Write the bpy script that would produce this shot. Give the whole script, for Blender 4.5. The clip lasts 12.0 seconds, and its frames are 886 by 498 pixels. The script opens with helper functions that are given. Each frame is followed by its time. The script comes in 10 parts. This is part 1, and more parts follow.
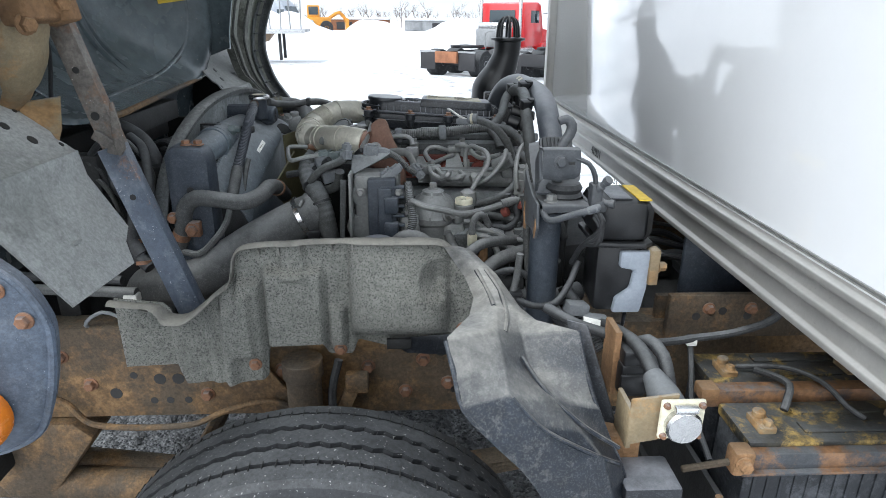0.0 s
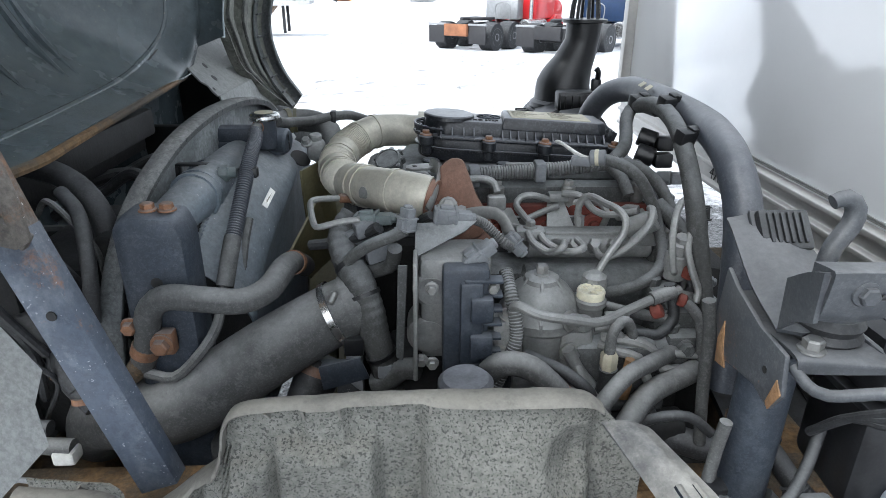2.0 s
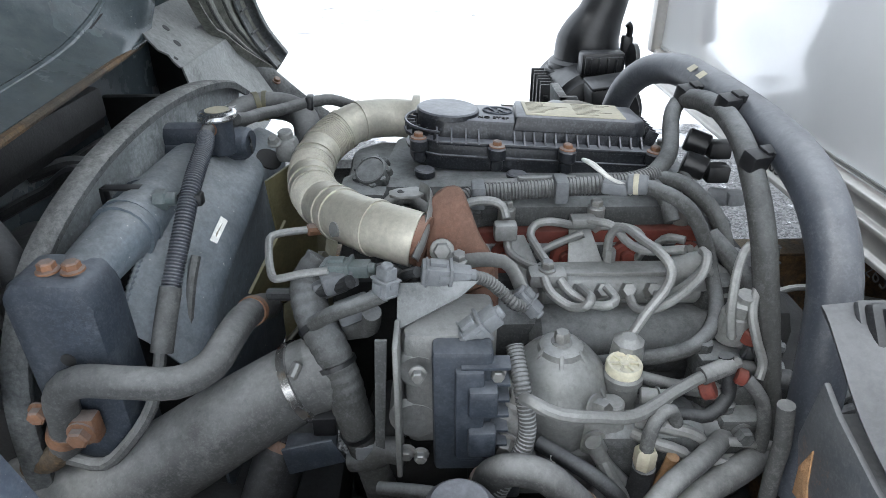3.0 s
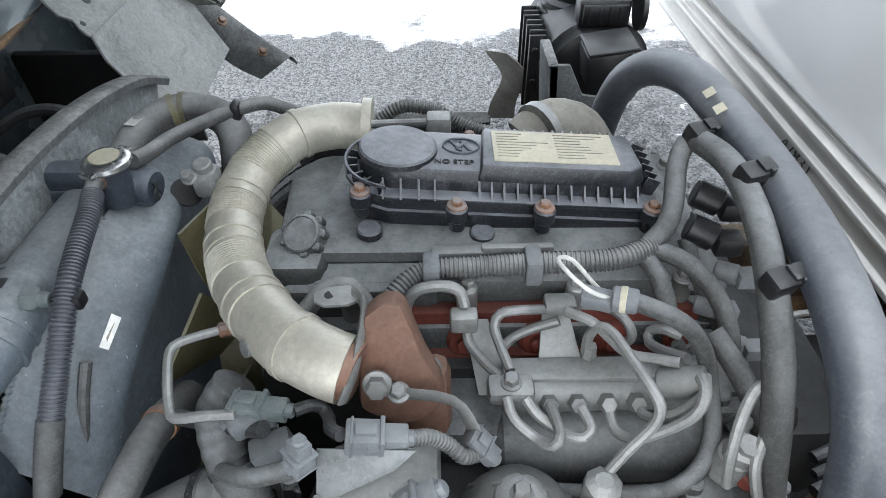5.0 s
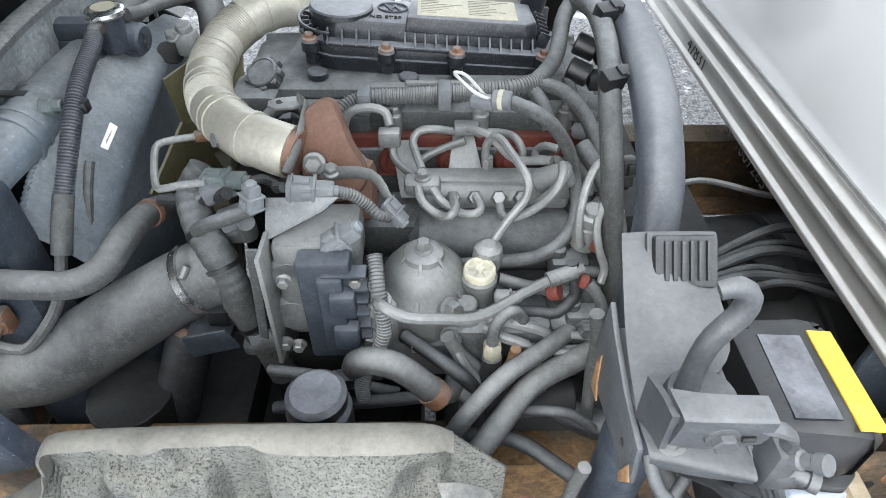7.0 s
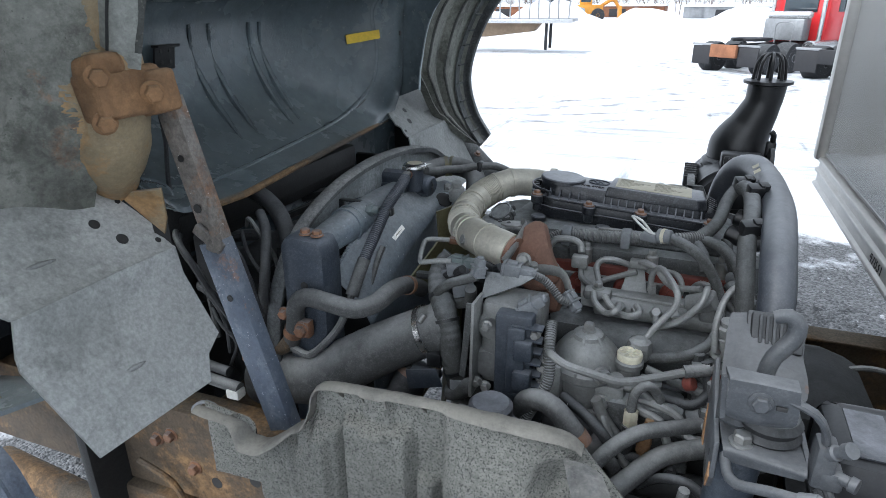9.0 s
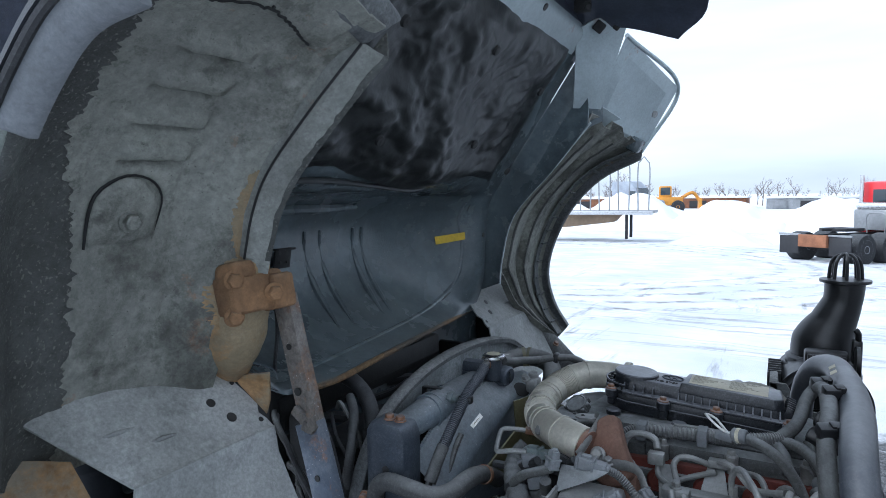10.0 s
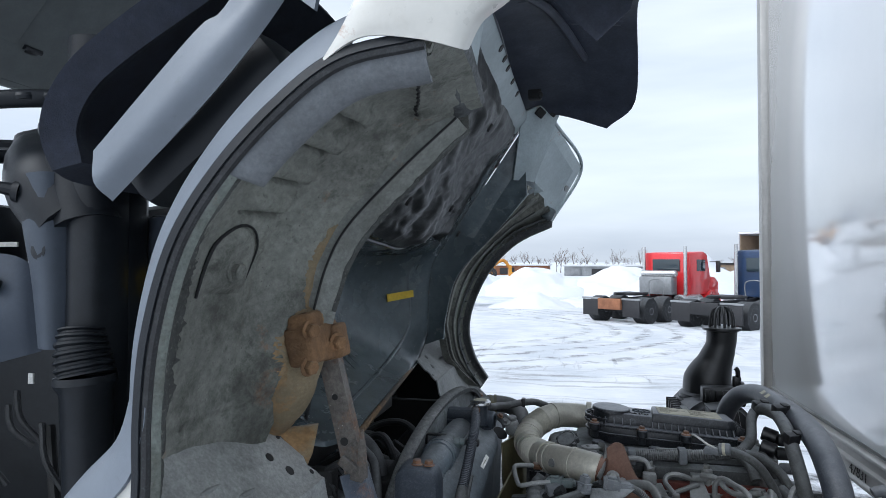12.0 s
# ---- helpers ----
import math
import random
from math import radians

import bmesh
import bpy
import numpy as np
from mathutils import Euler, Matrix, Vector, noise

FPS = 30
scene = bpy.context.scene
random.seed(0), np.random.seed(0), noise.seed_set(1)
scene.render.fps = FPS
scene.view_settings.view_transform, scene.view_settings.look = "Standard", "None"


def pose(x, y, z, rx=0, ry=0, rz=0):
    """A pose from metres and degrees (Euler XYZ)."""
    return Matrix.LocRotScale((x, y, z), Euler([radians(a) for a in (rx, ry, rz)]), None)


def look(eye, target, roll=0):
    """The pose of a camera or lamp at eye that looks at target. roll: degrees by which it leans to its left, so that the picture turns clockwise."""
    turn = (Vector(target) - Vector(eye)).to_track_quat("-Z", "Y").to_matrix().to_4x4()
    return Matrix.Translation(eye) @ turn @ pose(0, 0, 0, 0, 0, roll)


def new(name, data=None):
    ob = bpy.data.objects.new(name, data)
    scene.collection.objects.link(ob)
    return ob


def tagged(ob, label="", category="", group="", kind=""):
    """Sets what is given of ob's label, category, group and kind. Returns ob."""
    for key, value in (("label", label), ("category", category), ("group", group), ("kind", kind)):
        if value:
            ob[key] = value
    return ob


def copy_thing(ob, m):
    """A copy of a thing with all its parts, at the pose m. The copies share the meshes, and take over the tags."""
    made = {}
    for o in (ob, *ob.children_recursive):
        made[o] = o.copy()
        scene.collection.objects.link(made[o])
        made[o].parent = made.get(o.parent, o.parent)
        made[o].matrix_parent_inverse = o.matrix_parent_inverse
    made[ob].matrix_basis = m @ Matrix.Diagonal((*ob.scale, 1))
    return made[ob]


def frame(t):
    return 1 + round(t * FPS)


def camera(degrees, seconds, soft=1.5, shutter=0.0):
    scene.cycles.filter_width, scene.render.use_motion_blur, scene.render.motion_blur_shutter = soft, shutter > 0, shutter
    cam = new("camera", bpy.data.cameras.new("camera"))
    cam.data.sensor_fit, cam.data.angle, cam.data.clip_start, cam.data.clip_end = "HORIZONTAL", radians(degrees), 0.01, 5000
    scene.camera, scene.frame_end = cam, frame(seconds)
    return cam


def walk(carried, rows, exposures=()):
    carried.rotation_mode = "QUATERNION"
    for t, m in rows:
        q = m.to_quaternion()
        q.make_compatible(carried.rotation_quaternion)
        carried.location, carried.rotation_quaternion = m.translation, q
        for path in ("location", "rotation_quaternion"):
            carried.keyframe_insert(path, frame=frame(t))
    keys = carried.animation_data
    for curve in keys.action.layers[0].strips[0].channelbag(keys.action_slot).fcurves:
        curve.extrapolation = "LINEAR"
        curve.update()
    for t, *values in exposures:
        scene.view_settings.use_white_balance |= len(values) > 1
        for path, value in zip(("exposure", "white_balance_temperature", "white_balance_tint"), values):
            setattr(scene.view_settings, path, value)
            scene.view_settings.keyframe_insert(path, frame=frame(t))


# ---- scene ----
cam = camera(71.4, 12.0, soft=0.8)
PATH = [
    (0, (-0.027, 0.116, 1.45), (0.051, 1.986, 0.745), 0.3),
    (0.5, (-0.023, 0.184, 1.447), (0.015, 2.054, 0.739), 0.3),
    (1, (-0.079, 0.373, 1.448), (-0.063, 2.248, 0.75), -0.2),
    (1.5, (-0.151, 0.537, 1.471), (-0.102, 2.398, 0.74), -0.0),
    (2, (-0.159, 0.67, 1.462), (-0.099, 2.509, 0.68), 0.1),
    (2.5, (-0.148, 0.841, 1.47), (-0.108, 2.638, 0.592), -0.1),
    (3, (-0.127, 0.913, 1.514), (-0.115, 2.653, 0.528), -0.5),
    (3.5, (-0.1, 1.018, 1.562), (-0.083, 2.718, 0.508), -0.3),
    (3.7, (-0.096, 1.05, 1.575), (-0.078, 2.733, 0.494), -0.4),
    (5.3, (-0.056, 1.183, 1.634), (-0.052, 2.667, 0.293), -0.8),
    (5.5, (-0.05, 1.166, 1.632), (-0.043, 2.649, 0.29), -0.6),
    (6, (-0.012, 1.092, 1.609), (0.011, 2.57, 0.261), -0.1),
    (6.5, (0.016, 1.012, 1.597), (0.048, 2.478, 0.237), 0.3),
    (6.7, (0.016, 0.969, 1.601), (0.048, 2.429, 0.235), 0.4),
    (8.3, (0.059, 0.66, 1.575), (-0.093, 2.313, 0.458), 0.6),
    (8.5, (0.067, 0.62, 1.578), (-0.242, 2.326, 0.582), 0.3),
    (9, (0.105, 0.54, 1.588), (-0.568, 2.271, 0.847), -0.3),
    (9.5, (0.137, 0.489, 1.616), (-0.736, 2.244, 1.215), -0.5),
    (10, (0.152, 0.452, 1.63), (-0.809, 2.198, 1.463), -0.7),
    (10.5, (0.126, 0.406, 1.646), (-0.85, 2.152, 1.653), -0.7),
    (11, (0.03, 0.313, 1.653), (-0.886, 2.091, 1.712), -0.6),
    (11.5, (-0.069, 0.226, 1.629), (-0.806, 2.085, 1.678), -0.4),
    (12, (-0.198, 0.193, 1.613), (-0.617, 2.148, 1.655), -0.0),
]
EXPOSURES = [(0.0, 0.61, 6150, 7), (1.5, 0.80, 6150, 8), (2.5, 1.10, 6180, 8), (3.0, 1.25, 6200, 8), (3.5, 1.02, 6200, 8), (5.5, 1.62, 6320, 8), (6.0, 1.70, 6330, 8), (6.5, 1.73, 6320, 8), (8.5, 1.17, 6220, 8), (9.5, 0.25, 5650, 8), (10.0, 0.28, 5520, 8), (11.0, 0.29, 5620, 8), (11.5, 0.18, 5720, 8), (12.0, -0.04, 5860, 8)]
walk(cam, [(t, look(eye, target, roll)) for t, eye, target, roll in PATH], EXPOSURES)

# ---- world and light ----
world = bpy.data.worlds.new("overcast")
scene.world = world
world.use_nodes = True
wn, wl = world.node_tree.nodes, world.node_tree.links
wn.clear()
sky = wn.new("ShaderNodeTexSky")
sky.sky_type, sky.sun_disc = "NISHITA", False
sky.sun_elevation, sky.sun_rotation = radians(38), radians(212)
sky.air_density, sky.dust_density = 1.0, 3.0
sat = wn.new("ShaderNodeHueSaturation")
sat.inputs["Saturation"].default_value = 0.35
wl.new(sky.outputs[0], sat.inputs["Color"])
bg_sky = wn.new("ShaderNodeBackground")
bg_sky.inputs[1].default_value = 0.06
wl.new(sat.outputs[0], bg_sky.inputs[0])
wtc = wn.new("ShaderNodeTexCoord")
wmap = wn.new("ShaderNodeMapping")
wmap.inputs["Scale"].default_value = (1.2, 1.2, 7.0)
wl.new(wtc.outputs["Generated"], wmap.inputs[0])
wnoise = wn.new("ShaderNodeTexNoise")
wnoise.inputs["Scale"].default_value, wnoise.inputs["Detail"].default_value = 1.7, 5.0
wl.new(wmap.outputs[0], wnoise.inputs[0])
wramp = wn.new("ShaderNodeValToRGB")
wramp.color_ramp.elements[0].position, wramp.color_ramp.elements[0].color = 0.33, (0.60, 0.64, 0.70, 1)
wramp.color_ramp.elements[1].position, wramp.color_ramp.elements[1].color = 0.68, (0.83, 0.85, 0.88, 1)
wl.new(wnoise.outputs[0], wramp.inputs[0])
bg_cloud = wn.new("ShaderNodeBackground")
bg_cloud.inputs[1].default_value = 0.95
wl.new(wramp.outputs[0], bg_cloud.inputs[0])
wadd = wn.new("ShaderNodeAddShader")
wl.new(bg_sky.outputs[0], wadd.inputs[0])
wl.new(bg_cloud.outputs[0], wadd.inputs[1])
wout = wn.new("ShaderNodeOutputWorld")
wl.new(wadd.outputs[0], wout.inputs[0])

sun = new("sun", bpy.data.lights.new("sun", "SUN"))
sun.data.energy, sun.data.angle, sun.data.color = 2.0, radians(32), (1.0, 0.98, 0.95)
sun.matrix_world = look((-6.0, -3.0, 7.5), (0, 0, 0))

# ---- building helpers ----
def bm_of(verts, faces):
    bm = bmesh.new()
    vs = [bm.verts.new(v) for v in verts]
    for f in faces:
        try:
            bm.faces.new([vs[i] for i in f])
        except ValueError:
            pass
    return bm


def bx(c, s, bev=0.004, rot=(0, 0, 0), seg=2):
    """A bevelled box: centre, size, bevel."""
    bm = bmesh.new()
    bmesh.ops.create_cube(bm, size=1.0)
    bmesh.ops.scale(bm, vec=s, verts=bm.verts)
    if bev > 0:
        bmesh.ops.bevel(bm, geom=bm.edges[:], offset=min(bev, 0.45 * min(s)), segments=seg, affect="EDGES", profile=0.5)
    bmesh.ops.transform(bm, matrix=pose(*c, *rot), verts=bm.verts)
    return bm


def basis(axis):
    w = Vector(axis).normalized()
    u = w.cross(Vector((0, 0, 1)) if abs(w.z) < 0.9 else Vector((1, 0, 0))).normalized()
    return u, w.cross(u), w


def lathe(p0, axis, prof, n=20):
    """A turned shape: rows of radius and height along the axis from p0."""
    u, v, w = basis(axis)
    p0 = Vector(p0)
    verts, faces = [], []
    for r, h in prof:
        for k in range(n):
            a = 2 * math.pi * k / n
            verts.append(p0 + w * h + (u * math.cos(a) + v * math.sin(a)) * r)
    for i in range(len(prof) - 1):
        for k in range(n):
            a, b = i * n + k, i * n + (k + 1) % n
            faces.append((a, b, b + n, a + n))
    faces.append(tuple(range(n))[::-1])
    faces.append(tuple(range((len(prof) - 1) * n, len(prof) * n)))
    return bm_of(verts, faces)


def cyl(p0, p1, r, n=16, r2=None, bev=0.002):
    p0, p1 = Vector(p0), Vector(p1)
    h, r2 = (p1 - p0).length, r if r2 is None else r2
    b = min(bev, 0.3 * h, 0.5 * min(r, r2))
    return lathe(p0, p1 - p0, [(r - b, 0), (r, b), (r2, h - b), (r2 - b, h)], n)


def spline(pts, step):
    """A smooth run of points through those given."""
    p = [Vector(q) for q in pts]
    p = [2 * p[0] - p[1]] + p + [2 * p[-1] - p[-2]]
    out = []
    for i in range(1, len(p) - 2):
        a, b, c, d = p[i - 1:i + 3]
        n = max(2, int((c - b).length / step))
        for k in range(n):
            t = k / n
            out.append(0.5 * (2 * b + (c - a) * t + (2 * a - 5 * b + 4 * c - d) * t * t + (3 * b - a - 3 * c + d) * t ** 3))
    out.append(p[-2])
    return out


def tube(pts, r, n=10, step=0.012, corr=0.0, pitch=0.006, flat=1.0, up=None):
    """A hose or pipe along pts; r one radius or one for each point; corr: depth of ribs."""
    if corr:
        step = pitch / 4
    path = spline(pts, step)
    m = len(path)
    rs = [r] * m if not isinstance(r, (list, tuple)) else list(np.interp(np.linspace(0, 1, m), np.linspace(0, 1, len(r)), r))
    tang = [(path[min(i + 1, m - 1)] - path[max(i - 1, 0)]).normalized() for i in range(m)]
    u = Vector(up).cross(tang[0]).normalized() if up else basis(tang[0])[0]
    verts, faces = [], []
    for i in range(m):
        w = tang[i]
        u = (u - w * u.dot(w)).normalized()
        v = w.cross(u)
        rr = rs[i]
        if corr and i % 4 >= 2:
            rr -= corr
        for k in range(n):
            a = 2 * math.pi * k / n
            verts.append(path[i] + u * math.cos(a) * rr + v * math.sin(a) * rr * flat)
    for i in range(m - 1):
        for k in range(n):
            a, b = i * n + k, i * n + (k + 1) % n
            faces.append((a, b, b + n, a + n))
    faces.append(tuple(range(n))[::-1])
    faces.append(tuple(range((m - 1) * n, m * n)))
    return bm_of(verts, faces)


def poly(pts, thick, bev=0.0):
    """A flat plate from the corners pts, thickened along its normal."""
    p = [Vector(q) for q in pts]
    nrm = Vector((0, 0, 0))
    for i in range(len(p)):
        nrm += p[i].cross(p[(i + 1) % len(p)])
    nrm.normalize()
    n = len(p)
    verts = [q - nrm * thick / 2 for q in p] + [q + nrm * thick / 2 for q in p]
    faces = [tuple(range(n))[::-1], tuple(range(n, 2 * n))] + [(i, (i + 1) % n, (i + 1) % n + n, i + n) for i in range(n)]
    bm = bm_of(verts, faces)
    if bev:
        bmesh.ops.bevel(bm, geom=bm.edges[:], offset=bev, segments=2, affect="EDGES", profile=0.5)
    return bm


def prism(pts, axis, a, b, bev=0.003):
    """An outline in the plane across axis ('x': y,z; 'y': x,z; 'z': x,y), drawn out from a to b."""
    def at(p, h):
        return {"x": (h, p[0], p[1]), "y": (p[0], h, p[1]), "z": (p[0], p[1], h)}[axis]
    n = len(pts)
    bm = bm_of([at(p, a) for p in pts] + [at(p, b) for p in pts],
               [tuple(range(n))[::-1], tuple(range(n, 2 * n))] + [(i, (i + 1) % n, (i + 1) % n + n, i + n) for i in range(n)])
    bmesh.ops.recalc_face_normals(bm, faces=bm.faces)
    if bev:
        bmesh.ops.bevel(bm, geom=bm.edges[:], offset=bev, segments=2, affect="EDGES", profile=0.5)
    return bm


def loft(rows, thick=0.003, fine=1):
    """A curved sheet through a grid of points, smoothed fine times between them, with thickness."""
    g = np.array([[tuple(p) for p in r] for r in rows], float)
    if fine > 1:
        for ax in (0, 1):
            g = np.swapaxes(g, 0, ax)
            n = len(g)
            p = np.concatenate([2 * g[:1] - g[1:2], g, 2 * g[-1:] - g[-2:-1]])
            out = []
            for i in range(1, n):
                for k in range(fine):
                    t = k / fine
                    a, b, c, d = p[i - 1], p[i], p[i + 1], p[i + 2]
                    out.append(0.5 * (2 * b + (c - a) * t + (2 * a - 5 * b + 4 * c - d) * t * t + (3 * b - a - 3 * c + d) * t ** 3))
            out.append(g[-1])
            g = np.swapaxes(np.array(out), 0, ax)
    n, m = g.shape[:2]
    du, dv = np.gradient(g, axis=0), np.gradient(g, axis=1)
    nr = np.cross(du, dv)
    nr /= np.linalg.norm(nr, axis=2, keepdims=True) + 1e-9
    top, bot = g.reshape(-1, 3), (g - nr * thick).reshape(-1, 3)
    N = n * m
    f = []
    for i in range(n - 1):
        for j in range(m - 1):
            a = i * m + j
            f.append((a, a + m, a + m + 1, a + 1))
            f.append((N + a, N + a + 1, N + a + m + 1, N + a + m))
    rim = [j for j in range(m)] + [i * m + m - 1 for i in range(1, n)] + [(n - 1) * m + j for j in range(m - 2, -1, -1)] + [i * m for i in range(n - 2, 0, -1)]
    for k in range(len(rim)):
        a, b = rim[k], rim[(k + 1) % len(rim)]
        f.append((a, b, N + b, N + a))
    bm = bm_of(np.concatenate([top, bot]).tolist(), f)
    bmesh.ops.recalc_face_normals(bm, faces=bm.faces)
    return bm


def join(*bms):
    out = bmesh.new()
    for b in bms:
        me = bpy.data.meshes.new("tmp")
        b.to_mesh(me)
        b.free()
        out.from_mesh(me)
        bpy.data.meshes.remove(me)
    return out


def hexa(c, axis, r=0.009, h=0.008, flange=True):
    """A hexagon bolt head on its flange."""
    head = lathe(Vector(c) + Vector(axis).normalized() * (0.003 if flange else 0), axis, [(r, 0), (r, h * 0.8), (r * 0.8, h)], 6)
    return join(head, lathe(c, axis, [(r * 1.35, 0), (r * 1.3, 0.002), (r * 0.9, 0.0035)], 16)) if flange else head


def part(name, bm, material, parent=None, label="", smooth=35):
    """Links a bmesh as one mesh object, under a thing or a part."""
    me = bpy.data.meshes.new(name)
    bm.to_mesh(me)
    bm.free()
    for f in me.polygons:
        f.use_smooth = True
    if smooth < 180:
        me.set_sharp_from_angle(angle=radians(smooth))
    me.materials.append(material)
    ob = new(name, me)
    if parent is not None:
        ob.parent = parent
    if label:
        ob["label"] = label
    return ob


def thing(name, label, category, group="", kind="", base=(0, 0, 0)):
    """An Empty that carries the parts of one thing; base moves the whole thing."""
    ob = tagged(new(name), label, category, group, kind)
    ob.location = base
    return ob


def solo(name, bm, material, label, category, group="", kind="", smooth=35):
    return tagged(part(name, bm, material, None, "", smooth), label, category, group, kind)


# ---- materials ----
def mat(name, col, rough=0.6, metal=0.0, var=0.3, scale=14.0, dust=0.0, dustcol=(0.31, 0.325, 0.335), rust=0.0,
        rustcol=(0.17, 0.075, 0.03), bump=0.2, bscale=160.0, bdist=0.002, spec=0.5, coat=0.0, speck=0.0, speckcol=(0.6, 0.58, 0.54), trans=0.0, stain=0.0, staincol=None, dlo=0.24, each=0.16, sscale=190.0, grain=150.0, gamt=0.07):
    m = bpy.data.materials.new(name)
    m.use_nodes = True
    nt, lk = m.node_tree.nodes, m.node_tree.links
    nt.clear()
    out, bs = nt.new("ShaderNodeOutputMaterial"), nt.new("ShaderNodeBsdfPrincipled")
    lk.new(bs.outputs[0], out.inputs[0])
    tc = nt.new("ShaderNodeTexCoord")

    def noise_at(sc, detail=5.0, rgh=0.6):
        nn = nt.new("ShaderNodeTexNoise")
        nn.inputs["Scale"].default_value, nn.inputs["Detail"].default_value, nn.inputs["Roughness"].default_value = sc, detail, rgh
        lk.new(tc.outputs["Object"], nn.inputs["Vector"])
        return nn.outputs["Fac"]

    def ramp(src, a, b):
        r = nt.new("ShaderNodeMapRange")
        r.inputs["From Min"].default_value, r.inputs["From Max"].default_value = a, b
        lk.new(src, r.inputs["Value"])
        return r.outputs[0]

    def mixed(fac, a, b):
        mx = nt.new("ShaderNodeMix")
        mx.data_type = "RGBA"
        if isinstance(fac, float):
            mx.inputs[0].default_value = fac
        else:
            lk.new(fac, mx.inputs[0])
        for k, q in ((6, a), (7, b)):
            if isinstance(q, tuple):
                mx.inputs[k].default_value = (*q[:3], 1)
            else:
                lk.new(q, mx.inputs[k])
        return mx.outputs[2]

    def times(a, b):
        mm = nt.new("ShaderNodeMath")
        mm.operation = "MULTIPLY"
        for k, q in ((0, a), (1, b)):
            if isinstance(q, float):
                mm.inputs[k].default_value = q
            else:
                lk.new(q, mm.inputs[k])
        return mm.outputs[0]

    lo, hi = tuple(c * (1 - var) for c in col), tuple(min(1, c * (1 + var)) for c in col)
    c = mixed(ramp(noise_at(scale), 0.3, 0.7), lo, hi)
    c = mixed(times(ramp(noise_at(scale * 9, 4.0, 0.7), 0.40, 0.70), 0.6), c, tuple(x * (1 - var) for x in col))
    rgh = None
    if dust > 0:
        geo = nt.new("ShaderNodeNewGeometry")
        sp = nt.new("ShaderNodeSeparateXYZ")
        lk.new(geo.outputs["Normal"], sp.inputs[0])
        # dust on upward faces; the ramp also puts top-lit, dark-sided contrast into colour
        up = ramp(sp.outputs["Z"], dlo, 0.95)
        patch = ramp(noise_at(scale * 0.7, 6.0, 0.7), 0.25, 0.62)
        f = times(times(patch, up), min(1.0, dust * 1.25))
        c = mixed(f, c, dustcol)
        c = mixed(times(ramp(noise_at(330.0, 3.0, 0.6), 0.52, 0.62), dust * 0.10), c, tuple(q * 1.2 for q in dustcol))
        c = mixed(times(ramp(noise_at(42.0, 7.0, 0.8), 0.54, 0.60), dust * 0.14), c, tuple(q * 1.1 for q in dustcol))
        c = mixed(times(ramp(noise_at(64.0, 7.0, 0.75), 0.60, 0.70), 0.3), c, tuple(q * 0.5 for q in col))
    if rust > 0:
        f = ramp(noise_at(scale * 0.8, 8.0, 0.75), 0.62 - 0.3 * rust, 0.72 - 0.3 * rust)
        c = mixed(f, c, mixed(ramp(noise_at(45.0), 0.35, 0.7), rustcol, tuple(min(1, q * 2.1) for q in rustcol)))
    if speck > 0:
        f = ramp(noise_at(sscale, 2.0, 0.5), 0.74 - 0.22 * speck, 0.78 - 0.2 * speck)
        c = mixed(times(f, 0.85), c, speckcol)
    if stain > 0:
        f = ramp(noise_at(scale * 0.55, 11.0, 0.78), 0.50, 0.60)
        c = mixed(times(f, min(1.0, stain)), c, staincol or tuple(q * 0.3 for q in col))
        f = ramp(noise_at(scale * 3.1, 9.0, 0.75), 0.56, 0.63)
        c = mixed(times(f, min(1.0, stain * 0.7)), c, staincol or tuple(q * 0.35 for q in col))
    if each > 0:
        oi = nt.new("ShaderNodeObjectInfo")
        er = nt.new("ShaderNodeMapRange")
        er.inputs["To Min"].default_value, er.inputs["To Max"].default_value = 1 - each, 1 + each
        lk.new(oi.outputs["Random"], er.inputs["Value"])
        hs = nt.new("ShaderNodeHueSaturation")
        gr = ramp(noise_at(grain, 7.0, 0.72), 0.38, 0.62)
        gv = nt.new("ShaderNodeMapRange")
        gv.inputs["To Min"].default_value, gv.inputs["To Max"].default_value = 1 - gamt, 1 + gamt
        lk.new(gr, gv.inputs["Value"])
        lk.new(times(er.outputs[0], gv.outputs[0]), hs.inputs["Value"])
        lk.new(c, hs.inputs["Color"])
        c = hs.outputs[0]
    lk.new(c, bs.inputs["Base Color"])
    rr = nt.new("ShaderNodeMapRange")
    rr.inputs["To Min"].default_value, rr.inputs["To Max"].default_value = max(0.02, rough - 0.1), min(1, rough + 0.12)
    lk.new(noise_at(scale * 2.3), rr.inputs["Value"])
    lk.new(rr.outputs[0], bs.inputs["Roughness"])
    bs.inputs["Metallic"].default_value = metal
    bs.inputs["Specular IOR Level"].default_value = spec
    bs.inputs["Coat Weight"].default_value = coat
    bs.inputs["Coat Roughness"].default_value = 0.06
    bs.inputs["Transmission Weight"].default_value = trans
    if bump > 0:
        bp = nt.new("ShaderNodeBump")
        bp.inputs["Strength"].default_value, bp.inputs["Distance"].default_value = bump, bdist
        lk.new(noise_at(bscale, 4.0), bp.inputs["Height"])
        lk.new(bp.outputs[0], bs.inputs["Normal"])
    return m


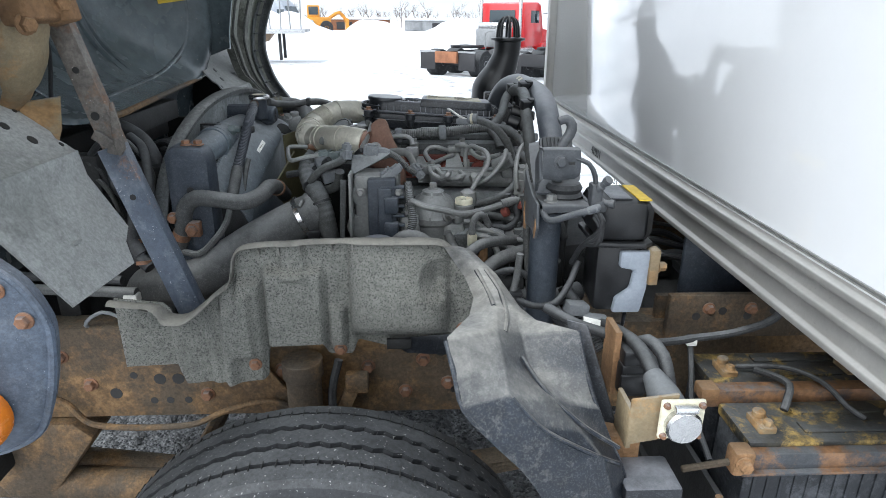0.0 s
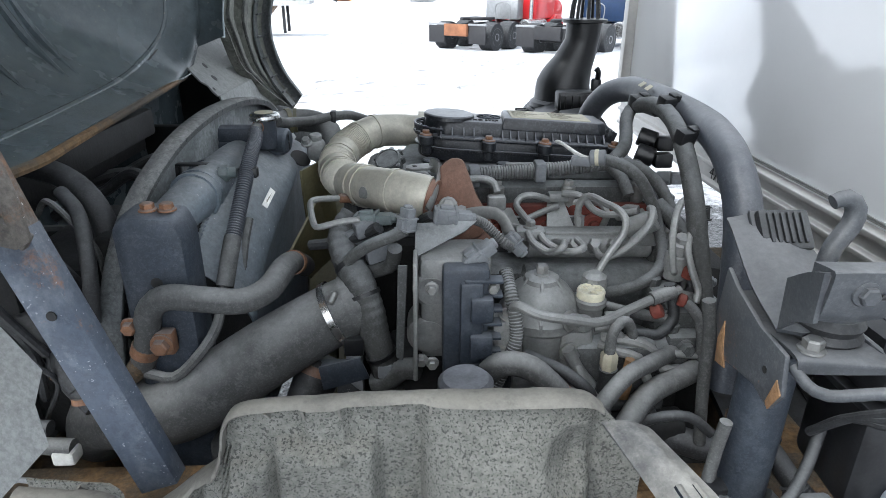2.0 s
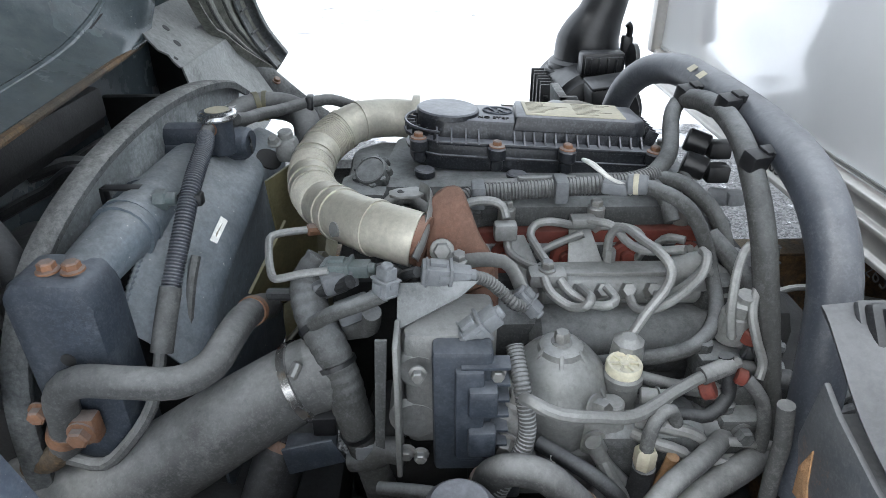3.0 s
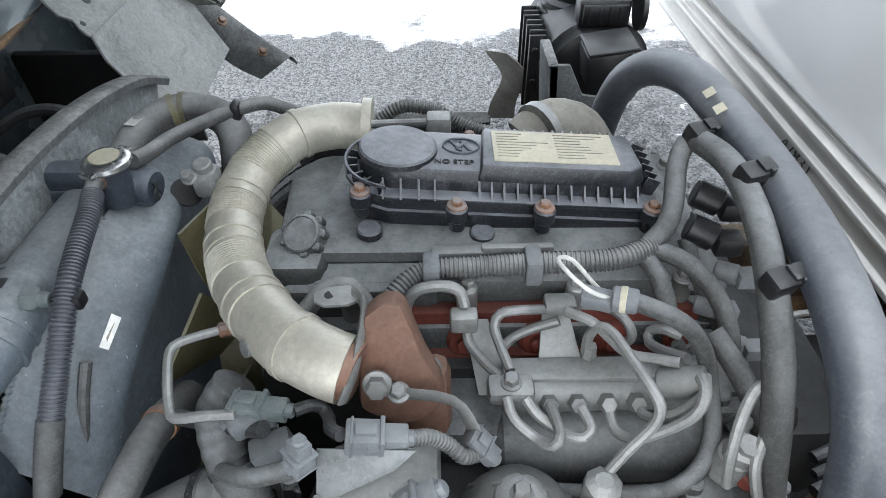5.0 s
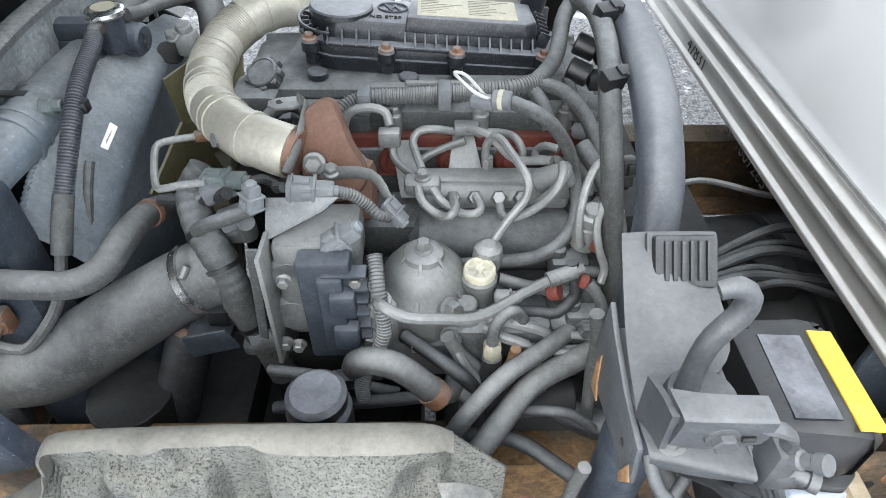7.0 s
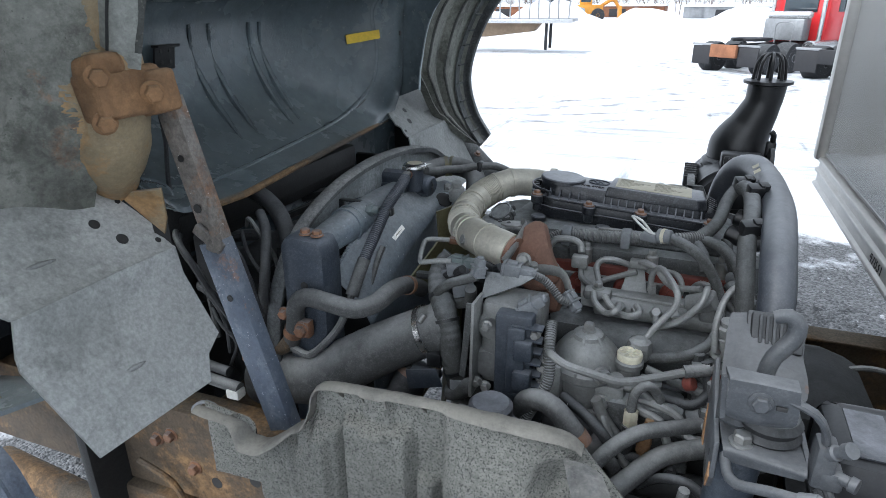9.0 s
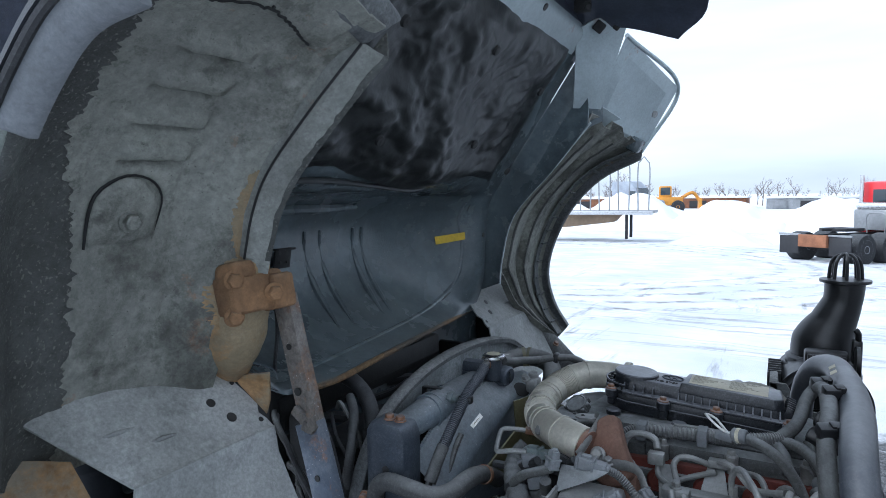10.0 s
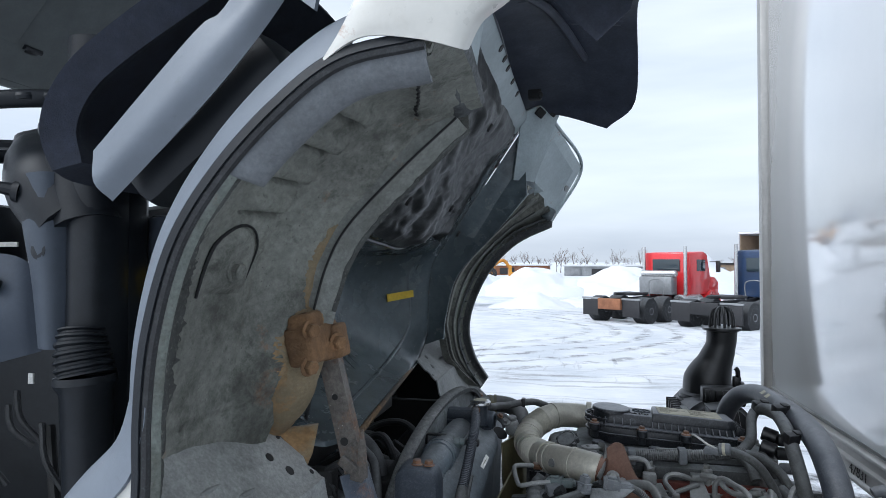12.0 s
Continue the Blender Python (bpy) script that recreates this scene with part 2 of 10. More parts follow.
cast = mat("dusty_cast_iron", (0.062, 0.066, 0.066), 0.75, 0.2, dust=0.78, bump=0.5, stain=0.25, dustcol=(0.315, 0.33, 0.335), gamt=0.06)
cast_light = mat("dusty_aluminium", (0.24, 0.245, 0.24), 0.6, 0.4, dust=0.6, bump=0.4, dustcol=(0.40, 0.41, 0.405), stain=0.2, gamt=0.06)
# near black: the shade of deep gaps is put into this colour
cast_dark = mat("dark_shaded_metal", (0.014, 0.0145, 0.015), 0.65, 0.2, dust=0.10, bump=0.4)
cover_black = mat("dusty_black_plastic", (0.012, 0.014, 0.018), 0.32, dust=0.75, bump=0.12, dustcol=(0.23, 0.24, 0.265), dlo=0.35, each=0.05)
plastic_black = mat("black_plastic", (0.01, 0.0105, 0.012), 0.35, dust=0.08, bump=0.08)
rubber_hose = mat("dusty_rubber_hose", (0.07, 0.072, 0.072), 0.8, dust=0.85, bump=0.12, stain=0.12, dustcol=(0.31, 0.315, 0.312), gamt=0.06)
rubber_dark = mat("dark_rubber_hose", (0.018, 0.019, 0.021), 0.6, dust=0.35, bump=0.12)
wrap_tape = mat("cloth_tape", (0.06, 0.062, 0.06), 0.9, dust=0.6, bump=0.6, bscale=220, stain=0.15)
duct_metal = mat("aluminised_duct", (0.5, 0.48, 0.41), 0.42, 0.25, var=0.25, dust=0.5, dustcol=(0.44, 0.42, 0.35), bump=0.15, stain=0.15, staincol=(0.25, 0.22, 0.17), each=0.08)
pipe_steel = mat("dusty_steel_pipe", (0.26, 0.265, 0.26), 0.55, 0.45, dust=0.5, bump=0.1, dustcol=(0.42, 0.425, 0.42), stain=0.12)
iron_brown = mat("rusted_exhaust_iron", (0.135, 0.068, 0.045), 0.8, dust=0.5, var=0.4, bump=0.4, dustcol=(0.33, 0.22, 0.17), stain=0.2, staincol=(0.1, 0.05, 0.035))
gasket_red = mat("red_brown_iron", (0.14, 0.028, 0.018), 0.75, dust=0.25, var=0.35, bump=0.3, dustcol=(0.2, 0.12, 0.1))
bolt_steel = mat("zinc_bolt", (0.27, 0.27, 0.26), 0.5, 0.6, dust=0.5, bump=0.1)
bolt_rust = mat("rusty_bolt", (0.22, 0.11, 0.06), 0.7, 0.2, dust=0.45, var=0.4, bump=0.3)
prop_rust = mat("worn_rusty_arm", (0.15, 0.135, 0.12), 0.7, dust=0.3, rust=0.45, scale=9.0, rustcol=(0.115, 0.065, 0.038), speck=0.1, bump=0.4, stain=0.4, staincol=(0.05, 0.045, 0.04), gamt=0.25)
rail_rust = mat("rusty_painted_frame", (0.085, 0.062, 0.04), 0.8, dust=0.4, dustcol=(0.18, 0.155, 0.12), rust=0.5, scale=5.0, rustcol=(0.125, 0.075, 0.034), bump=0.5, bdist=0.003, stain=0.5, staincol=(0.03, 0.026, 0.022), gamt=0.25)
rust_heavy = mat("heavy_orange_rust", (0.24, 0.135, 0.065), 0.9, var=0.45, dust=0.3, dustcol=(0.30, 0.24, 0.17), bump=0.8, bdist=0.003)
rust_bar = mat("rust_bitten_black_bar", (0.045, 0.05, 0.058), 0.55, var=0.4, scale=9.0, dust=0.3, rust=0.55, rustcol=(0.13, 0.07, 0.035), bump=0.5)
rust_stain = mat("rust_stained_primer", (0.24, 0.19, 0.115), 0.8, dust=0.4, rust=0.4, scale=9.0, rustcol=(0.19, 0.115, 0.05), bump=0.4, stain=0.3, staincol=(0.14, 0.08, 0.04))
liner_mud = mat("mud_speckled_plastic", (0.205, 0.208, 0.188), 0.9, var=0.2, scale=6.0, dust=0.3, dustcol=(0.34, 0.325, 0.28), speck=0.85, speckcol=(0.066, 0.068, 0.063), bump=0.9, bscale=230.0, bdist=0.004, stain=0.3, sscale=340.0, gamt=0.2)
liner_top = mat("dusty_plastic_flange", (0.21, 0.203, 0.185), 0.85, dust=0.6, dustcol=(0.32, 0.305, 0.265), bump=0.3, stain=0.3)
guard_black = mat("chalky_black_mudguard", (0.013, 0.018, 0.027), 0.32, dust=0.75, dustcol=(0.36, 0.35, 0.32), scale=9.0, speck=0.0, bump=0.25, dlo=0.58, stain=0.0, grain=60.0, gamt=0.2)
paint_blue = mat("faded_blue_black_paint", (0.08, 0.1, 0.135), 0.5, dust=0.35, rust=0.12, scale=7.0, speck=0.25, speckcol=(0.36, 0.38, 0.42), bump=0.3, stain=0.3, staincol=(0.3, 0.32, 0.35), dlo=0.2)
tank_blue = mat("dusty_dark_blue_tank", (0.022, 0.03, 0.043), 0.55, dust=0.5, bump=0.2, dlo=0.1, stain=0.3, staincol=(0.1, 0.115, 0.13), dustcol=(0.24, 0.26, 0.29))
shroud_grey = mat("dusty_grey_shroud", (0.125, 0.152, 0.178), 0.55, dlo=0.1, dust=0.5, dustcol=(0.36, 0.37, 0.37), scale=7.0, speck=0.06, bump=0.15, stain=0.35, staincol=(0.05, 0.06, 0.075), gamt=0.12)
fan_tan = mat("tan_fan_plastic", (0.15, 0.135, 0.07), 0.6, dust=0.25, bump=0.1)
hoop_grey = mat("dusty_grey_hoop_paint", (0.045, 0.052, 0.066), 0.38, var=0.2, scale=5.0, dust=0.45, dustcol=(0.36, 0.37, 0.385), bump=0.12, each=0.04, stain=0.2, staincol=(0.16, 0.17, 0.185), grain=60.0, gamt=0.05)
bracket_grey = mat("dusty_dark_bracket_paint", (0.05, 0.055, 0.062), 0.5, var=0.25, scale=9.0, dust=0.6, dlo=0.25, dustcol=(0.22, 0.225, 0.23), rust=0.05, stain=0.2, staincol=(0.12, 0.12, 0.115), bump=0.2)
seal_rubber = mat("dusty_rubber_seal", (0.1, 0.107, 0.11), 0.85, dust=0.6, speck=0.0, bump=0.35, stain=0.5, dustcol=(0.32, 0.32, 0.31), gamt=0.25)
web_paint = mat("flaking_grey_paint", (0.16, 0.175, 0.18), 0.7, var=0.25, scale=9.0, dust=0.35, dustcol=(0.34, 0.345, 0.335), bump=0.4, bscale=90.0, stain=0.6, staincol=(0.36, 0.39, 0.40), gamt=0.2)
tyre_rubber = mat("worn_tyre_rubber", (0.02, 0.0215, 0.0245), 0.7, dust=0.12, speck=0.3, speckcol=(0.33, 0.33, 0.32), bump=0.3, gamt=0.25)
cab_under = mat("dirty_cab_underside", (0.085, 0.108, 0.12), 0.25, var=0.35, scale=4.0, dust=0.25, dustcol=(0.20, 0.205, 0.19), speck=0.10, speckcol=(0.33, 0.32, 0.28), bump=0.3, stain=0.25, staincol=(0.1, 0.12, 0.13), each=0.05, grain=30.0, gamt=0.1)
cab_liner = mat("mud_stained_wheel_housing", (0.205, 0.212, 0.188), 0.75, var=0.35, scale=4.5, dust=0.55, dustcol=(0.38, 0.37, 0.33), rust=0.08, speck=0.12, speckcol=(0.07, 0.07, 0.06), bump=1.0, bscale=70.0, bdist=0.006, stain=0.7, staincol=(0.04, 0.042, 0.034), each=0.05, grain=80.0, gamt=0.14)
underseal = mat("black_stone_chip_coat", (0.078, 0.083, 0.078), 0.85, var=0.5, scale=7.0, dust=0.15, dustcol=(0.22, 0.22, 0.20), speck=0.6, speckcol=(0.16, 0.16, 0.145), bump=1.0, bscale=110.0, bdist=0.006, stain=0.4, staincol=(0.04, 0.042, 0.036), each=0.0, grain=90.0, gamt=0.25)
flange_pale = mat("dirty_pale_flange", (0.17, 0.19, 0.17), 0.6, var=0.25, scale=8.0, dust=0.3, rust=0.1, speck=0.15, speckcol=(0.1, 0.1, 0.08), bump=0.3, stain=0.7, staincol=(0.08, 0.08, 0.065), gamt=0.2)
lip_grey = mat("dusty_grey_lip_rubber", (0.135, 0.145, 0.155), 0.7, var=0.2, dust=0.2, dustcol=(0.30, 0.30, 0.30), bump=0.25, stain=0.35, staincol=(0.08, 0.085, 0.085), gamt=0.12)
strip_mud = mat("mud_stained_pale_strip", (0.235, 0.245, 0.225), 0.7, var=0.25, scale=9.0, dust=0.2, rust=0.06, bump=0.5, bscale=110.0, stain=0.45, staincol=(0.085, 0.085, 0.07), gamt=0.15)
bumper_blue = mat("sun_faded_blue_plastic", (0.075, 0.095, 0.13), 0.5, var=0.5, scale=10.0, dust=0.5, dustcol=(0.32, 0.335, 0.36), speck=0.05, speckcol=(0.36, 0.38, 0.41), bump=0.15, stain=0.35, staincol=(0.03, 0.04, 0.06), gamt=0.2)
cab_flap = mat("dusty_grey_panel", (0.28, 0.29, 0.285), 0.65, var=0.18, scale=5.0, dust=0.5, dustcol=(0.29, 0.29, 0.27), bump=0.2, stain=0.5, staincol=(0.1, 0.105, 0.1), gamt=0.18)
pad_foil = mat("sooty_foil_insulation", (0.018, 0.0205, 0.0215), 0.42, 0.3, var=0.3, scale=6.0, dust=0.03, dustcol=(0.22, 0.22, 0.20), bump=0.3, each=0.02, grain=25.0, gamt=0.05)
primer_pale = mat("pale_blue_grey_primer", (0.36, 0.42, 0.44), 0.5, var=0.18, scale=5.0, dust=0.3, dustcol=(0.45, 0.43, 0.38), rust=0.06, bump=0.1, stain=0.2, staincol=(0.22, 0.25, 0.26), each=0.06)
paint_white = mat("white_body_paint", (0.55, 0.54, 0.5), 0.3, var=0.06, dust=0.12, dustcol=(0.55, 0.52, 0.45), rust=0.04, coat=0.4, bump=0.03, stain=0.12, staincol=(0.4, 0.37, 0.3), each=0.0)
trim_grey = mat("grey_interior_plastic", (0.15, 0.172, 0.205), 0.45, var=0.08, dust=0.08, bump=0.12, bscale=700, each=0.0)
trim_mid = mat("slate_interior_plastic", (0.052, 0.063, 0.083), 0.5, var=0.1, dust=0.08, bump=0.15, bscale=700, each=0.0, spec=0.25)
trim_slate = mat("dark_slate_interior_plastic", (0.06, 0.072, 0.092), 0.5, var=0.1, dust=0.06, bump=0.15, bscale=700, each=0.0, spec=0.25)
trim_dark = mat("black_interior_plastic", (0.011, 0.0135, 0.0175), 0.4, dust=0.03, bump=0.15, bscale=600, each=0.0, spec=0.3)
headliner = mat("grey_headliner", (0.135, 0.148, 0.148), 0.9, var=0.12, bump=0.3, bscale=500, each=0.0)
seat_cloth = mat("navy_seat_cloth", (0.014, 0.018, 0.03), 0.95, var=0.35, scale=30.0, dust=0.05, bump=0.6, bscale=420)
visor_dark = mat("dark_blue_grey_panel", (0.05, 0.058, 0.082), 0.5, dust=0.12, bump=0.1, spec=0.3)
panel_white = mat("white_box_panel", (0.76, 0.775, 0.795), 0.05, var=0.02, scale=2.0, dust=0.0, bump=0.012, bscale=4.0, bdist=0.01, spec=0.5, coat=1.0, each=0.0)
alu_rail = mat("mill_aluminium", (0.48, 0.47, 0.45), 0.42, 0.75, var=0.12, scale=9.0, dust=0.15, dustcol=(0.42, 0.40, 0.36), bump=0.08, each=0.0)
label_yellow = mat("yellow_label", (0.72, 0.50, 0.03), 0.5, dust=0.15, bump=0.02)
label_white = mat("white_label", (0.62, 0.62, 0.59), 0.55, dust=0.1, bump=0.02)
label_cream = mat("cream_label", (0.50, 0.47, 0.36), 0.55, var=0.12, dust=0.35, dustcol=(0.40, 0.37, 0.29), bump=0.04, stain=0.3, staincol=(0.33, 0.31, 0.26))
# black for print, and for the painted dark of holes, slots and openings
ink_and_hole = mat("black_ink_and_holes", (0.02, 0.02, 0.02), 0.6, bump=0.0)
ink_grey = mat("faded_ink", (0.22, 0.21, 0.17), 0.7, bump=0.0)
cap_ivory = mat("ivory_plastic", (0.60, 0.57, 0.44), 0.5, dust=0.3, bump=0.05)
bottle_white = mat("milky_bottle_plastic", (0.33, 0.37, 0.43), 0.4, var=0.06, dust=0.1, bump=0.03)
amber = mat("amber_lens", (0.80, 0.22, 0.01), 0.25, dust=0.1, coat=0.5, bump=0.3, bscale=900)
chrome = mat("dull_chrome", (0.62, 0.62, 0.62), 0.25, 0.95, var=0.08, dust=0.05, bump=0.02)
plug_grey = mat("grey_connector_plastic", (0.15, 0.16, 0.17), 0.55, dust=0.35, bump=0.1, stain=0.1)
plug_teal = mat("teal_connector_plastic", (0.12, 0.15, 0.15), 0.5, dust=0.6, bump=0.1)
battery_case = mat("battery_case", (0.018, 0.021, 0.026), 0.5, dust=0.25, scale=12.0, dustcol=(0.26, 0.265, 0.27), bump=0.2, stain=0.5, staincol=(0.14, 0.15, 0.165))
battery_top = mat("stained_battery_top", (0.016, 0.017, 0.016), 0.55, dust=0.2, rust=0.4, scale=14.0, rustcol=(0.23, 0.16, 0.05), bump=0.3, stain=0.7, staincol=(0.05, 0.045, 0.035))
truck_red = mat("red_truck_paint", (0.62, 0.03, 0.035), 0.3, var=0.1, scale=1.0, coat=0.4, bump=0.02)
truck_blue = mat("dark_blue_truck_paint", (0.02, 0.045, 0.11), 0.35, scale=1.0, bump=0.02)
truck_grey = mat("grey_truck_paint", (0.34, 0.37, 0.42), 0.4, scale=1.0, bump=0.02)
steel_far = mat("weathered_steel", (0.30, 0.31, 0.32), 0.5, 0.4, scale=1.0, bump=0.1)
rust_far = mat("rusty_chassis_paint", (0.26, 0.11, 0.055), 0.8, var=0.4, scale=2.0, bump=0.2)
black_far = mat("black_chassis_paint", (0.022, 0.022, 0.025), 0.6, scale=1.0, bump=0.1)
wood_far = mat("plywood_lining", (0.33, 0.24, 0.16), 0.7, scale=1.0, bump=0.1)
white_far = mat("white_trailer_paint", (0.66, 0.67, 0.68), 0.4, var=0.08, scale=0.6, bump=0.02)
orange_far = mat("orange_machine_paint", (0.62, 0.27, 0.03), 0.5, scale=1.0, bump=0.02)
twig = mat("bare_winter_twigs", (0.16, 0.125, 0.11), 0.9, scale=0.3, bump=0.0, each=0.0)
glass_far = mat("dark_cab_glass", (0.03, 0.045, 0.055), 0.06, var=0.1, bump=0.0, spec=0.7, each=0.0)
snow = mat("packed_snow", (0.74, 0.76, 0.80), 0.75, var=0.05, scale=0.9, bump=0.5, bscale=9.0, bdist=0.05, each=0.0)


def ground_material():
    """Snow over dark gravel: wheel tracks, bare patches, and open gravel by the vehicle."""
    m = bpy.data.materials.new("snowy_gravel")
    m.use_nodes = True
    nt, lk = m.node_tree.nodes, m.node_tree.links
    bs = nt["Principled BSDF"]
    tc = nt.new("ShaderNodeTexCoord")
    sp = nt.new("ShaderNodeSeparateXYZ")
    lk.new(tc.outputs["Object"], sp.inputs[0])

    def noise_of(sc, detail=6.0, rgh=0.6, stretch=None):
        nn = nt.new("ShaderNodeTexNoise")
        nn.inputs["Scale"].default_value, nn.inputs["Detail"].default_value, nn.inputs["Roughness"].default_value = sc, detail, rgh
        if stretch:
            mp = nt.new("ShaderNodeMapping")
            mp.inputs["Rotation"].default_value, mp.inputs["Scale"].default_value = (0, 0, stretch[0]), stretch[1]
            lk.new(tc.outputs["Object"], mp.inputs[0])
            lk.new(mp.outputs[0], nn.inputs["Vector"])
        else:
            lk.new(tc.outputs["Object"], nn.inputs["Vector"])
        return nn.outputs["Fac"]

    def rng(src, a, b, c=0.0, d=1.0):
        r = nt.new("ShaderNodeMapRange")
        for k, q in zip(("From Min", "From Max", "To Min", "To Max"), (a, b, c, d)):
            r.inputs[k].default_value = q
        lk.new(src, r.inputs["Value"])
        return r.outputs[0]

    def op(kind, a, b):
        mm = nt.new("ShaderNodeMath")
        mm.operation, mm.use_clamp = kind, kind in ("ADD", "SUBTRACT")
        for k, q in ((0, a), (1, b)):
            if isinstance(q, float):
                mm.inputs[k].default_value = q
            else:
                lk.new(q, mm.inputs[k])
        return mm.outputs[0]

    # open gravel close to the vehicle, snow beyond it
    cen = nt.new("ShaderNodeVectorMath")
    cen.operation = "SUBTRACT"
    cen.inputs[1].default_value = (0.3, 3.0, 0.0)
    lk.new(tc.outputs["Object"], cen.inputs[0])
    squash = nt.new("ShaderNodeVectorMath")
    squash.operation = "MULTIPLY"
    squash.inputs[1].default_value = (0.55, 1.0, 0.0)
    lk.new(cen.outputs[0], squash.inputs[0])
    dist = nt.new("ShaderNodeVectorMath")
    dist.operation = "LENGTH"
    lk.new(squash.outputs[0], dist.inputs[0])
    edge = nt.new("ShaderNodeMath")
    edge.operation = "ADD"
    lk.new(dist.outputs["Value"], edge.inputs[0])
    lk.new(rng(noise_of(0.9, 8.0, 0.7), 0.2, 0.8, -1.3, 1.3), edge.inputs[1])
    cover = rng(edge.outputs[0], 2.1, 2.5)
    crumbs = rng(noise_of(9.0, 8.0, 0.75), 0.60, 0.66)
    side = rng(sp.outputs["X"], -0.3, 0.5, 0.0, 0.75)
    cover = op("MAXIMUM", cover, op("MULTIPLY", crumbs, side))
    ringd = nt.new("ShaderNodeVectorMath")
    ringd.operation = "DISTANCE"
    ringd.inputs[1].default_value = (-9.0, 21.0, 0.0)
    lk.new(tc.outputs["Object"], ringd.inputs[0])
    wav = nt.new("ShaderNodeMath")
    wav.operation = "SINE"
    lk.new(op("MULTIPLY", ringd.outputs["Value"], 7.0), wav.inputs[0])
    band = op("MULTIPLY", rng(ringd.outputs["Value"], 8.0, 9.5), rng(ringd.outputs["Value"], 14.5, 12.5))
    ruts = op("MULTIPLY", op("MULTIPLY", rng(wav.outputs[0], 0.1, 0.9), band), rng(noise_of(2.2, 9.0, 0.75), 0.46, 0.60))
    cover = op("SUBTRACT", cover, op("MULTIPLY", ruts, 0.75))
    tracks = rng(noise_of(1.3, 7.0, 0.65, (0.95, (2.4, 0.22, 1.0))), 0.61, 0.72)
    fade = rng(sp.outputs["Y"], 6.0, 22.0, 0.85, 0.12)
    cover = op("SUBTRACT", cover, op("MULTIPLY", tracks, fade))
    tread = rng(noise_of(2.4, 8.0, 0.7, (-0.22, (0.30, 3.2, 1.0))), 0.50, 0.60)
    lanes = rng(noise_of(0.55, 3.0, 0.5, (-0.22, (0.12, 1.0, 1.0))), 0.44, 0.56)
    cover = op("SUBTRACT", cover, op("MULTIPLY", op("MULTIPLY", tread, lanes), rng(sp.outputs["Y"], 5.0, 20.0, 0.60, 0.05)))
    vor = nt.new("ShaderNodeTexVoronoi")
    vor.inputs["Scale"].default_value = 85.0
    lk.new(tc.outputs["Object"], vor.inputs["Vector"])
    hue = nt.new("ShaderNodeSeparateColor")
    lk.new(vor.outputs["Color"], hue.inputs[0])
    stone = nt.new("ShaderNodeValToRGB")
    for e, (p, c) in zip(stone.color_ramp.elements, ((0.0, (0.03, 0.032, 0.035)), (1.0, (0.17, 0.173, 0.178)))):
        e.position, e.color = p, (*c, 1)
    lk.new(hue.outputs[0], stone.inputs[0])
    white = nt.new("ShaderNodeMix")
    white.data_type = "RGBA"
    white.inputs[6].default_value, white.inputs[7].default_value = (0.60, 0.63, 0.67, 1), (0.78, 0.79, 0.82, 1)
    lk.new(rng(noise_of(0.8, 7.0), 0.35, 0.62), white.inputs[0])
    mx = nt.new("ShaderNodeMix")
    mx.data_type = "RGBA"
    lk.new(cover, mx.inputs[0])
    lk.new(stone.outputs[0], mx.inputs[6])
    lk.new(white.outputs[2], mx.inputs[7])
    lk.new(mx.outputs[2], bs.inputs["Base Color"])
    bs.inputs["Roughness"].default_value = 0.75
    h = op("ADD", op("MULTIPLY", rng(vor.outputs["Distance"], 0.0, 0.6, 1.0, 0.0), 0.5), op("MULTIPLY", noise_of(5.0, 8.0, 0.7), 0.5))
    bp = nt.new("ShaderNodeBump")
    bp.inputs["Strength"].default_value, bp.inputs["Distance"].default_value = 0.8, 0.02
    lk.new(h, bp.inputs["Height"])
    lk.new(bp.outputs[0], bs.inputs["Normal"])
    return m


snowy_gravel = ground_material()

# ---- ground and distance ----
def fall(y):
    """The yard drops a little away from the vehicle."""
    t = min(max((y - 5.0) / 21.0, 0.0), 1.0)
    return -0.75 * t


def build_ground():
    def line(lo, hi, a, b, n):
        near = list(np.linspace(a, b, n))
        up = [b + (hi - b) * (k / 26) ** 2.6 for k in range(1, 27)]
        dn = [a - (a - lo) * (k / 26) ** 2.6 for k in range(1, 27)]
        return dn[::-1] + near + up
    xs, ys = line(-2500, 2500, -9, 12, 130), line(-2500, 2600, -4, 34, 200)
    verts = []
    for y in ys:
        for x in xs:
            z = fall(y)
            if -12 < x < 16 and -6 < y < 60:
                z += 0.03 * noise.noise((x * 0.5, y * 0.5, 0)) + 0.018 * noise.noise((x * 2.1, y * 2.1, 3))
                z += 0.05 * max(0, noise.noise((x * 0.3 + y * 0.35, y * 0.12 - x * 0.1, 8))) * min(1, max(0, (y - 6) / 4))
            verts.append((x, y, z - 0.01))
    m = len(xs)
    faces = [(j * m + i, j * m + i + 1, (j + 1) * m + i + 1, (j + 1) * m + i) for j in range(len(ys) - 1) for i in range(m - 1)]
    return solo("ground", bm_of(verts, faces), snowy_gravel, "packed snow with wheel tracks over dark grey gravel", "ground", kind="structure", smooth=180)


build_ground()


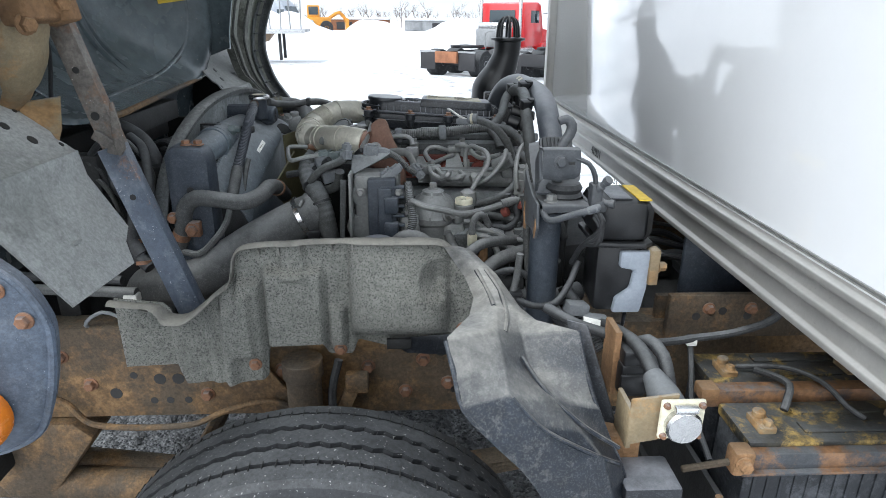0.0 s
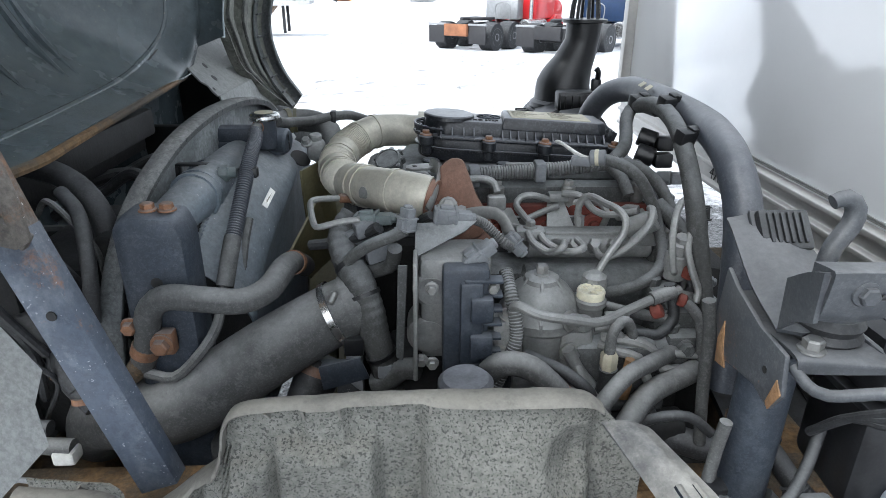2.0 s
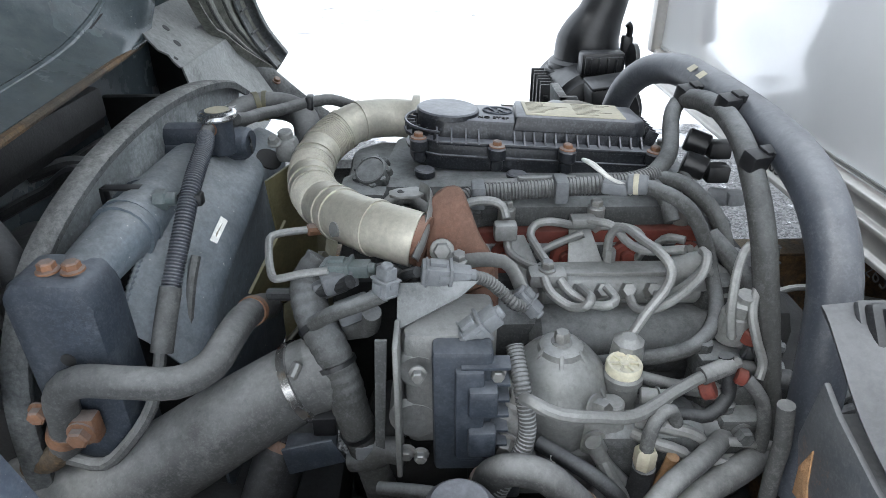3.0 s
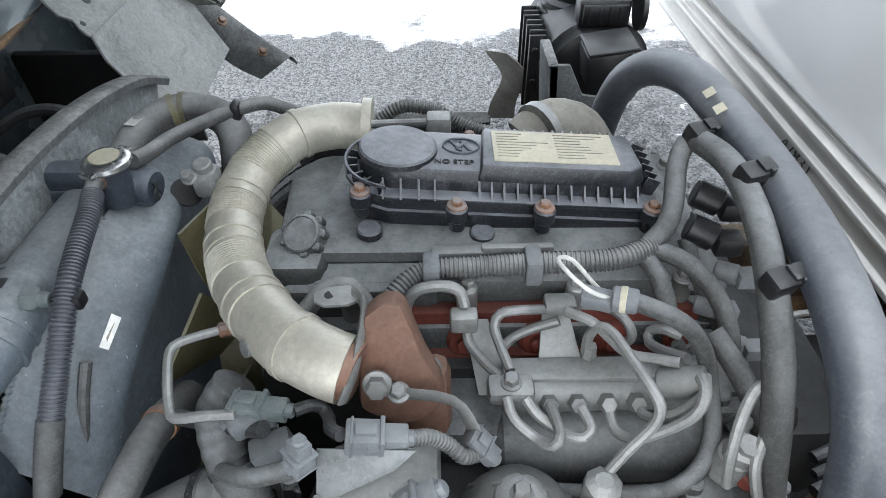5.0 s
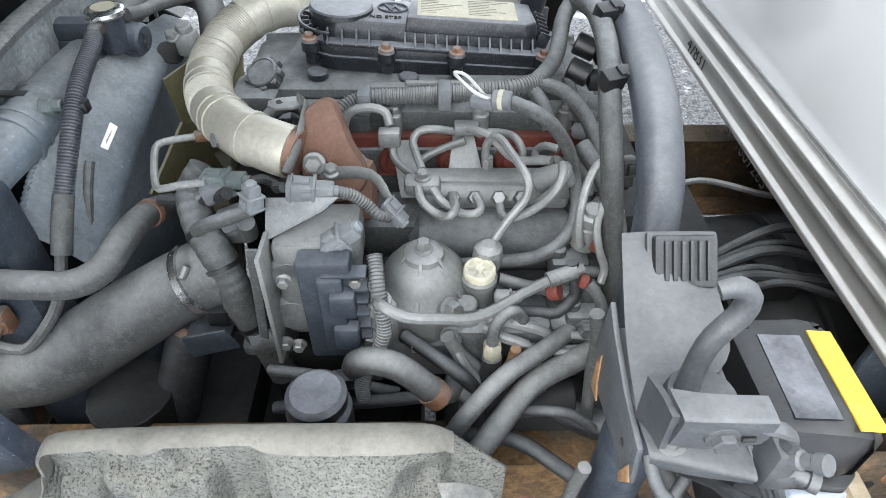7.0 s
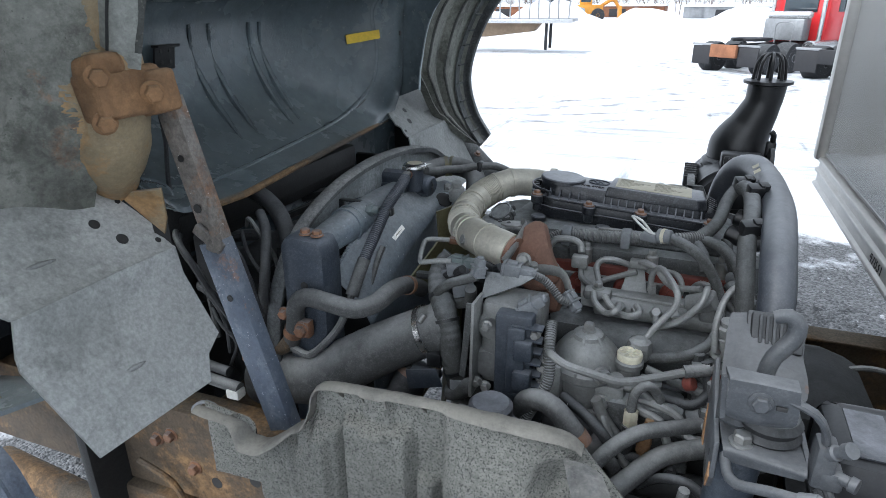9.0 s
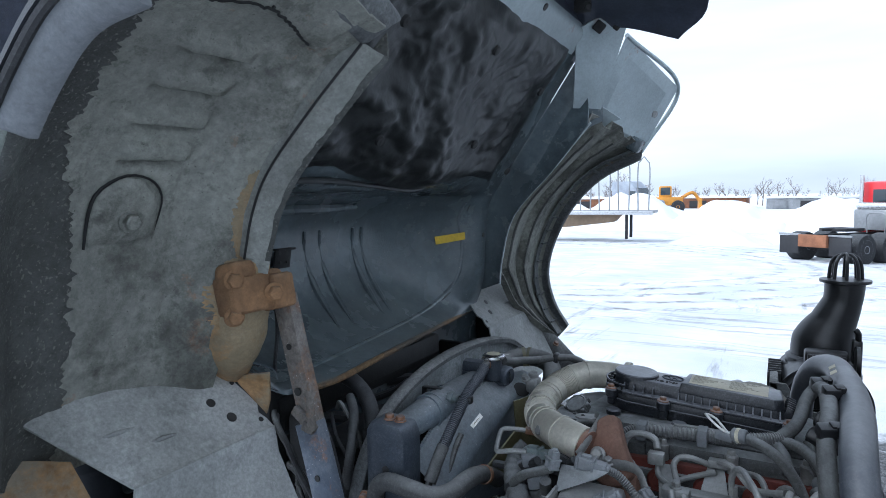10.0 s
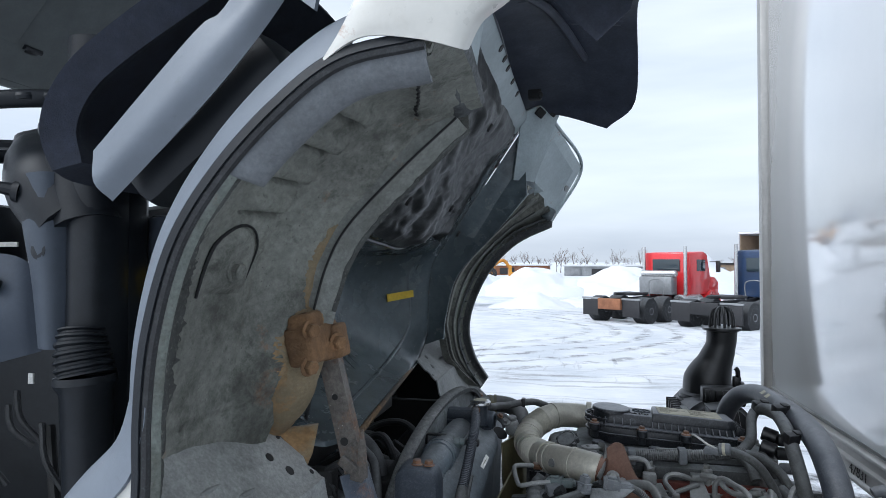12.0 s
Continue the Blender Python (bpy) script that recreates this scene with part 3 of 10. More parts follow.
def gravel_stones():
    """Loose crushed stones lying under and beside the chassis."""
    rnd = random.Random(4)
    verts, faces = [], []
    for _ in range(5200):
        x, y = rnd.uniform(-1.9, 1.1), rnd.uniform(1.0, 4.2)
        r = rnd.uniform(0.007, 0.017)
        k = len(verts)
        h = 0.7 * r
        for dx, dy, dz in ((1, 0, 0), (0.2, 0.9, 0.1), (-0.9, 0.4, 0), (-0.5, -0.8, 0.1), (0.6, -0.8, 0), (0.1, 0.1, 1.0), (0, 0, -0.6)):
            verts.append((x + dx * r * rnd.uniform(0.7, 1.2), y + dy * r * rnd.uniform(0.7, 1.2), h * 0.4 - 0.004 + dz * h * rnd.uniform(0.7, 1.3)))
        for q in range(5):
            faces += [(k + q, k + (q + 1) % 5, k + 5), (k + (q + 1) % 5, k + q, k + 6)]
    m = mat("crushed_stone", (0.10, 0.103, 0.107), 0.85, var=0.7, scale=40.0, bump=0.3)
    me = bpy.data.meshes.new("gravel")
    me.from_pydata(verts, [], faces)
    me.materials.append(m)
    return tagged(new("gravel", me), "loose dark grey crushed gravel under the truck", "gravel", kind="stuff")


gravel_stones()


def snow_bank(cx, cy, w, d, h, seed):
    n, verts, faces = 34, [], []
    for j in range(n + 1):
        for i in range(n + 1):
            u, v = i / n * 2 - 1, j / n * 2 - 1
            x, y = cx + u * w, cy + v * d
            fall_off = max(0.0, 1 - math.sqrt(u * u + v * v)) ** 0.75
            rough = 1 + 0.5 * noise.noise((x * 0.28, y * 0.3, seed)) + 0.3 * noise.noise((x * 0.9, y * 0.9, seed + 5))
            z = fall(cy) - 0.15 + h * fall_off * rough + (0.1 * noise.noise((x * 2.2, y * 2.2, seed)) if fall_off > 0 else 0)
            verts.append((x, y, z))
    m = n + 1
    faces = [(j * m + i, j * m + i + 1, (j + 1) * m + i + 1, (j + 1) * m + i) for j in range(n) for i in range(n)]
    return solo("snow_bank", bm_of(verts, faces), snow, "ploughed heap of clean white snow", "snow bank", group="snow banks along the yard", smooth=180)


for k, (cx, cy, w, d, h) in enumerate(((-9.5, 47, 5.5, 4.5, 2.6), (-3.0, 46, 4.6, 4.0, 2.6), (2.4, 47, 5.0, 4.0, 2.3), (7.5, 46, 5.5, 4.5, 2.7),
                                      (14.0, 48, 6.5, 5.0, 3.0), (-17.0, 50, 7.0, 5.0, 2.2), (23.0, 50, 7.0, 5.0, 2.8), (33.0, 52, 8.0, 5.0, 2.6),
                                      (-2.6, 33, 2.6, 1.8, 0.8), (0.2, 35, 3.4, 1.8, 0.55))):
    snow_bank(cx, cy, w, d, h, 3.7 * k)


def bare_trees():
    """A far row of leafless trees and scrub."""
    rnd = random.Random(11)
    verts, faces = [], []

    def limb(p, q, r0, r1):
        u, v, _ = basis(q - p)
        k = len(verts)
        for c, r in ((p, r0), (q, r1)):
            for a in (0, 2.1, 4.2):
                verts.append(tuple(c + (u * math.cos(a) + v * math.sin(a)) * r))
        for i in range(3):
            faces.append((k + i, k + (i + 1) % 3, k + 3 + (i + 1) % 3, k + 3 + i))

    def grow(p, d, length, r, level):
        q = p + d * length
        limb(p, q, r, r * 0.6)
        if level == 0:
            return
        for _ in range(4 if level > 2 else 3):
            nd = (d + Vector((rnd.uniform(-1, 1), rnd.uniform(-1, 1), rnd.uniform(-0.2, 0.7))) * 0.75).normalized()
            grow(p + d * length * rnd.uniform(0.35, 1.0), nd, length * rnd.uniform(0.5, 0.75), r * 0.5, level - 1)

    x = -150.0
    while x < 190:
        y = rnd.uniform(135, 150)
        h = rnd.uniform(3.4, 6.0) * (1.7 if rnd.random() < 0.08 else 1.0)
        grow(Vector((x, y, fall(y))), Vector((rnd.uniform(-0.1, 0.1), 0, 1)).normalized(), h * 0.42, 0.05 * h / 3, 4)
        x += rnd.uniform(0.7, 2.2)
    me = bpy.data.meshes.new("bare_trees")
    me.from_pydata(verts, [], faces)
    me.materials.append(twig)
    return tagged(new("bare_trees", me), "far row of leafless brown winter trees", "trees", kind="stuff")


bare_trees()


def shed(x, y, w, d, h, wall, roof, doors):
    b = thing("low_building", "low flat industrial building behind the snow heaps", "building", "far industrial buildings")
    z = fall(y)
    part("wall", bx((x, y, z + h / 2), (w, d, h), 0.05), wall, b)
    part("roof", bx((x, y, z + h + 0.15), (w + 0.6, d + 0.6, 0.3), 0.05), roof, b, "snow-dusted flat roof")
    for k in range(doors):
        part("door", bx((x - w / 2 + (k + 0.5) * w / doors, y - d / 2 - 0.05, z + h * 0.42), (w / doors * 0.55, 0.1, h * 0.7), 0.03), black_far if k % 2 else steel_far, b)
    return b


shed(-22, 118, 34, 12, 1.7, rust_far, white_far, 7)
shed(9, 112, 22, 10, 1.6, steel_far, white_far, 6)
shed(34, 120, 26, 12, 1.9, wood_far, black_far, 5)
shed(66, 124, 30, 12, 1.8, white_far, steel_far, 6)
shed(-62, 126, 36, 12, 2.0, white_far, white_far, 8)


# ---- parked vehicles in the yard ----
def wheel_far(parent, x, y, r, w, rim):
    t = part("tyre", lathe((x, y - w / 2, r), (0, 1, 0), [(r * 0.6, 0), (r * 0.94, 0.01), (r, w * 0.15), (r, w * 0.85), (r * 0.94, w - 0.01), (r * 0.6, w)], 28), tyre_rubber, parent)
    part("rim", lathe((x, y - w / 2 - 0.012, r), (0, 1, 0), [(r * 0.1, 0.05), (r * 0.25, 0.0), (r * 0.3, 0.08), (r * 0.5, 0.1), (r * 0.62, 0.01), (r * 0.64, w)], 24), rim, t)


def tractor(paint, rear, label, m, tank=True):
    """A road tractor seen from behind: local x ahead, rear axle pair at the origin."""
    t = thing("road_tractor", label, "truck", "tractors parked in the snow")
    for s in (-1, 1):
        part("chassis_rail", bx((1.8, s * 0.43, 0.82), (6.6, 0.09, 0.26), 0.01), black_far, t)
    for ax in (-0.66, 0.66, 4.6):
        part("axle", cyl((ax, -1.0, 0.52), (ax, 1.0, 0.52), 0.09), black_far, t)
        for s in (-1, 1):
            wheel_far(t, ax, s * 1.0, 0.52, 0.28 if ax > 4 else 0.55, steel_far)
    part("fifth_wheel", prism([(-0.5, -0.5), (0.45, -0.5), (0.55, 0.5), (-0.5, 0.5), (-0.8, 0.18), (-0.35, 0.0), (-0.8, -0.18)], "z", 1.08, 1.18, 0.02), black_far, t, "greasy black fifth wheel plate")
    part("cross_beam", bx((-1.5, 0, 0.78), (0.16, 1.0, 0.42), 0.02), rear, t)
    for s in (-1, 1):
        part("mud_flap", bx((-1.45, s * 0.9, 0.62), (0.06, 0.72, 0.62), 0.01), black_far, t)
        part("flap_bar", bx((-1.45, s * 0.9, 0.98), (0.09, 0.78, 0.07), 0.01), steel_far, t, "snow-topped flap bar")
    part("hand_rail", tube([(1.55, -0.5, 0.95), (1.55, -0.5, 1.6), (1.55, 0.1, 1.6), (1.55, 0.1, 0.95)], 0.02, 8, 0.1), steel_far, t)
    body = part("cab_body", join(prism([(2.7, 1.0), (4.45, 1.0), (4.6, 1.75), (4.3, 2.75), (4.0, 2.85), (2.75, 2.8)], "y", -1.05, 1.05, 0.09),
                                 prism([(4.4, 0.75), (6.0, 0.75), (6.05, 1.5), (5.7, 1.72), (4.4, 1.85)], "y", -0.75, 0.75, 0.12)), paint, t)
    part("rear_window", bx((2.695, 0.0, 2.25), (0.03, 1.25, 0.52), 0.01), glass_far, body, "dark rear window")
    for s in (-1, 1):
        part("side_window", bx((3.7, s * 1.05, 2.25), (0.75, 0.03, 0.5), 0.01), glass_far, body)
        part("mirror", join(bx((4.5, s * 1.42, 2.2), (0.1, 0.18, 0.5), 0.03), tube([(4.5, s * 1.05, 2.4), (4.5, s * 1.42, 2.4)], 0.02, 6)), black_far, t)
        part("fender", prism([(3.95, 0.55), (4.05, 0.95), (4.4, 1.17), (4.85, 1.17), (5.2, 0.95), (5.3, 0.55), (5.2, 0.55), (5.0, 0.9), (4.4, 1.0), (4.1, 0.55)], "y", s * 1.0 - 0.17, s * 1.0 + 0.17, 0.02), paint, t)
        part("exhaust_pipe", cyl((2.55, s * 0.95, 1.0), (2.55, s * 0.95, 3.05), 0.075, 14), chrome, t)
        part("fuel_tank", cyl((2.0, s * 0.95, 0.75), (3.6, s * 0.95, 0.75), 0.3, 20, bev=0.04), chrome, t)
    if tank:
        part("tool_box", bx((2.2, 0.1, 1.4), (0.5, 1.5, 0.75), 0.05), steel_far, t, "weathered aluminium tool box behind the cab")
        part("wet_tank", cyl((2.2, -0.75, 1.9), (2.2, 0.85, 1.9), 0.14, 18, bev=0.03), chrome, t)
    t.matrix_basis = m
    return t


tractor(truck_red, rust_far, "red day-cab road tractor with rusty rear beam", pose(2.0, 26.0, -0.78, rz=53))
tractor(truck_blue, black_far, "dark blue road tractor with snow on its mud flaps", pose(5.0, 23.4, -0.74, rz=50), False)


def box_trailer(m):
    t = thing("box_trailer", "white box trailer with an open front and plywood lining", "trailer")
    z0, z1, w, ln = 1.1, 3.75, 1.25, 9.0
    part("floor", bx((ln / 2, 0, z0), (ln, 2 * w, 0.15), 0.01), black_far, t)
    part("roof", bx((ln / 2, 0, z1), (ln, 2 * w, 0.1), 0.02), white_far, t)
    for s in (-1, 1):
        wall = part("side_wall", bx((ln / 2, s * w, (z0 + z1) / 2), (ln, 0.06, z1 - z0), 0.01), white_far, t)
        part("lining", bx((ln / 2, s * (w - 0.05), (z0 + z1) / 2), (ln - 0.1, 0.02, z1 - z0 - 0.2), 0.0), wood_far if s > 0 else steel_far, wall, "worn plywood lining")
    for k in range(5):
        part("lettering_bar", bx((0.6 + 0.45 * k, -w - 0.035, 3.0), (0.3, 0.01, 0.35), 0.0), truck_blue, t)
    for ax in (6.6, 7.9):
        for s in (-1, 1):
            wheel_far(t, ax, s * 1.0, 0.52, 0.5, steel_far)
    part("landing_leg", bx((1.6, 0, 0.6), (0.2, 1.6, 1.1), 0.03), black_far, t)
    t.matrix_basis = m


box_trailer(pose(8.4, 31.5, -0.75, rz=42))


def flatbed(m):
    t = thing("stake_trailer", "grey flatbed trailer with tall steel stakes", "trailer")
    part("deck", bx((0, 0, 1.42), (6.4, 2.5, 0.14), 0.02), steel_far, t)
    part("rub_rail", bx((0, -1.27, 1.40), (6.4, 0.05, 0.2), 0.01), chrome, t)
    part("beam", prism([(-3.0, 1.35), (1.6, 1.35), (1.2, 0.9), (-1.2, 0.62), (-3.0, 0.62)], "y", -0.5, 0.5, 0.03), wood_far, t)
    for y in (-0.8, 0.8):
        part("landing_leg", bx((1.9, y, 0.7), (0.14, 0.14, 1.3), 0.02), black_far, t)
    for k in range(6):
        x = 3.0 - 0.95 * k
        part("stake", tube([(x, -1.2, 1.4), (x, -1.2, 3.85), (x - 0.5, -1.2, 3.85), (x - 0.5, -1.2, 1.4)], 0.035, 6, 0.4), steel_far, t)
    t.matrix_basis = m


flatbed(pose(-8.7, 33.0, -0.65, rz=4))


def far_cab(m):
    t = thing("parked_truck", "grey highway truck parked behind the flatbed", "truck")
    part("cab_body", join(prism([(-1.6, 0.9), (1.2, 0.9), (1.4, 1.9), (0.9, 2.9), (0.2, 3.5), (-1.6, 3.5)], "y", -1.1, 1.1, 0.12),
                          prism([(1.0, 0.7), (2.9, 0.7), (2.8, 1.7), (1.0, 2.0)], "y", -0.9, 0.9, 0.15)), truck_grey, t)
    part("windscreen", poly([(1.42, -0.95, 2.0), (1.42, 0.95, 2.0), (0.98, 0.9, 2.85), (0.98, -0.9, 2.85)], 0.04), glass_far, t)
    part("side_window", bx((0.6, -1.1, 2.3), (0.7, 0.04, 0.6), 0.02), glass_far, t)
    for x in (-1.2, 2.1):
        for s in (-1, 1):
            wheel_far(t, x, s * 0.95, 0.5, 0.3, steel_far)
    t.matrix_basis = m


far_cab(pose(-12.2, 60.0, -0.6, rz=-20))


def loader(m):
    t = thing("wheel_loader", "orange wheel loader behind the snow heaps", "machine")
    part("body", join(bx((0, 0, 1.3), (3.2, 1.9, 0.9), 0.1), bx((-0.2, 0, 2.3), (1.3, 1.5, 1.3), 0.12)), orange_far, t)
    part("cab_glass", bx((-0.2, -0.77, 2.4), (1.0, 0.03, 0.8), 0.02), glass_far, t)
    part("arm", tube([(1.4, 0, 1.6), (2.6, 0, 2.2), (3.4, 0, 1.2)], 0.18, 8, 0.3), orange_far, t)
    part("bucket", prism([(3.2, 0.4), (4.4, 0.4), (4.4, 0.5), (3.5, 0.9), (3.5, 1.6), (3.2, 1.7)], "y", -1.3, 1.3, 0.03), orange_far, t)
    for x in (-1.1, 1.1):
        for s in (-1, 1):
            wheel_far(t, x, s * 0.95, 0.7, 0.5, orange_far)
    t.matrix_basis = m


loader(pose(-11.0, 72.0, -0.4, rz=10))


def parked_van(m):
    t = thing("white_van", "white cube van parked beyond the open door", "van")
    part("cargo_box", bx((0, 0, 1.9), (4.5, 2.2, 2.6), 0.12), white_far, t)
    part("rear_door", bx((0, -1.12, 1.7), (1.1, 0.04, 2.0), 0.02), primer_pale, t)
    part("window", bx((0, -1.14, 2.2), (0.5, 0.03, 0.6), 0.05), glass_far, t)
    for x in (-1.5, 1.5):
        wheel_far(t, x, -0.95, 0.42, 0.3, steel_far)
    t.matrix_basis = m


parked_van(pose(-15.5, 14.0, -0.3, rz=-40))

# ---- the box body behind the cab ----
BX, B0, B1, BZ = 0.552, 0.35, 2.88, 1.10
def box_body():
    t = thing("cargo_box", "glossy white truck box with an aluminium front sill", "truck body")
    part("front_panel", bx((BX + 0.03, (B0 + B1) / 2, BZ + 1.2), (0.05, B1 - B0 - 0.06, 2.4), 0.004), panel_white, t, "glossy white front panel with faint reflections")
    part("side_wall", bx((BX + 2.6, B1 - 0.04, BZ + 1.2), (5.1, 0.05, 2.4), 0.01), panel_white, t)
    part("side_wall", bx((BX + 2.6, B0 + 0.04, BZ + 1.2), (5.1, 0.05, 2.4), 0.01), panel_white, t)
    part("roof", bx((BX + 2.6, (B0 + B1) / 2, BZ + 2.42), (5.2, B1 - B0, 0.05), 0.02), panel_white, t)
    part("floor", bx((BX + 2.6, (B0 + B1) / 2, BZ - 0.02), (5.1, B1 - B0 - 0.1, 0.08), 0.01), cast_dark, t)
    part("corner_post", bx((BX - 0.002, B1 - 0.012, BZ + 1.2), (0.05, 0.045, 2.4), 0.012), alu_rail, t, "aluminium corner post")
    # front sill: two faces with three rounded ridges
    prof = [(0.0, -0.115), (-0.012, -0.112), (-0.012, -0.100), (-0.003, -0.095), (-0.003, -0.058), (-0.013, -0.053), (-0.013, -0.041),
            (-0.003, -0.036), (-0.003, -0.010), (-0.014, -0.005), (-0.014, 0.008), (-0.002, 0.013), (0.05, 0.013), (0.05, -0.115)]
    sill = part("front_sill", prism([(BX + x, BZ + 0.80 * z + 0.003) for x, z in prof], "y", B0, B1 + 0.005, 0.002), alu_rail, t, "scuffed aluminium sill with marker-pen numbers")
    for k in range(2):
        part("rivet_strip", bx((BX + 0.003, (B0 + B1) / 2, BZ + 0.02 + 0.004 * k), (0.004, B1 - B0, 0.003), 0.0), bolt_steel, sill)
    # marker-pen numbers on the sill
    for word, y, z, size in (("47831", 2.128, BZ - 0.071, 0.044), ("ST 1607263", 1.866, BZ - 0.108, 0.037)):
        txt = bpy.data.curves.new("marker_text", "FONT")
        txt.body, txt.size, txt.extrude, txt.shear, txt.offset = word, size, 0.0004, 0.15, -0.0004
        ob = new("marker_source", txt)
        me = bpy.data.meshes.new_from_object(ob.evaluated_get(bpy.context.evaluated_depsgraph_get()))
        bpy.data.objects.remove(ob)
        me.transform(Matrix.Translation((BX - 0.0042, y, z)) @ Matrix(((0, 0, -1, 0), (-1, 0, 0, 0), (0, 1, 0, 0), (0, 0, 0, 1))))
        me.materials.append(ink_and_hole)
        ob = new("marker_text", me)
        ob.parent = sill
    for k in range(8):
        part("cross_member", bx((BX + 0.25 + 0.6 * k, (B0 + B1) / 2, BZ - 0.14), (0.06, B1 - B0 - 0.2, 0.14), 0.01), cast_dark, t)
    return t


box_body()


# ---- chassis ----
def chassis():
    t = thing("chassis_frame", "rusty brown steel chassis frame with bolted brackets", "chassis")
    for y, s in ((1.31, 1), (2.16, -1)):
        prof = [(y, 0.605), (y, 0.825), (y + s * 0.07, 0.825), (y + s * 0.07, 0.817), (y + s * 0.008, 0.817), (y + s * 0.008, 0.613), (y + s * 0.07, 0.613), (y + s * 0.07, 0.605)]
        part("side_rail", prism(prof, "x", -1.55, 5.4, 0.002), rail_rust, t)
    for x in (-1.4, -0.72, 0.42, 1.4, 2.6):
        part("cross_member", bx((x, 1.735, 0.70), (0.12, 0.82, 0.15), 0.01), rail_rust, t)
    part("front_axle_beam", tube([(-0.22, 0.95, 0.42), (-0.22, 1.15, 0.36), (-0.22, 1.735, 0.33), (-0.22, 2.3, 0.36), (-0.22, 2.5, 0.42)], 0.05, 8), cast_dark, t)
    part("tie_rod", tube([(-0.62, 1.02, 0.36), (-0.62, 1.735, 0.34), (-0.62, 2.4, 0.36)], 0.022, 10), rail_rust, t)
    part("drag_link", tube([(-1.5, 1.36, 0.44), (-0.9, 1.33, 0.41), (-0.35, 1.30, 0.40)], 0.04, 12), rail_rust, t, "dusty brown steering drag link")
    part("leaf_spring", join(*[tube([(-0.95 + 0.05 * k, 1.38, 0.46 - 0.016 * k), (-0.22, 1.38, 0.38 - 0.016 * k), (0.55 - 0.05 * k, 1.38, 0.48 - 0.016 * k)], 0.03, 8, 0.06, flat=0.22) for k in range(4)]), rail_rust, t)
    # holes and bolts on the outer face
    for k, (x, z) in enumerate(((-0.70, 0.665), (-0.62, 0.645), (-0.655, 0.71), (-0.60, 0.70), (-0.585, 0.645), (-0.545, 0.645), (-0.56, 0.70), (-0.45, 0.70), (-0.40, 0.665), (0.02, 0.76), (0.05, 0.66))):
        part("bolt_hole", lathe((x, 1.3105, z), (0, -1, 0), [(0.009 if k % 3 else 0.014, 0), (0.008 if k % 3 else 0.013, 0.001)], 14), ink_and_hole, t)
    for x, z in ((-0.141, 0.725), (-0.02, 0.74), (-0.26, 0.745), (-0.33, 0.72), (-0.75, 0.69), (-0.50, 0.66), (0.035, 0.68), (-0.06, 0.66), (0.15, 0.72), (0.25, 0.66), (-0.80, 0.76), (-0.84, 0.74)):
        part("frame_bolt", hexa((x, 1.31, z), (0, -1, 0), 0.012, 0.012), bolt_rust, t)
    part("spring_hanger", prism([(-1.02, 0.60), (-0.80, 0.60), (-0.76, 0.56), (-0.88, 0.40), (-0.98, 0.40), (-1.04, 0.5)], "y", 1.29, 1.40, 0.008), rail_rust, t)
    part("brake_pipe", tube([(-0.88, 1.285, 0.69), (-0.80, 1.285, 0.66), (-0.74, 1.285, 0.60), (-0.55, 1.285, 0.595), (-0.46, 1.285, 0.63), (-0.36, 1.285, 0.655), (-0.30, 1.285, 0.625)], 0.007, 8), rail_rust, t)
    part("shock_absorber", join(cyl((-0.275, 1.26, 0.47), (-0.275, 1.26, 0.74), 0.037, 20), cyl((-0.275, 1.26, 0.735), (-0.275, 1.26, 0.775), 0.043, 20)), rail_rust, t, "rusty orange front shock absorber")
    part("damper_bracket", join(bx((-0.165, 1.285, 0.70), (0.05, 0.03, 0.045), 0.006), bx((-0.19, 1.28, 0.655), (0.03, 0.02, 0.06), 0.004, (0, 25, 0))), rail_rust, t)
    part("brake_hose", tube([(-0.20, 1.27, 0.765), (-0.215, 1.255, 0.70), (-0.21, 1.24, 0.63), (-0.17, 1.2, 0.58), (-0.1, 1.15, 0.55)], 0.009, 8), rubber_dark, t)
    part("gusset", poly([(-0.44, 1.298, 0.72), (-0.36, 1.298, 0.735), (-0.28, 1.298, 0.62), (-0.36, 1.298, 0.60)], 0.012, 0.002), rail_rust, t)
    return t


chassis()


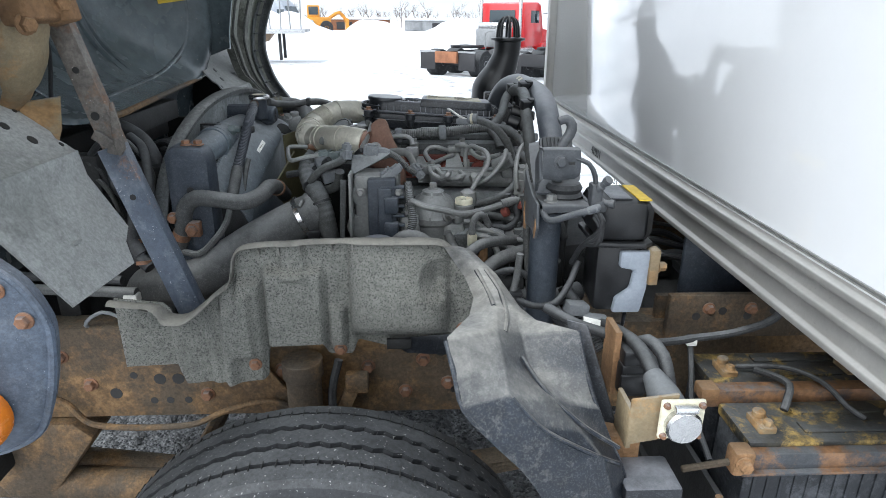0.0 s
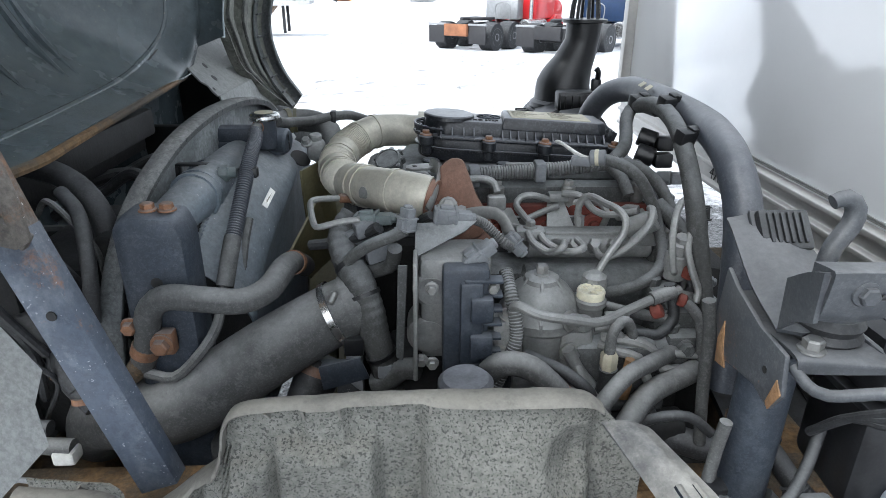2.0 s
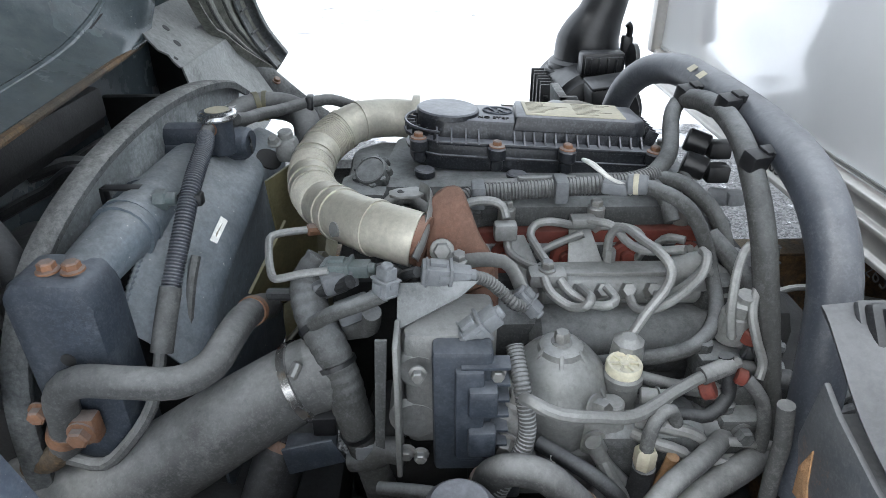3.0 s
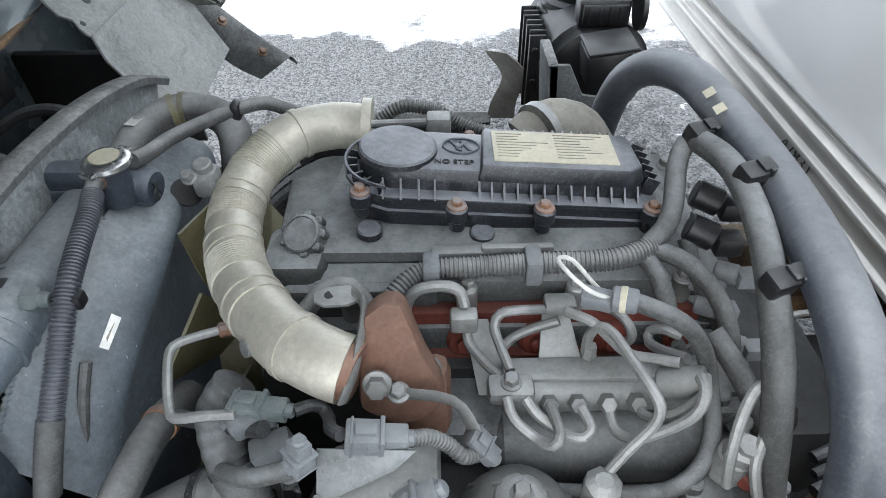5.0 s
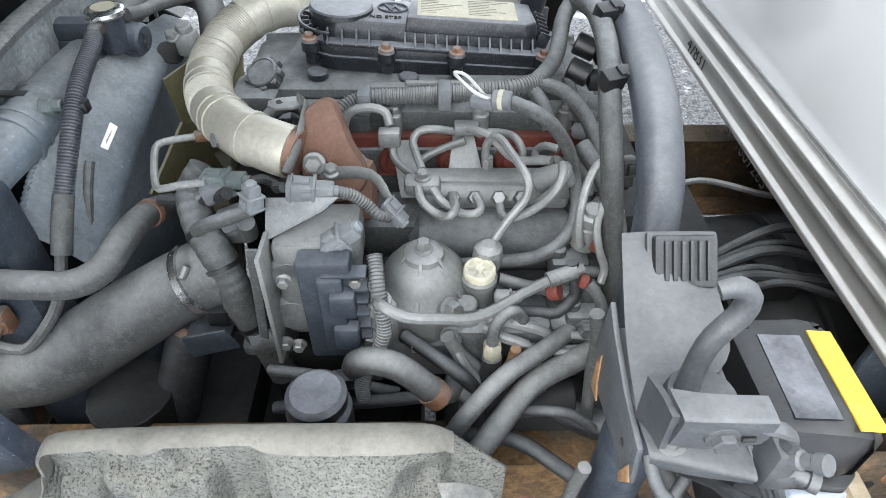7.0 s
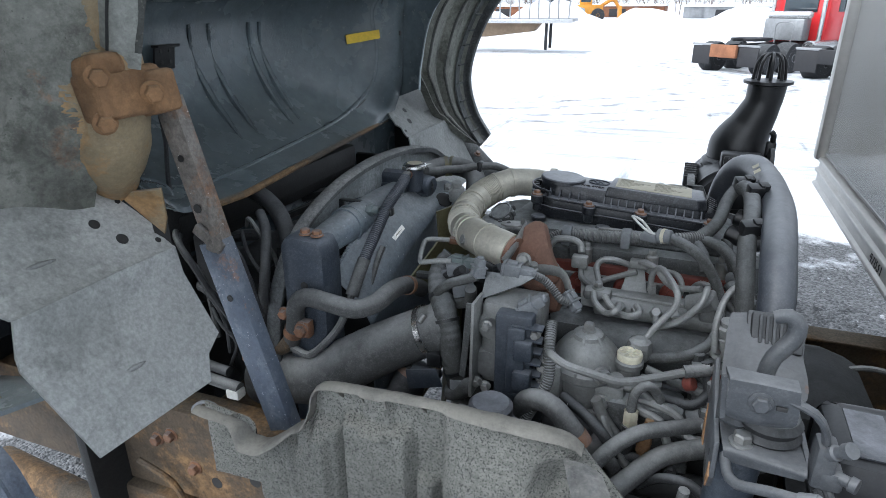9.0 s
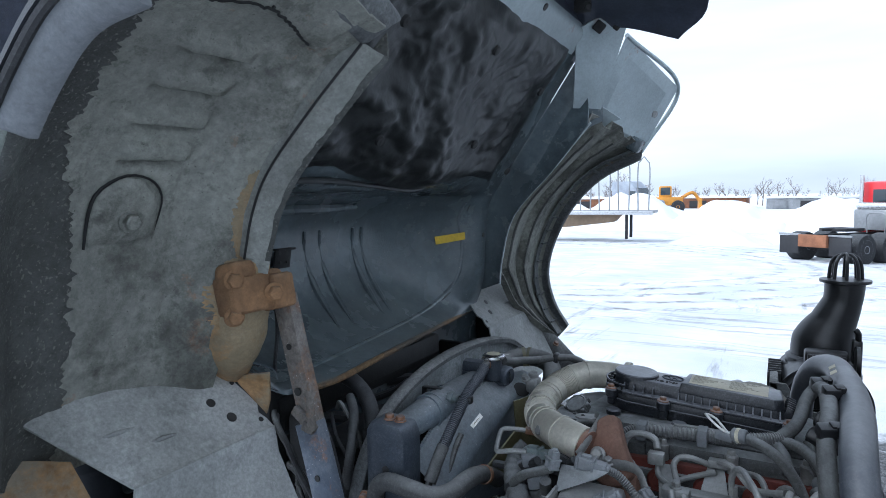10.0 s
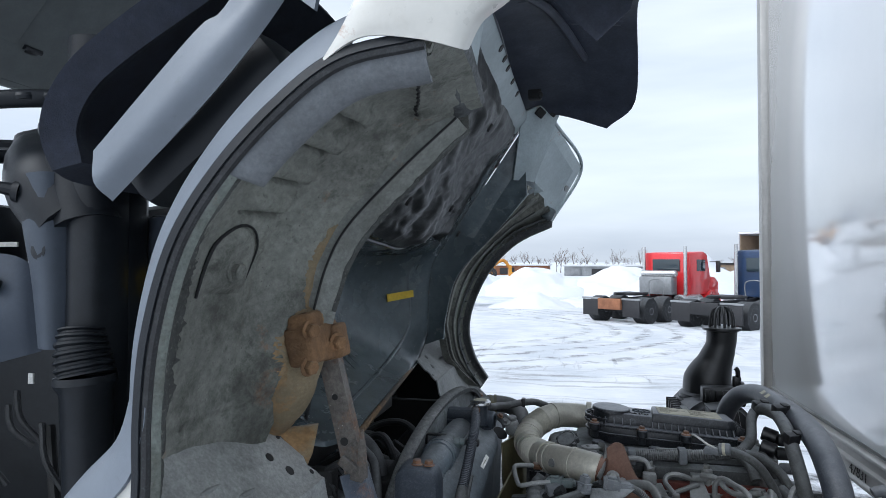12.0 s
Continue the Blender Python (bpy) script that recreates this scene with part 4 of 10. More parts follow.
def front_wheel():
    """Tread with five ribs parted by wavy grooves."""
    t = thing("truck_wheel", "worn black truck tyre with stone-flecked ribbed tread", "wheel")
    R, n = 0.408, 150
    cx, cz = -0.205, 0.408
    y0, y1 = 0.838, 1.062
    prof = [(0.842, 0.27), (0.838, 0.33), (0.840, 0.372), (0.848, 0.392), (0.858, 0.401), (0.886, 0.405), (0.8862, 0.396), (0.8925, 0.396), (0.893, 0.4065), (0.9215, 0.4075),
            (0.9225, 0.391), (0.9325, 0.391), (0.9335, 0.4078), (0.9665, 0.4078), (0.9675, 0.391), (0.9775, 0.391), (0.9785, 0.4075), (1.010, 0.4065),
            (1.0102, 0.396), (1.0165, 0.396), (1.017, 0.4045), (1.042, 0.400), (1.052, 0.392), (1.060, 0.372), (1.062, 0.33), (1.058, 0.27)]
    verts, faces, m = [], [], len(prof)
    for k in range(n):
        a = 2 * math.pi * k / n
        for j, (y, r) in enumerate(prof):
            w = 0.0028 * (1 if k % 2 else -1) if 9 <= j <= 16 else (0.001 * (1 if k % 2 else -1) if 5 <= j <= 20 else 0)
            verts.append((cx + r * math.sin(a), y + w, cz + r * math.cos(a)))
    for k in range(n):
        for j in range(m - 1):
            a, b = k * m + j, ((k + 1) % n) * m + j
            faces.append((a, a + 1, b + 1, b))
    part("tyre", bm_of(verts, faces), tyre_rubber, t, "", 25)
    sipes = []
    for k in range(0, 120):
        a = 2 * math.pi * k / 120
        for y in (0.8855, 0.8935, 1.0095, 1.0175):
            sipes.append(bx((cx + 0.4062 * math.sin(a), y, cz + 0.4062 * math.cos(a)), (0.0016, 0.007, 0.003), 0, (0, math.degrees(a), 0)))
    part("tread_sipe", join(*sipes), ink_and_hole, t)["kind"] = "stuff"
    part("rim", lathe((cx, 0.850, cz), (0, 1, 0), [(0.05, 0.06), (0.10, 0.05), (0.11, 0.09), (0.19, 0.10), (0.24, 0.03), (0.272, 0.0), (0.275, 0.2)], 40), steel_far, t)
    part("hub", lathe((cx, 0.88, cz), (0, 1, 0), [(0.06, 0.0), (0.09, 0.02), (0.095, 0.2)], 24), cast_dark, t)
    for k in range(8):
        a = 2 * math.pi * k / 8
        part("wheel_nut", hexa((cx + 0.14 * math.sin(a), 0.945, cz + 0.14 * math.cos(a)), (0, -1, 0), 0.016, 0.02), bolt_rust, t)
    far = copy_thing(t, pose(-0.41, 3.47, 0, rz=180))
    return t


front_wheel()

# ---- wheel-arch splash shield ----
def smooth_box(x, z, x0, x1, z0, z1, e=0.012):
    def s(v):
        v = min(max(v, 0), 1)
        return v * v * (3 - 2 * v)
    return s((x - x0) / e + 0.5) * s((x1 - x) / e + 0.5) * s((z - z0) / e + 0.5) * s((z1 - z) / e + 0.5)


TOP = [(-0.64, 0.918), (-0.60, 0.913), (-0.545, 0.907), (-0.53, 0.890), (-0.495, 0.887), (-0.465, 0.905), (-0.43, 0.935), (-0.397, 0.962), (-0.392, 0.985), (-0.385, 1.015), (-0.36, 1.033), (-0.27, 1.040), (-0.18, 1.043), (-0.09, 1.043), (0.0, 1.041), (0.03, 1.025), (0.09, 0.955)]
BOT = [(-0.64, 0.762), (-0.527, 0.767), (-0.515, 0.728), (-0.43, 0.738), (-0.35, 0.748), (-0.343, 0.752), (-0.338, 0.826), (-0.225, 0.830), (-0.218, 0.795), (-0.17, 0.795), (-0.16, 0.822), (-0.10, 0.805), (-0.05, 0.812), (-0.02, 0.80), (0.03, 0.822), (0.09, 0.835)]


def shield_y(x, z):
    y = 1.222
    y += 0.015 * smooth_box(x, z, -0.70, -0.53, 0.70, 1.0)
    y -= 0.012 * smooth_box(x, z, -0.455, -0.405, 0.60, 0.905, 0.02)
    y -= 0.020 * smooth_box(x, z, -0.425, -0.345, 0.60, 0.96, 0.014)
    y -= 0.010 * smooth_box(x, z, -0.405, -0.365, 0.80, 0.94, 0.01)
    y -= 0.026 * smooth_box(x, z, -0.335, -0.222, 0.80, 0.985, 0.016)
    y -= 0.014 * smooth_box(x, z, -0.30, -0.255, 0.97, 1.06, 0.014)
    y -= 0.022 * smooth_box(x, z, -0.212, -0.182, 0.82, 0.905, 0.012)
    u, v = (x + 0.072) / 0.098, max(0.0, (0.90 - z) / 0.062)
    fade = 1 - 0.62 * min(1.0, max(0.0, (z - 0.93) / 0.09))
    y -= 0.052 * fade * max(0.0, 1 - u ** 4) ** 0.5 * max(0.0, 1 - v ** 3) if abs(u) < 1 and v < 1 else 0
    y += 0.030 * max(0.0, 1 - math.hypot((x - 0.0) / 0.036, (z - 0.965) / 0.045)) ** 0.8
    y += 0.012 * smooth_box(x, z, -0.16, 0.08, 0.78, 0.835, 0.012)
    return y + 0.0012 * noise.noise((x * 60, z * 60, 0))


def splash_shield():
    t = thing("splash_shield", "mud-speckled grey plastic wheel-arch splash shield", "shield", base=(0.006, 0.014, 0.006))
    nx, nz, grid = 170, 56, []
    for i in range(nx + 1):
        x = -0.64 + 0.73 * i / nx
        a, b = np.interp(x, *zip(*TOP)), np.interp(x, *zip(*BOT))
        grid.append([(x, shield_y(x, a + (b - a) * k / nz), a + (b - a) * k / nz) for k in range(nz + 1)])
    part("panel", loft(grid, -0.003), liner_mud, t, "", 50)
    edge = spline([(x, 1.20, z) for x, z in TOP[:-1]], 0.006)
    rows = []
    for p in edge:
        w = 0.016 + 0.026 * smooth_box(p.x, 0, -0.545, -0.43, -1, 1, 0.05) + 0.002 * noise.noise((p.x * 25, 0, 0))
        w = max(w, 1.230 - shield_y(p.x, p.z - 0.02))
        d = 0.0015 * noise.noise((p.x * 40, 3, 0))
        rows.append([(p.x, 1.226, p.z - 0.004), (p.x, 1.222, p.z + 0.001 + d), (p.x, 1.222 - 0.5 * w, p.z + 0.0025 + d), (p.x, 1.223 - w, p.z + 0.001 + d), (p.x, 1.2205 - w, p.z - 0.0025)])
    part("flange", loft(rows, 0.0025), liner_top, t, "dusty beige top flange", 50)
    for x in (-0.34, -0.30, -0.26, -0.20, -0.16, -0.115, -0.07, -0.03, -0.005, -0.58):
        z = np.interp(x, *zip(*TOP))
        y = shield_y(x, z - 0.02)
        part("gusset", poly([(x, 1.2035, z - 0.003), (x, y + 0.002, z - 0.003), (x, y + 0.002, z - 0.026)], 0.003), liner_top, t)
    for x, z in ((-0.365, 0.785), (-0.195, 0.805), (0.055, 0.85)):
        part("bolt", hexa((x, shield_y(x, z) - 0.001, z), (0, -1, 0), 0.010, 0.008), bolt_rust, t)
    part("drain_window", bx((-0.075, 1.21, 0.822), (0.05, 0.01, 0.022), 0.002), cast_dark, t, "dark slot below the bulge")
    part("lower_flap", poly([(-0.10, 1.226, 0.825), (0.07, 1.226, 0.835), (0.075, 1.226, 0.80), (0.02, 1.228, 0.785), (-0.06, 1.228, 0.79)], 0.004, 0.001), cover_black, t)
    return t


splash_shield()


def mudguard():
    t = thing("mudguard", "chalky black plastic mudguard behind the front wheel", "mudguard")
    rows = [[(0.020, 1.175, 1.051), (0.033, 1.174, 1.053), (0.049, 1.172, 1.053), (0.067, 1.168, 1.047)],
            [(0.053, 1.100, 1.026), (0.069, 1.100, 1.035), (0.084, 1.100, 1.038), (0.106, 1.095, 1.029)],
            [(0.064, 1.030, 1.016), (0.082, 1.030, 1.028), (0.101, 1.020, 1.032), (0.131, 1.000, 1.013)],
            [(0.051, 0.965, 1.016), (0.089, 0.970, 1.029), (0.121, 0.970, 1.019), (0.149, 0.965, 1.009)],
            [(0.009, 0.862, 1.034), (0.082, 0.910, 1.022), (0.127, 0.940, 0.997), (0.209, 0.925, 1.012)],
            [(0.020, 0.832, 0.995), (0.089, 0.860, 0.994), (0.135, 0.900, 0.959), (0.216, 0.892, 0.966)],
            [(0.031, 0.812, 0.957), (0.091, 0.820, 0.969), (0.156, 0.853, 0.942), (0.232, 0.872, 0.914)],
            [(0.071, 0.802, 0.913), (0.131, 0.808, 0.925), (0.196, 0.835, 0.902), (0.253, 0.864, 0.861)],
            [(0.126, 0.800, 0.850), (0.178, 0.804, 0.871), (0.229, 0.822, 0.864), (0.274, 0.860, 0.818)],
            [(0.174, 0.800, 0.755), (0.214, 0.803, 0.781), (0.252, 0.815, 0.787), (0.301, 0.860, 0.723)],
            [(0.240, 0.800, 0.560), (0.275, 0.803, 0.575), (0.305, 0.815, 0.575), (0.338, 0.856, 0.560)]]
    bm = loft(rows, -0.004)
    bmesh.ops.bevel(bm, geom=[e for e in bm.edges if len(e.link_faces) == 2 and 0.12 < e.calc_face_angle() < 1.3], offset=0.005, segments=3, affect="EDGES", profile=0.6)
    part("panel", bm, guard_black, t, "", 40)
    part("raised_edge", tube([r[0] for r in rows[4:]], 0.004, 8), guard_black, t)
    part("raised_edge", tube([r[3] for r in rows[4:]], 0.004, 8), guard_black, t)
    part("rear_lip", loft([[r[3], (r[3][0] + 0.012, r[3][1] + 0.06, r[3][2] - 0.03)] for r in rows[4:]], 0.004, 6), guard_black, t)
    part("neck_rib", tube([(0.072, 1.10, 1.038), (0.085, 1.03, 1.030), (0.088, 0.975, 1.030)], 0.0045, 8), guard_black, t)
    part("neck_rib", tube([(0.088, 1.10, 1.039), (0.104, 1.02, 1.033), (0.106, 0.96, 1.022), (0.098, 0.92, 1.014)], 0.0045, 8), guard_black, t)
    part("rib", tube([(0.122, 0.900, 0.985), (0.150, 0.866, 0.952), (0.200, 0.840, 0.910), (0.262, 0.846, 0.862)], 0.0035, 8), guard_black, t)
    part("rib", tube([(0.098, 0.822, 0.968), (0.140, 0.810, 0.925), (0.205, 0.815, 0.882), (0.262, 0.838, 0.840)], 0.003, 8), guard_black, t)
    return t


mudguard()


# ---- engine ----
engine = thing("diesel_engine", "dust-covered four-cylinder diesel engine with black top cover", "engine", base=(0.004, 0.006, 0.004))


def block():
    # block in near-black, so the pipe gaps carry their shade as colour
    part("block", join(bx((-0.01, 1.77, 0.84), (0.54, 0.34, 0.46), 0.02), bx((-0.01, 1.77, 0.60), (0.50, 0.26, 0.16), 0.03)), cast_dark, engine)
    part("cylinder_head", join(bx((0.0, 1.775, 1.055), (0.50, 0.29, 0.10), 0.012), bx((0.01, 1.66, 1.035), (0.44, 0.10, 0.05), 0.01)), cast, engine)
    cov = part("rocker_cover", join(prism([(-0.265, 1.66), (0.235, 1.655), (0.255, 1.68), (0.255, 1.92), (-0.235, 1.93), (-0.275, 1.89)], "z", 1.085, 1.150, 0.016),
                                    prism([(-0.225, 1.69), (0.21, 1.685), (0.225, 1.89), (-0.20, 1.90)], "z", 1.14, 1.168, 0.014),
                                    bx((-0.235, 1.705, 1.135), (0.075, 0.085, 0.07), 0.02), bx((-0.16, 1.665, 1.115), (0.18, 0.03, 0.06), 0.012)), cast, engine, "grey dust-coated aluminium rocker cover")
    for x, y in ((-0.25, 1.68), (-0.17, 1.652), (-0.04, 1.65), (0.08, 1.65), (0.20, 1.66), (0.245, 1.76), (0.24, 1.88)):
        part("cover_bolt", join(hexa((x, y, 1.150), (0, 0, 1), 0.008, 0.009), cyl((x, y, 1.09), (x, y, 1.152), 0.012, 12)), bolt_steel, cov)
    # red-brown intake ports under the cover
    part("port_wall", join(bx((0.045, 1.648, 1.088), (0.41, 0.02, 0.066), 0.004), bx((0.045, 1.632, 1.062), (0.41, 0.03, 0.02), 0.004)), gasket_red, engine, "dark red-brown port wall behind the pipes")
    for k in range(5):
        x = -0.125 + 0.082 * k
        part("port_boss", join(cyl((x, 1.640, 1.085), (x, 1.622, 1.088), 0.021, 18, bev=0.004), cyl((x, 1.63, 1.088), (x, 1.612, 1.092), 0.009, 12)), gasket_red, engine)
    part("intake_manifold", join(bx((0.08, 1.575, 1.018), (0.34, 0.10, 0.07), 0.025), cyl((-0.02, 1.545, 1.01), (0.25, 1.545, 1.01), 0.045, 20, bev=0.015)), cast, engine)
    part("flywheel_housing", join(bx((0.30, 1.77, 0.80), (0.10, 0.44, 0.50), 0.06), bx((0.42, 1.77, 0.74), (0.20, 0.34, 0.34), 0.08)), cast_dark, engine)
    part("oil_filter", join(cyl((-0.115, 1.285, 0.86), (-0.115, 1.285, 1.005), 0.037, 24, bev=0.01), cyl((-0.115, 1.285, 1.0), (-0.115, 1.285, 1.026), 0.034, 24, bev=0.006)), cover_black, engine, "dusty canister filter behind the shield")
    # side casting and starter likewise hold the gap shade in their colour
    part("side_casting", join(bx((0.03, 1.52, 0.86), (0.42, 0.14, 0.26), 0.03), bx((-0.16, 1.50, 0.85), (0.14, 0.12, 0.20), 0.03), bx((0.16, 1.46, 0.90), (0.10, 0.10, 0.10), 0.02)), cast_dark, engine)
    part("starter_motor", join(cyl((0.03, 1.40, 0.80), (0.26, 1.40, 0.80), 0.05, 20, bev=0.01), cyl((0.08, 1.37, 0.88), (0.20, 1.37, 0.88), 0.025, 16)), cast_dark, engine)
    part("injection_pump", join(bx((0.10, 1.42, 0.96), (0.13, 0.08, 0.09), 0.02), cyl((0.16, 1.43, 0.965), (0.235, 1.43, 0.965), 0.034, 18), bx((0.20, 1.46, 1.0), (0.07, 0.06, 0.06), 0.012)), cast, engine)


block()


def frustum(pts, z0, z1, inset, bev=0.003):
    """A prism whose upper outline is drawn in by inset."""
    bm = prism(pts, "z", z0, z1, 0)
    cx, cy = sum(p[0] for p in pts) / len(pts), sum(p[1] for p in pts) / len(pts)
    for v in bm.verts:
        if v.co.z > (z0 + z1) / 2:
            d = Vector((v.co.x - cx, v.co.y - cy, 0))
            v.co.x -= inset * (1 if d.x > 0 else -1) * min(1, abs(d.x) / 0.03)
            v.co.y -= inset * (1 if d.y > 0 else -1) * min(1, abs(d.y) / 0.03)
    bmesh.ops.bevel(bm, geom=bm.edges[:], offset=bev, segments=2, affect="EDGES", profile=0.5)
    return bm


def top_cover():
    def outline(g):
        """The cover's plan, grown by g, with a round end."""
        end = [(-0.112 - (0.066 + g) * math.sin(a), 1.785 - (0.060 + g) * math.cos(a)) for a in np.linspace(0.25, math.pi - 0.25, 9)]
        return end + [(-0.10, 1.848 + g), (0.150 + g, 1.842 + g), (0.176 + g, 1.826), (0.180 + g, 1.745), (0.170 + g, 1.722 - g)]
    slope = Matrix.Identity(4)
    slope[2][0] = -0.062
    made = []

    def add(name, bm, material, parent, label=""):
        ob = part(name, bm, material, parent, label)
        made.append(ob)
        return ob
    cov = add("top_cover", frustum(outline(-0.014), 1.208, 1.236, 0.006, 0.004), cover_black, engine, "dusty black plastic top cover")
    add("skirt", prism(outline(-0.004), "z", 1.166, 1.206, 0.004), cover_black, cov)
    add("seam_band", prism(outline(0.001), "z", 1.186, 1.190, 0.001), cover_black, cov)
    add("upper_rim", prism(outline(0.003), "z", 1.205, 1.211, 0.002), cover_black, cov)
    add("label_deck", frustum([(-0.026, 1.738), (0.150, 1.736), (0.166, 1.750), (0.162, 1.822), (-0.020, 1.828)], 1.225, 1.246, 0.005, 0.003), cover_black, cov)
    add("disc", lathe((-0.116, 1.785, 1.234), (0, 0, 1), [(0.046, 0), (0.045, 0.006), (0.0425, 0.008), (0.0, 0.0083)], 40), cover_black, cov)
    add("info_label", bx((0.064, 1.783, 1.2465), (0.142, 0.064, 0.002), 0.0005), label_cream, cov, "dusty cream service label")
    rnd = random.Random(8)
    for k in range(9):
        for x0 in (-0.002, 0.066):
            w = rnd.uniform(0.022, 0.060)
            add("label_line", bx((x0 + w / 2, 1.808 - 0.0060 * k, 1.2477), (w, 0.0011, 0.0004), 0), ink_grey, cov)
    add("emblem", join(tube([(-0.043 + 0.021 * math.cos(a), 1.795 + 0.016 * math.sin(a), 1.2370) for a in np.linspace(0, 2 * math.pi, 25)], 0.0015, 6, 0.004),
                       bx((-0.049, 1.795, 1.2370), (0.004, 0.024, 0.002), 0.0005, (0, 0, 28)), bx((-0.037, 1.795, 1.2370), (0.004, 0.024, 0.002), 0.0005, (0, 0, 28)),
                       bx((-0.043, 1.795, 1.2370), (0.004, 0.020, 0.002), 0.0005, (0, 0, -28))), tank_blue, cov, "moulded round emblem")
    txt = bpy.data.curves.new("lettering", "FONT")
    txt.body, txt.size, txt.extrude, txt.align_x = "NO STEP", 0.0115, 0.0008, "CENTER"
    ob = new("lettering_source", txt)
    me = bpy.data.meshes.new_from_object(ob.evaluated_get(bpy.context.evaluated_depsgraph_get()))
    bpy.data.objects.remove(ob)
    me.transform(pose(-0.052, 1.757, 1.2368))
    me.materials.append(ink_and_hole)
    ob = new("lettering", me)
    ob.parent = cov
    made.append(ob)
    for x, y in ((-0.158, 1.733), (-0.050, 1.712), (0.048, 1.714), (0.172, 1.720), (0.150, 1.850), (-0.03, 1.856), (-0.14, 1.846)):
        add("boss", join(cyl((x, y, 1.192), (x, y, 1.2115), 0.0125, 18, bev=0.003), cyl((x, y + 0.003, 1.176), (x, y + 0.003, 1.194), 0.009, 16)), cover_black, cov)
        add("cover_screw", join(lathe((x, y, 1.2115), (0, 0, 1), [(0.0115, 0), (0.011, 0.0015), (0.008, 0.0025)], 16), hexa((x, y, 1.2125), (0, 0, 1), 0.0068, 0.0075, False)), bolt_rust, cov, "rusty flange screw")
    for x in (-0.150, -0.02, 0.142):
        add("foot", cyl((x, 1.718, 1.160), (x, 1.718, 1.172), 0.015, 16), cover_black, cov)
    for x in [-0.132, -0.112, -0.092, -0.074, -0.024, -0.010] + [0.004 + 0.0152 * k for k in range(11)]:
        add("rib", prism([(1.7225, 1.209), (1.737, 1.209), (1.740, 1.226)], "x", x - 0.0012, x + 0.0012, 0), cover_black, cov)
    for k in range(14):
        add("rib", bx((-0.010 + 0.0118 * k, 1.836, 1.222), (0.003, 0.016, 0.024), 0.0008), cover_black, cov)
    for k in range(9):
        a = math.pi * (0.62 + 0.76 * k / 8)
        add("rib", bx((-0.112 + 0.060 * math.cos(a), 1.785 + 0.054 * math.sin(a), 1.215), (0.014, 0.0026, 0.014), 0.0008, (0, 0, math.degrees(a))), cover_black, cov)
    add("rim", tube([(p[0], p[1], 1.222) for p in outline(0.0)[:9]], 0.0022, 6, 0.01), cover_black, cov)
    for k in range(6):
        add("rib", bx((0.172, 1.746 + 0.0145 * k, 1.222), (0.016, 0.0026, 0.022), 0.0008, (0, 20, 0)), cover_black, cov)
    for ob in made:
        ob.data.transform(slope)


top_cover()


def oil_cap():
    c = (-0.218, 1.716, 1.166)
    u = (-0.28, -0.52, 0.80)
    cap = part("oil_filler_cap", lathe(c, u, [(0.020, 0), (0.021, 0.006), (0.024, 0.010), (0.024, 0.022), (0.022, 0.026), (0.020, 0.027), (0.019, 0.025), (0.0, 0.025)], 32), cast, engine, "dusty round oil filler cap")
    ux, uy, uz = basis(u)
    for k in range(9):
        a = 2 * math.pi * k / 9
        p = Vector(c) + uz * 0.016 + (ux * math.cos(a) + uy * math.sin(a)) * 0.0235
        part("lug", cyl(p - uz * 0.007, p + uz * 0.008, 0.0055, 10), cast, cap)


oil_cap()


def air_duct():
    """The pale ribbed metal pipe that bends from the far side to the brown flange."""
    pts = [(-0.168, 1.938, 1.182), (-0.215, 1.940, 1.185), (-0.268, 1.912, 1.186), (-0.312, 1.862, 1.168), (-0.325, 1.795, 1.153), (-0.312, 1.722, 1.153), (-0.286, 1.655, 1.160), (-0.255, 1.604, 1.168), (-0.216, 1.556, 1.176), (-0.176, 1.529, 1.177), (-0.156, 1.522, 1.174)]
    t = part("exhaust_duct", tube(pts, 0.0325, 24, 0.006), duct_metal, engine, "pale aluminised exhaust transfer duct")
    path = spline(pts, 0.004)

    def ribs(a, b, depth):
        i, j = int(a * (len(path) - 1)), int(b * (len(path) - 1))
        return tube(path[i:j:2], 0.0340, 24, corr=depth, pitch=0.0042)
    for a, b in ((0.24, 0.34), (0.42, 0.50), (0.61, 0.70)):
        part("bellows", ribs(a, b, 0.0028), duct_metal, t)
    for a in (0.16, 0.22, 0.37, 0.40, 0.54, 0.58, 0.74, 0.78, 0.90):
        i = int(a * (len(path) - 1))
        part("band", tube([path[i], path[min(i + 2, len(path) - 1)]], 0.0345, 24, 0.01), duct_metal, t)
    part("end_flange", tube([(-0.176, 1.938, 1.182), (-0.163, 1.938, 1.181)], 0.042, 24, 0.01), duct_metal, t)
    part("stub", tube([(-0.236, 1.562, 1.168), (-0.255, 1.546, 1.176)], 0.009, 10), pipe_steel, t)
    part("rusty_end", tube([(-0.160, 1.524, 1.1745), (-0.146, 1.519, 1.172)], 0.0295, 20, 0.01), iron_brown, t)


air_duct()


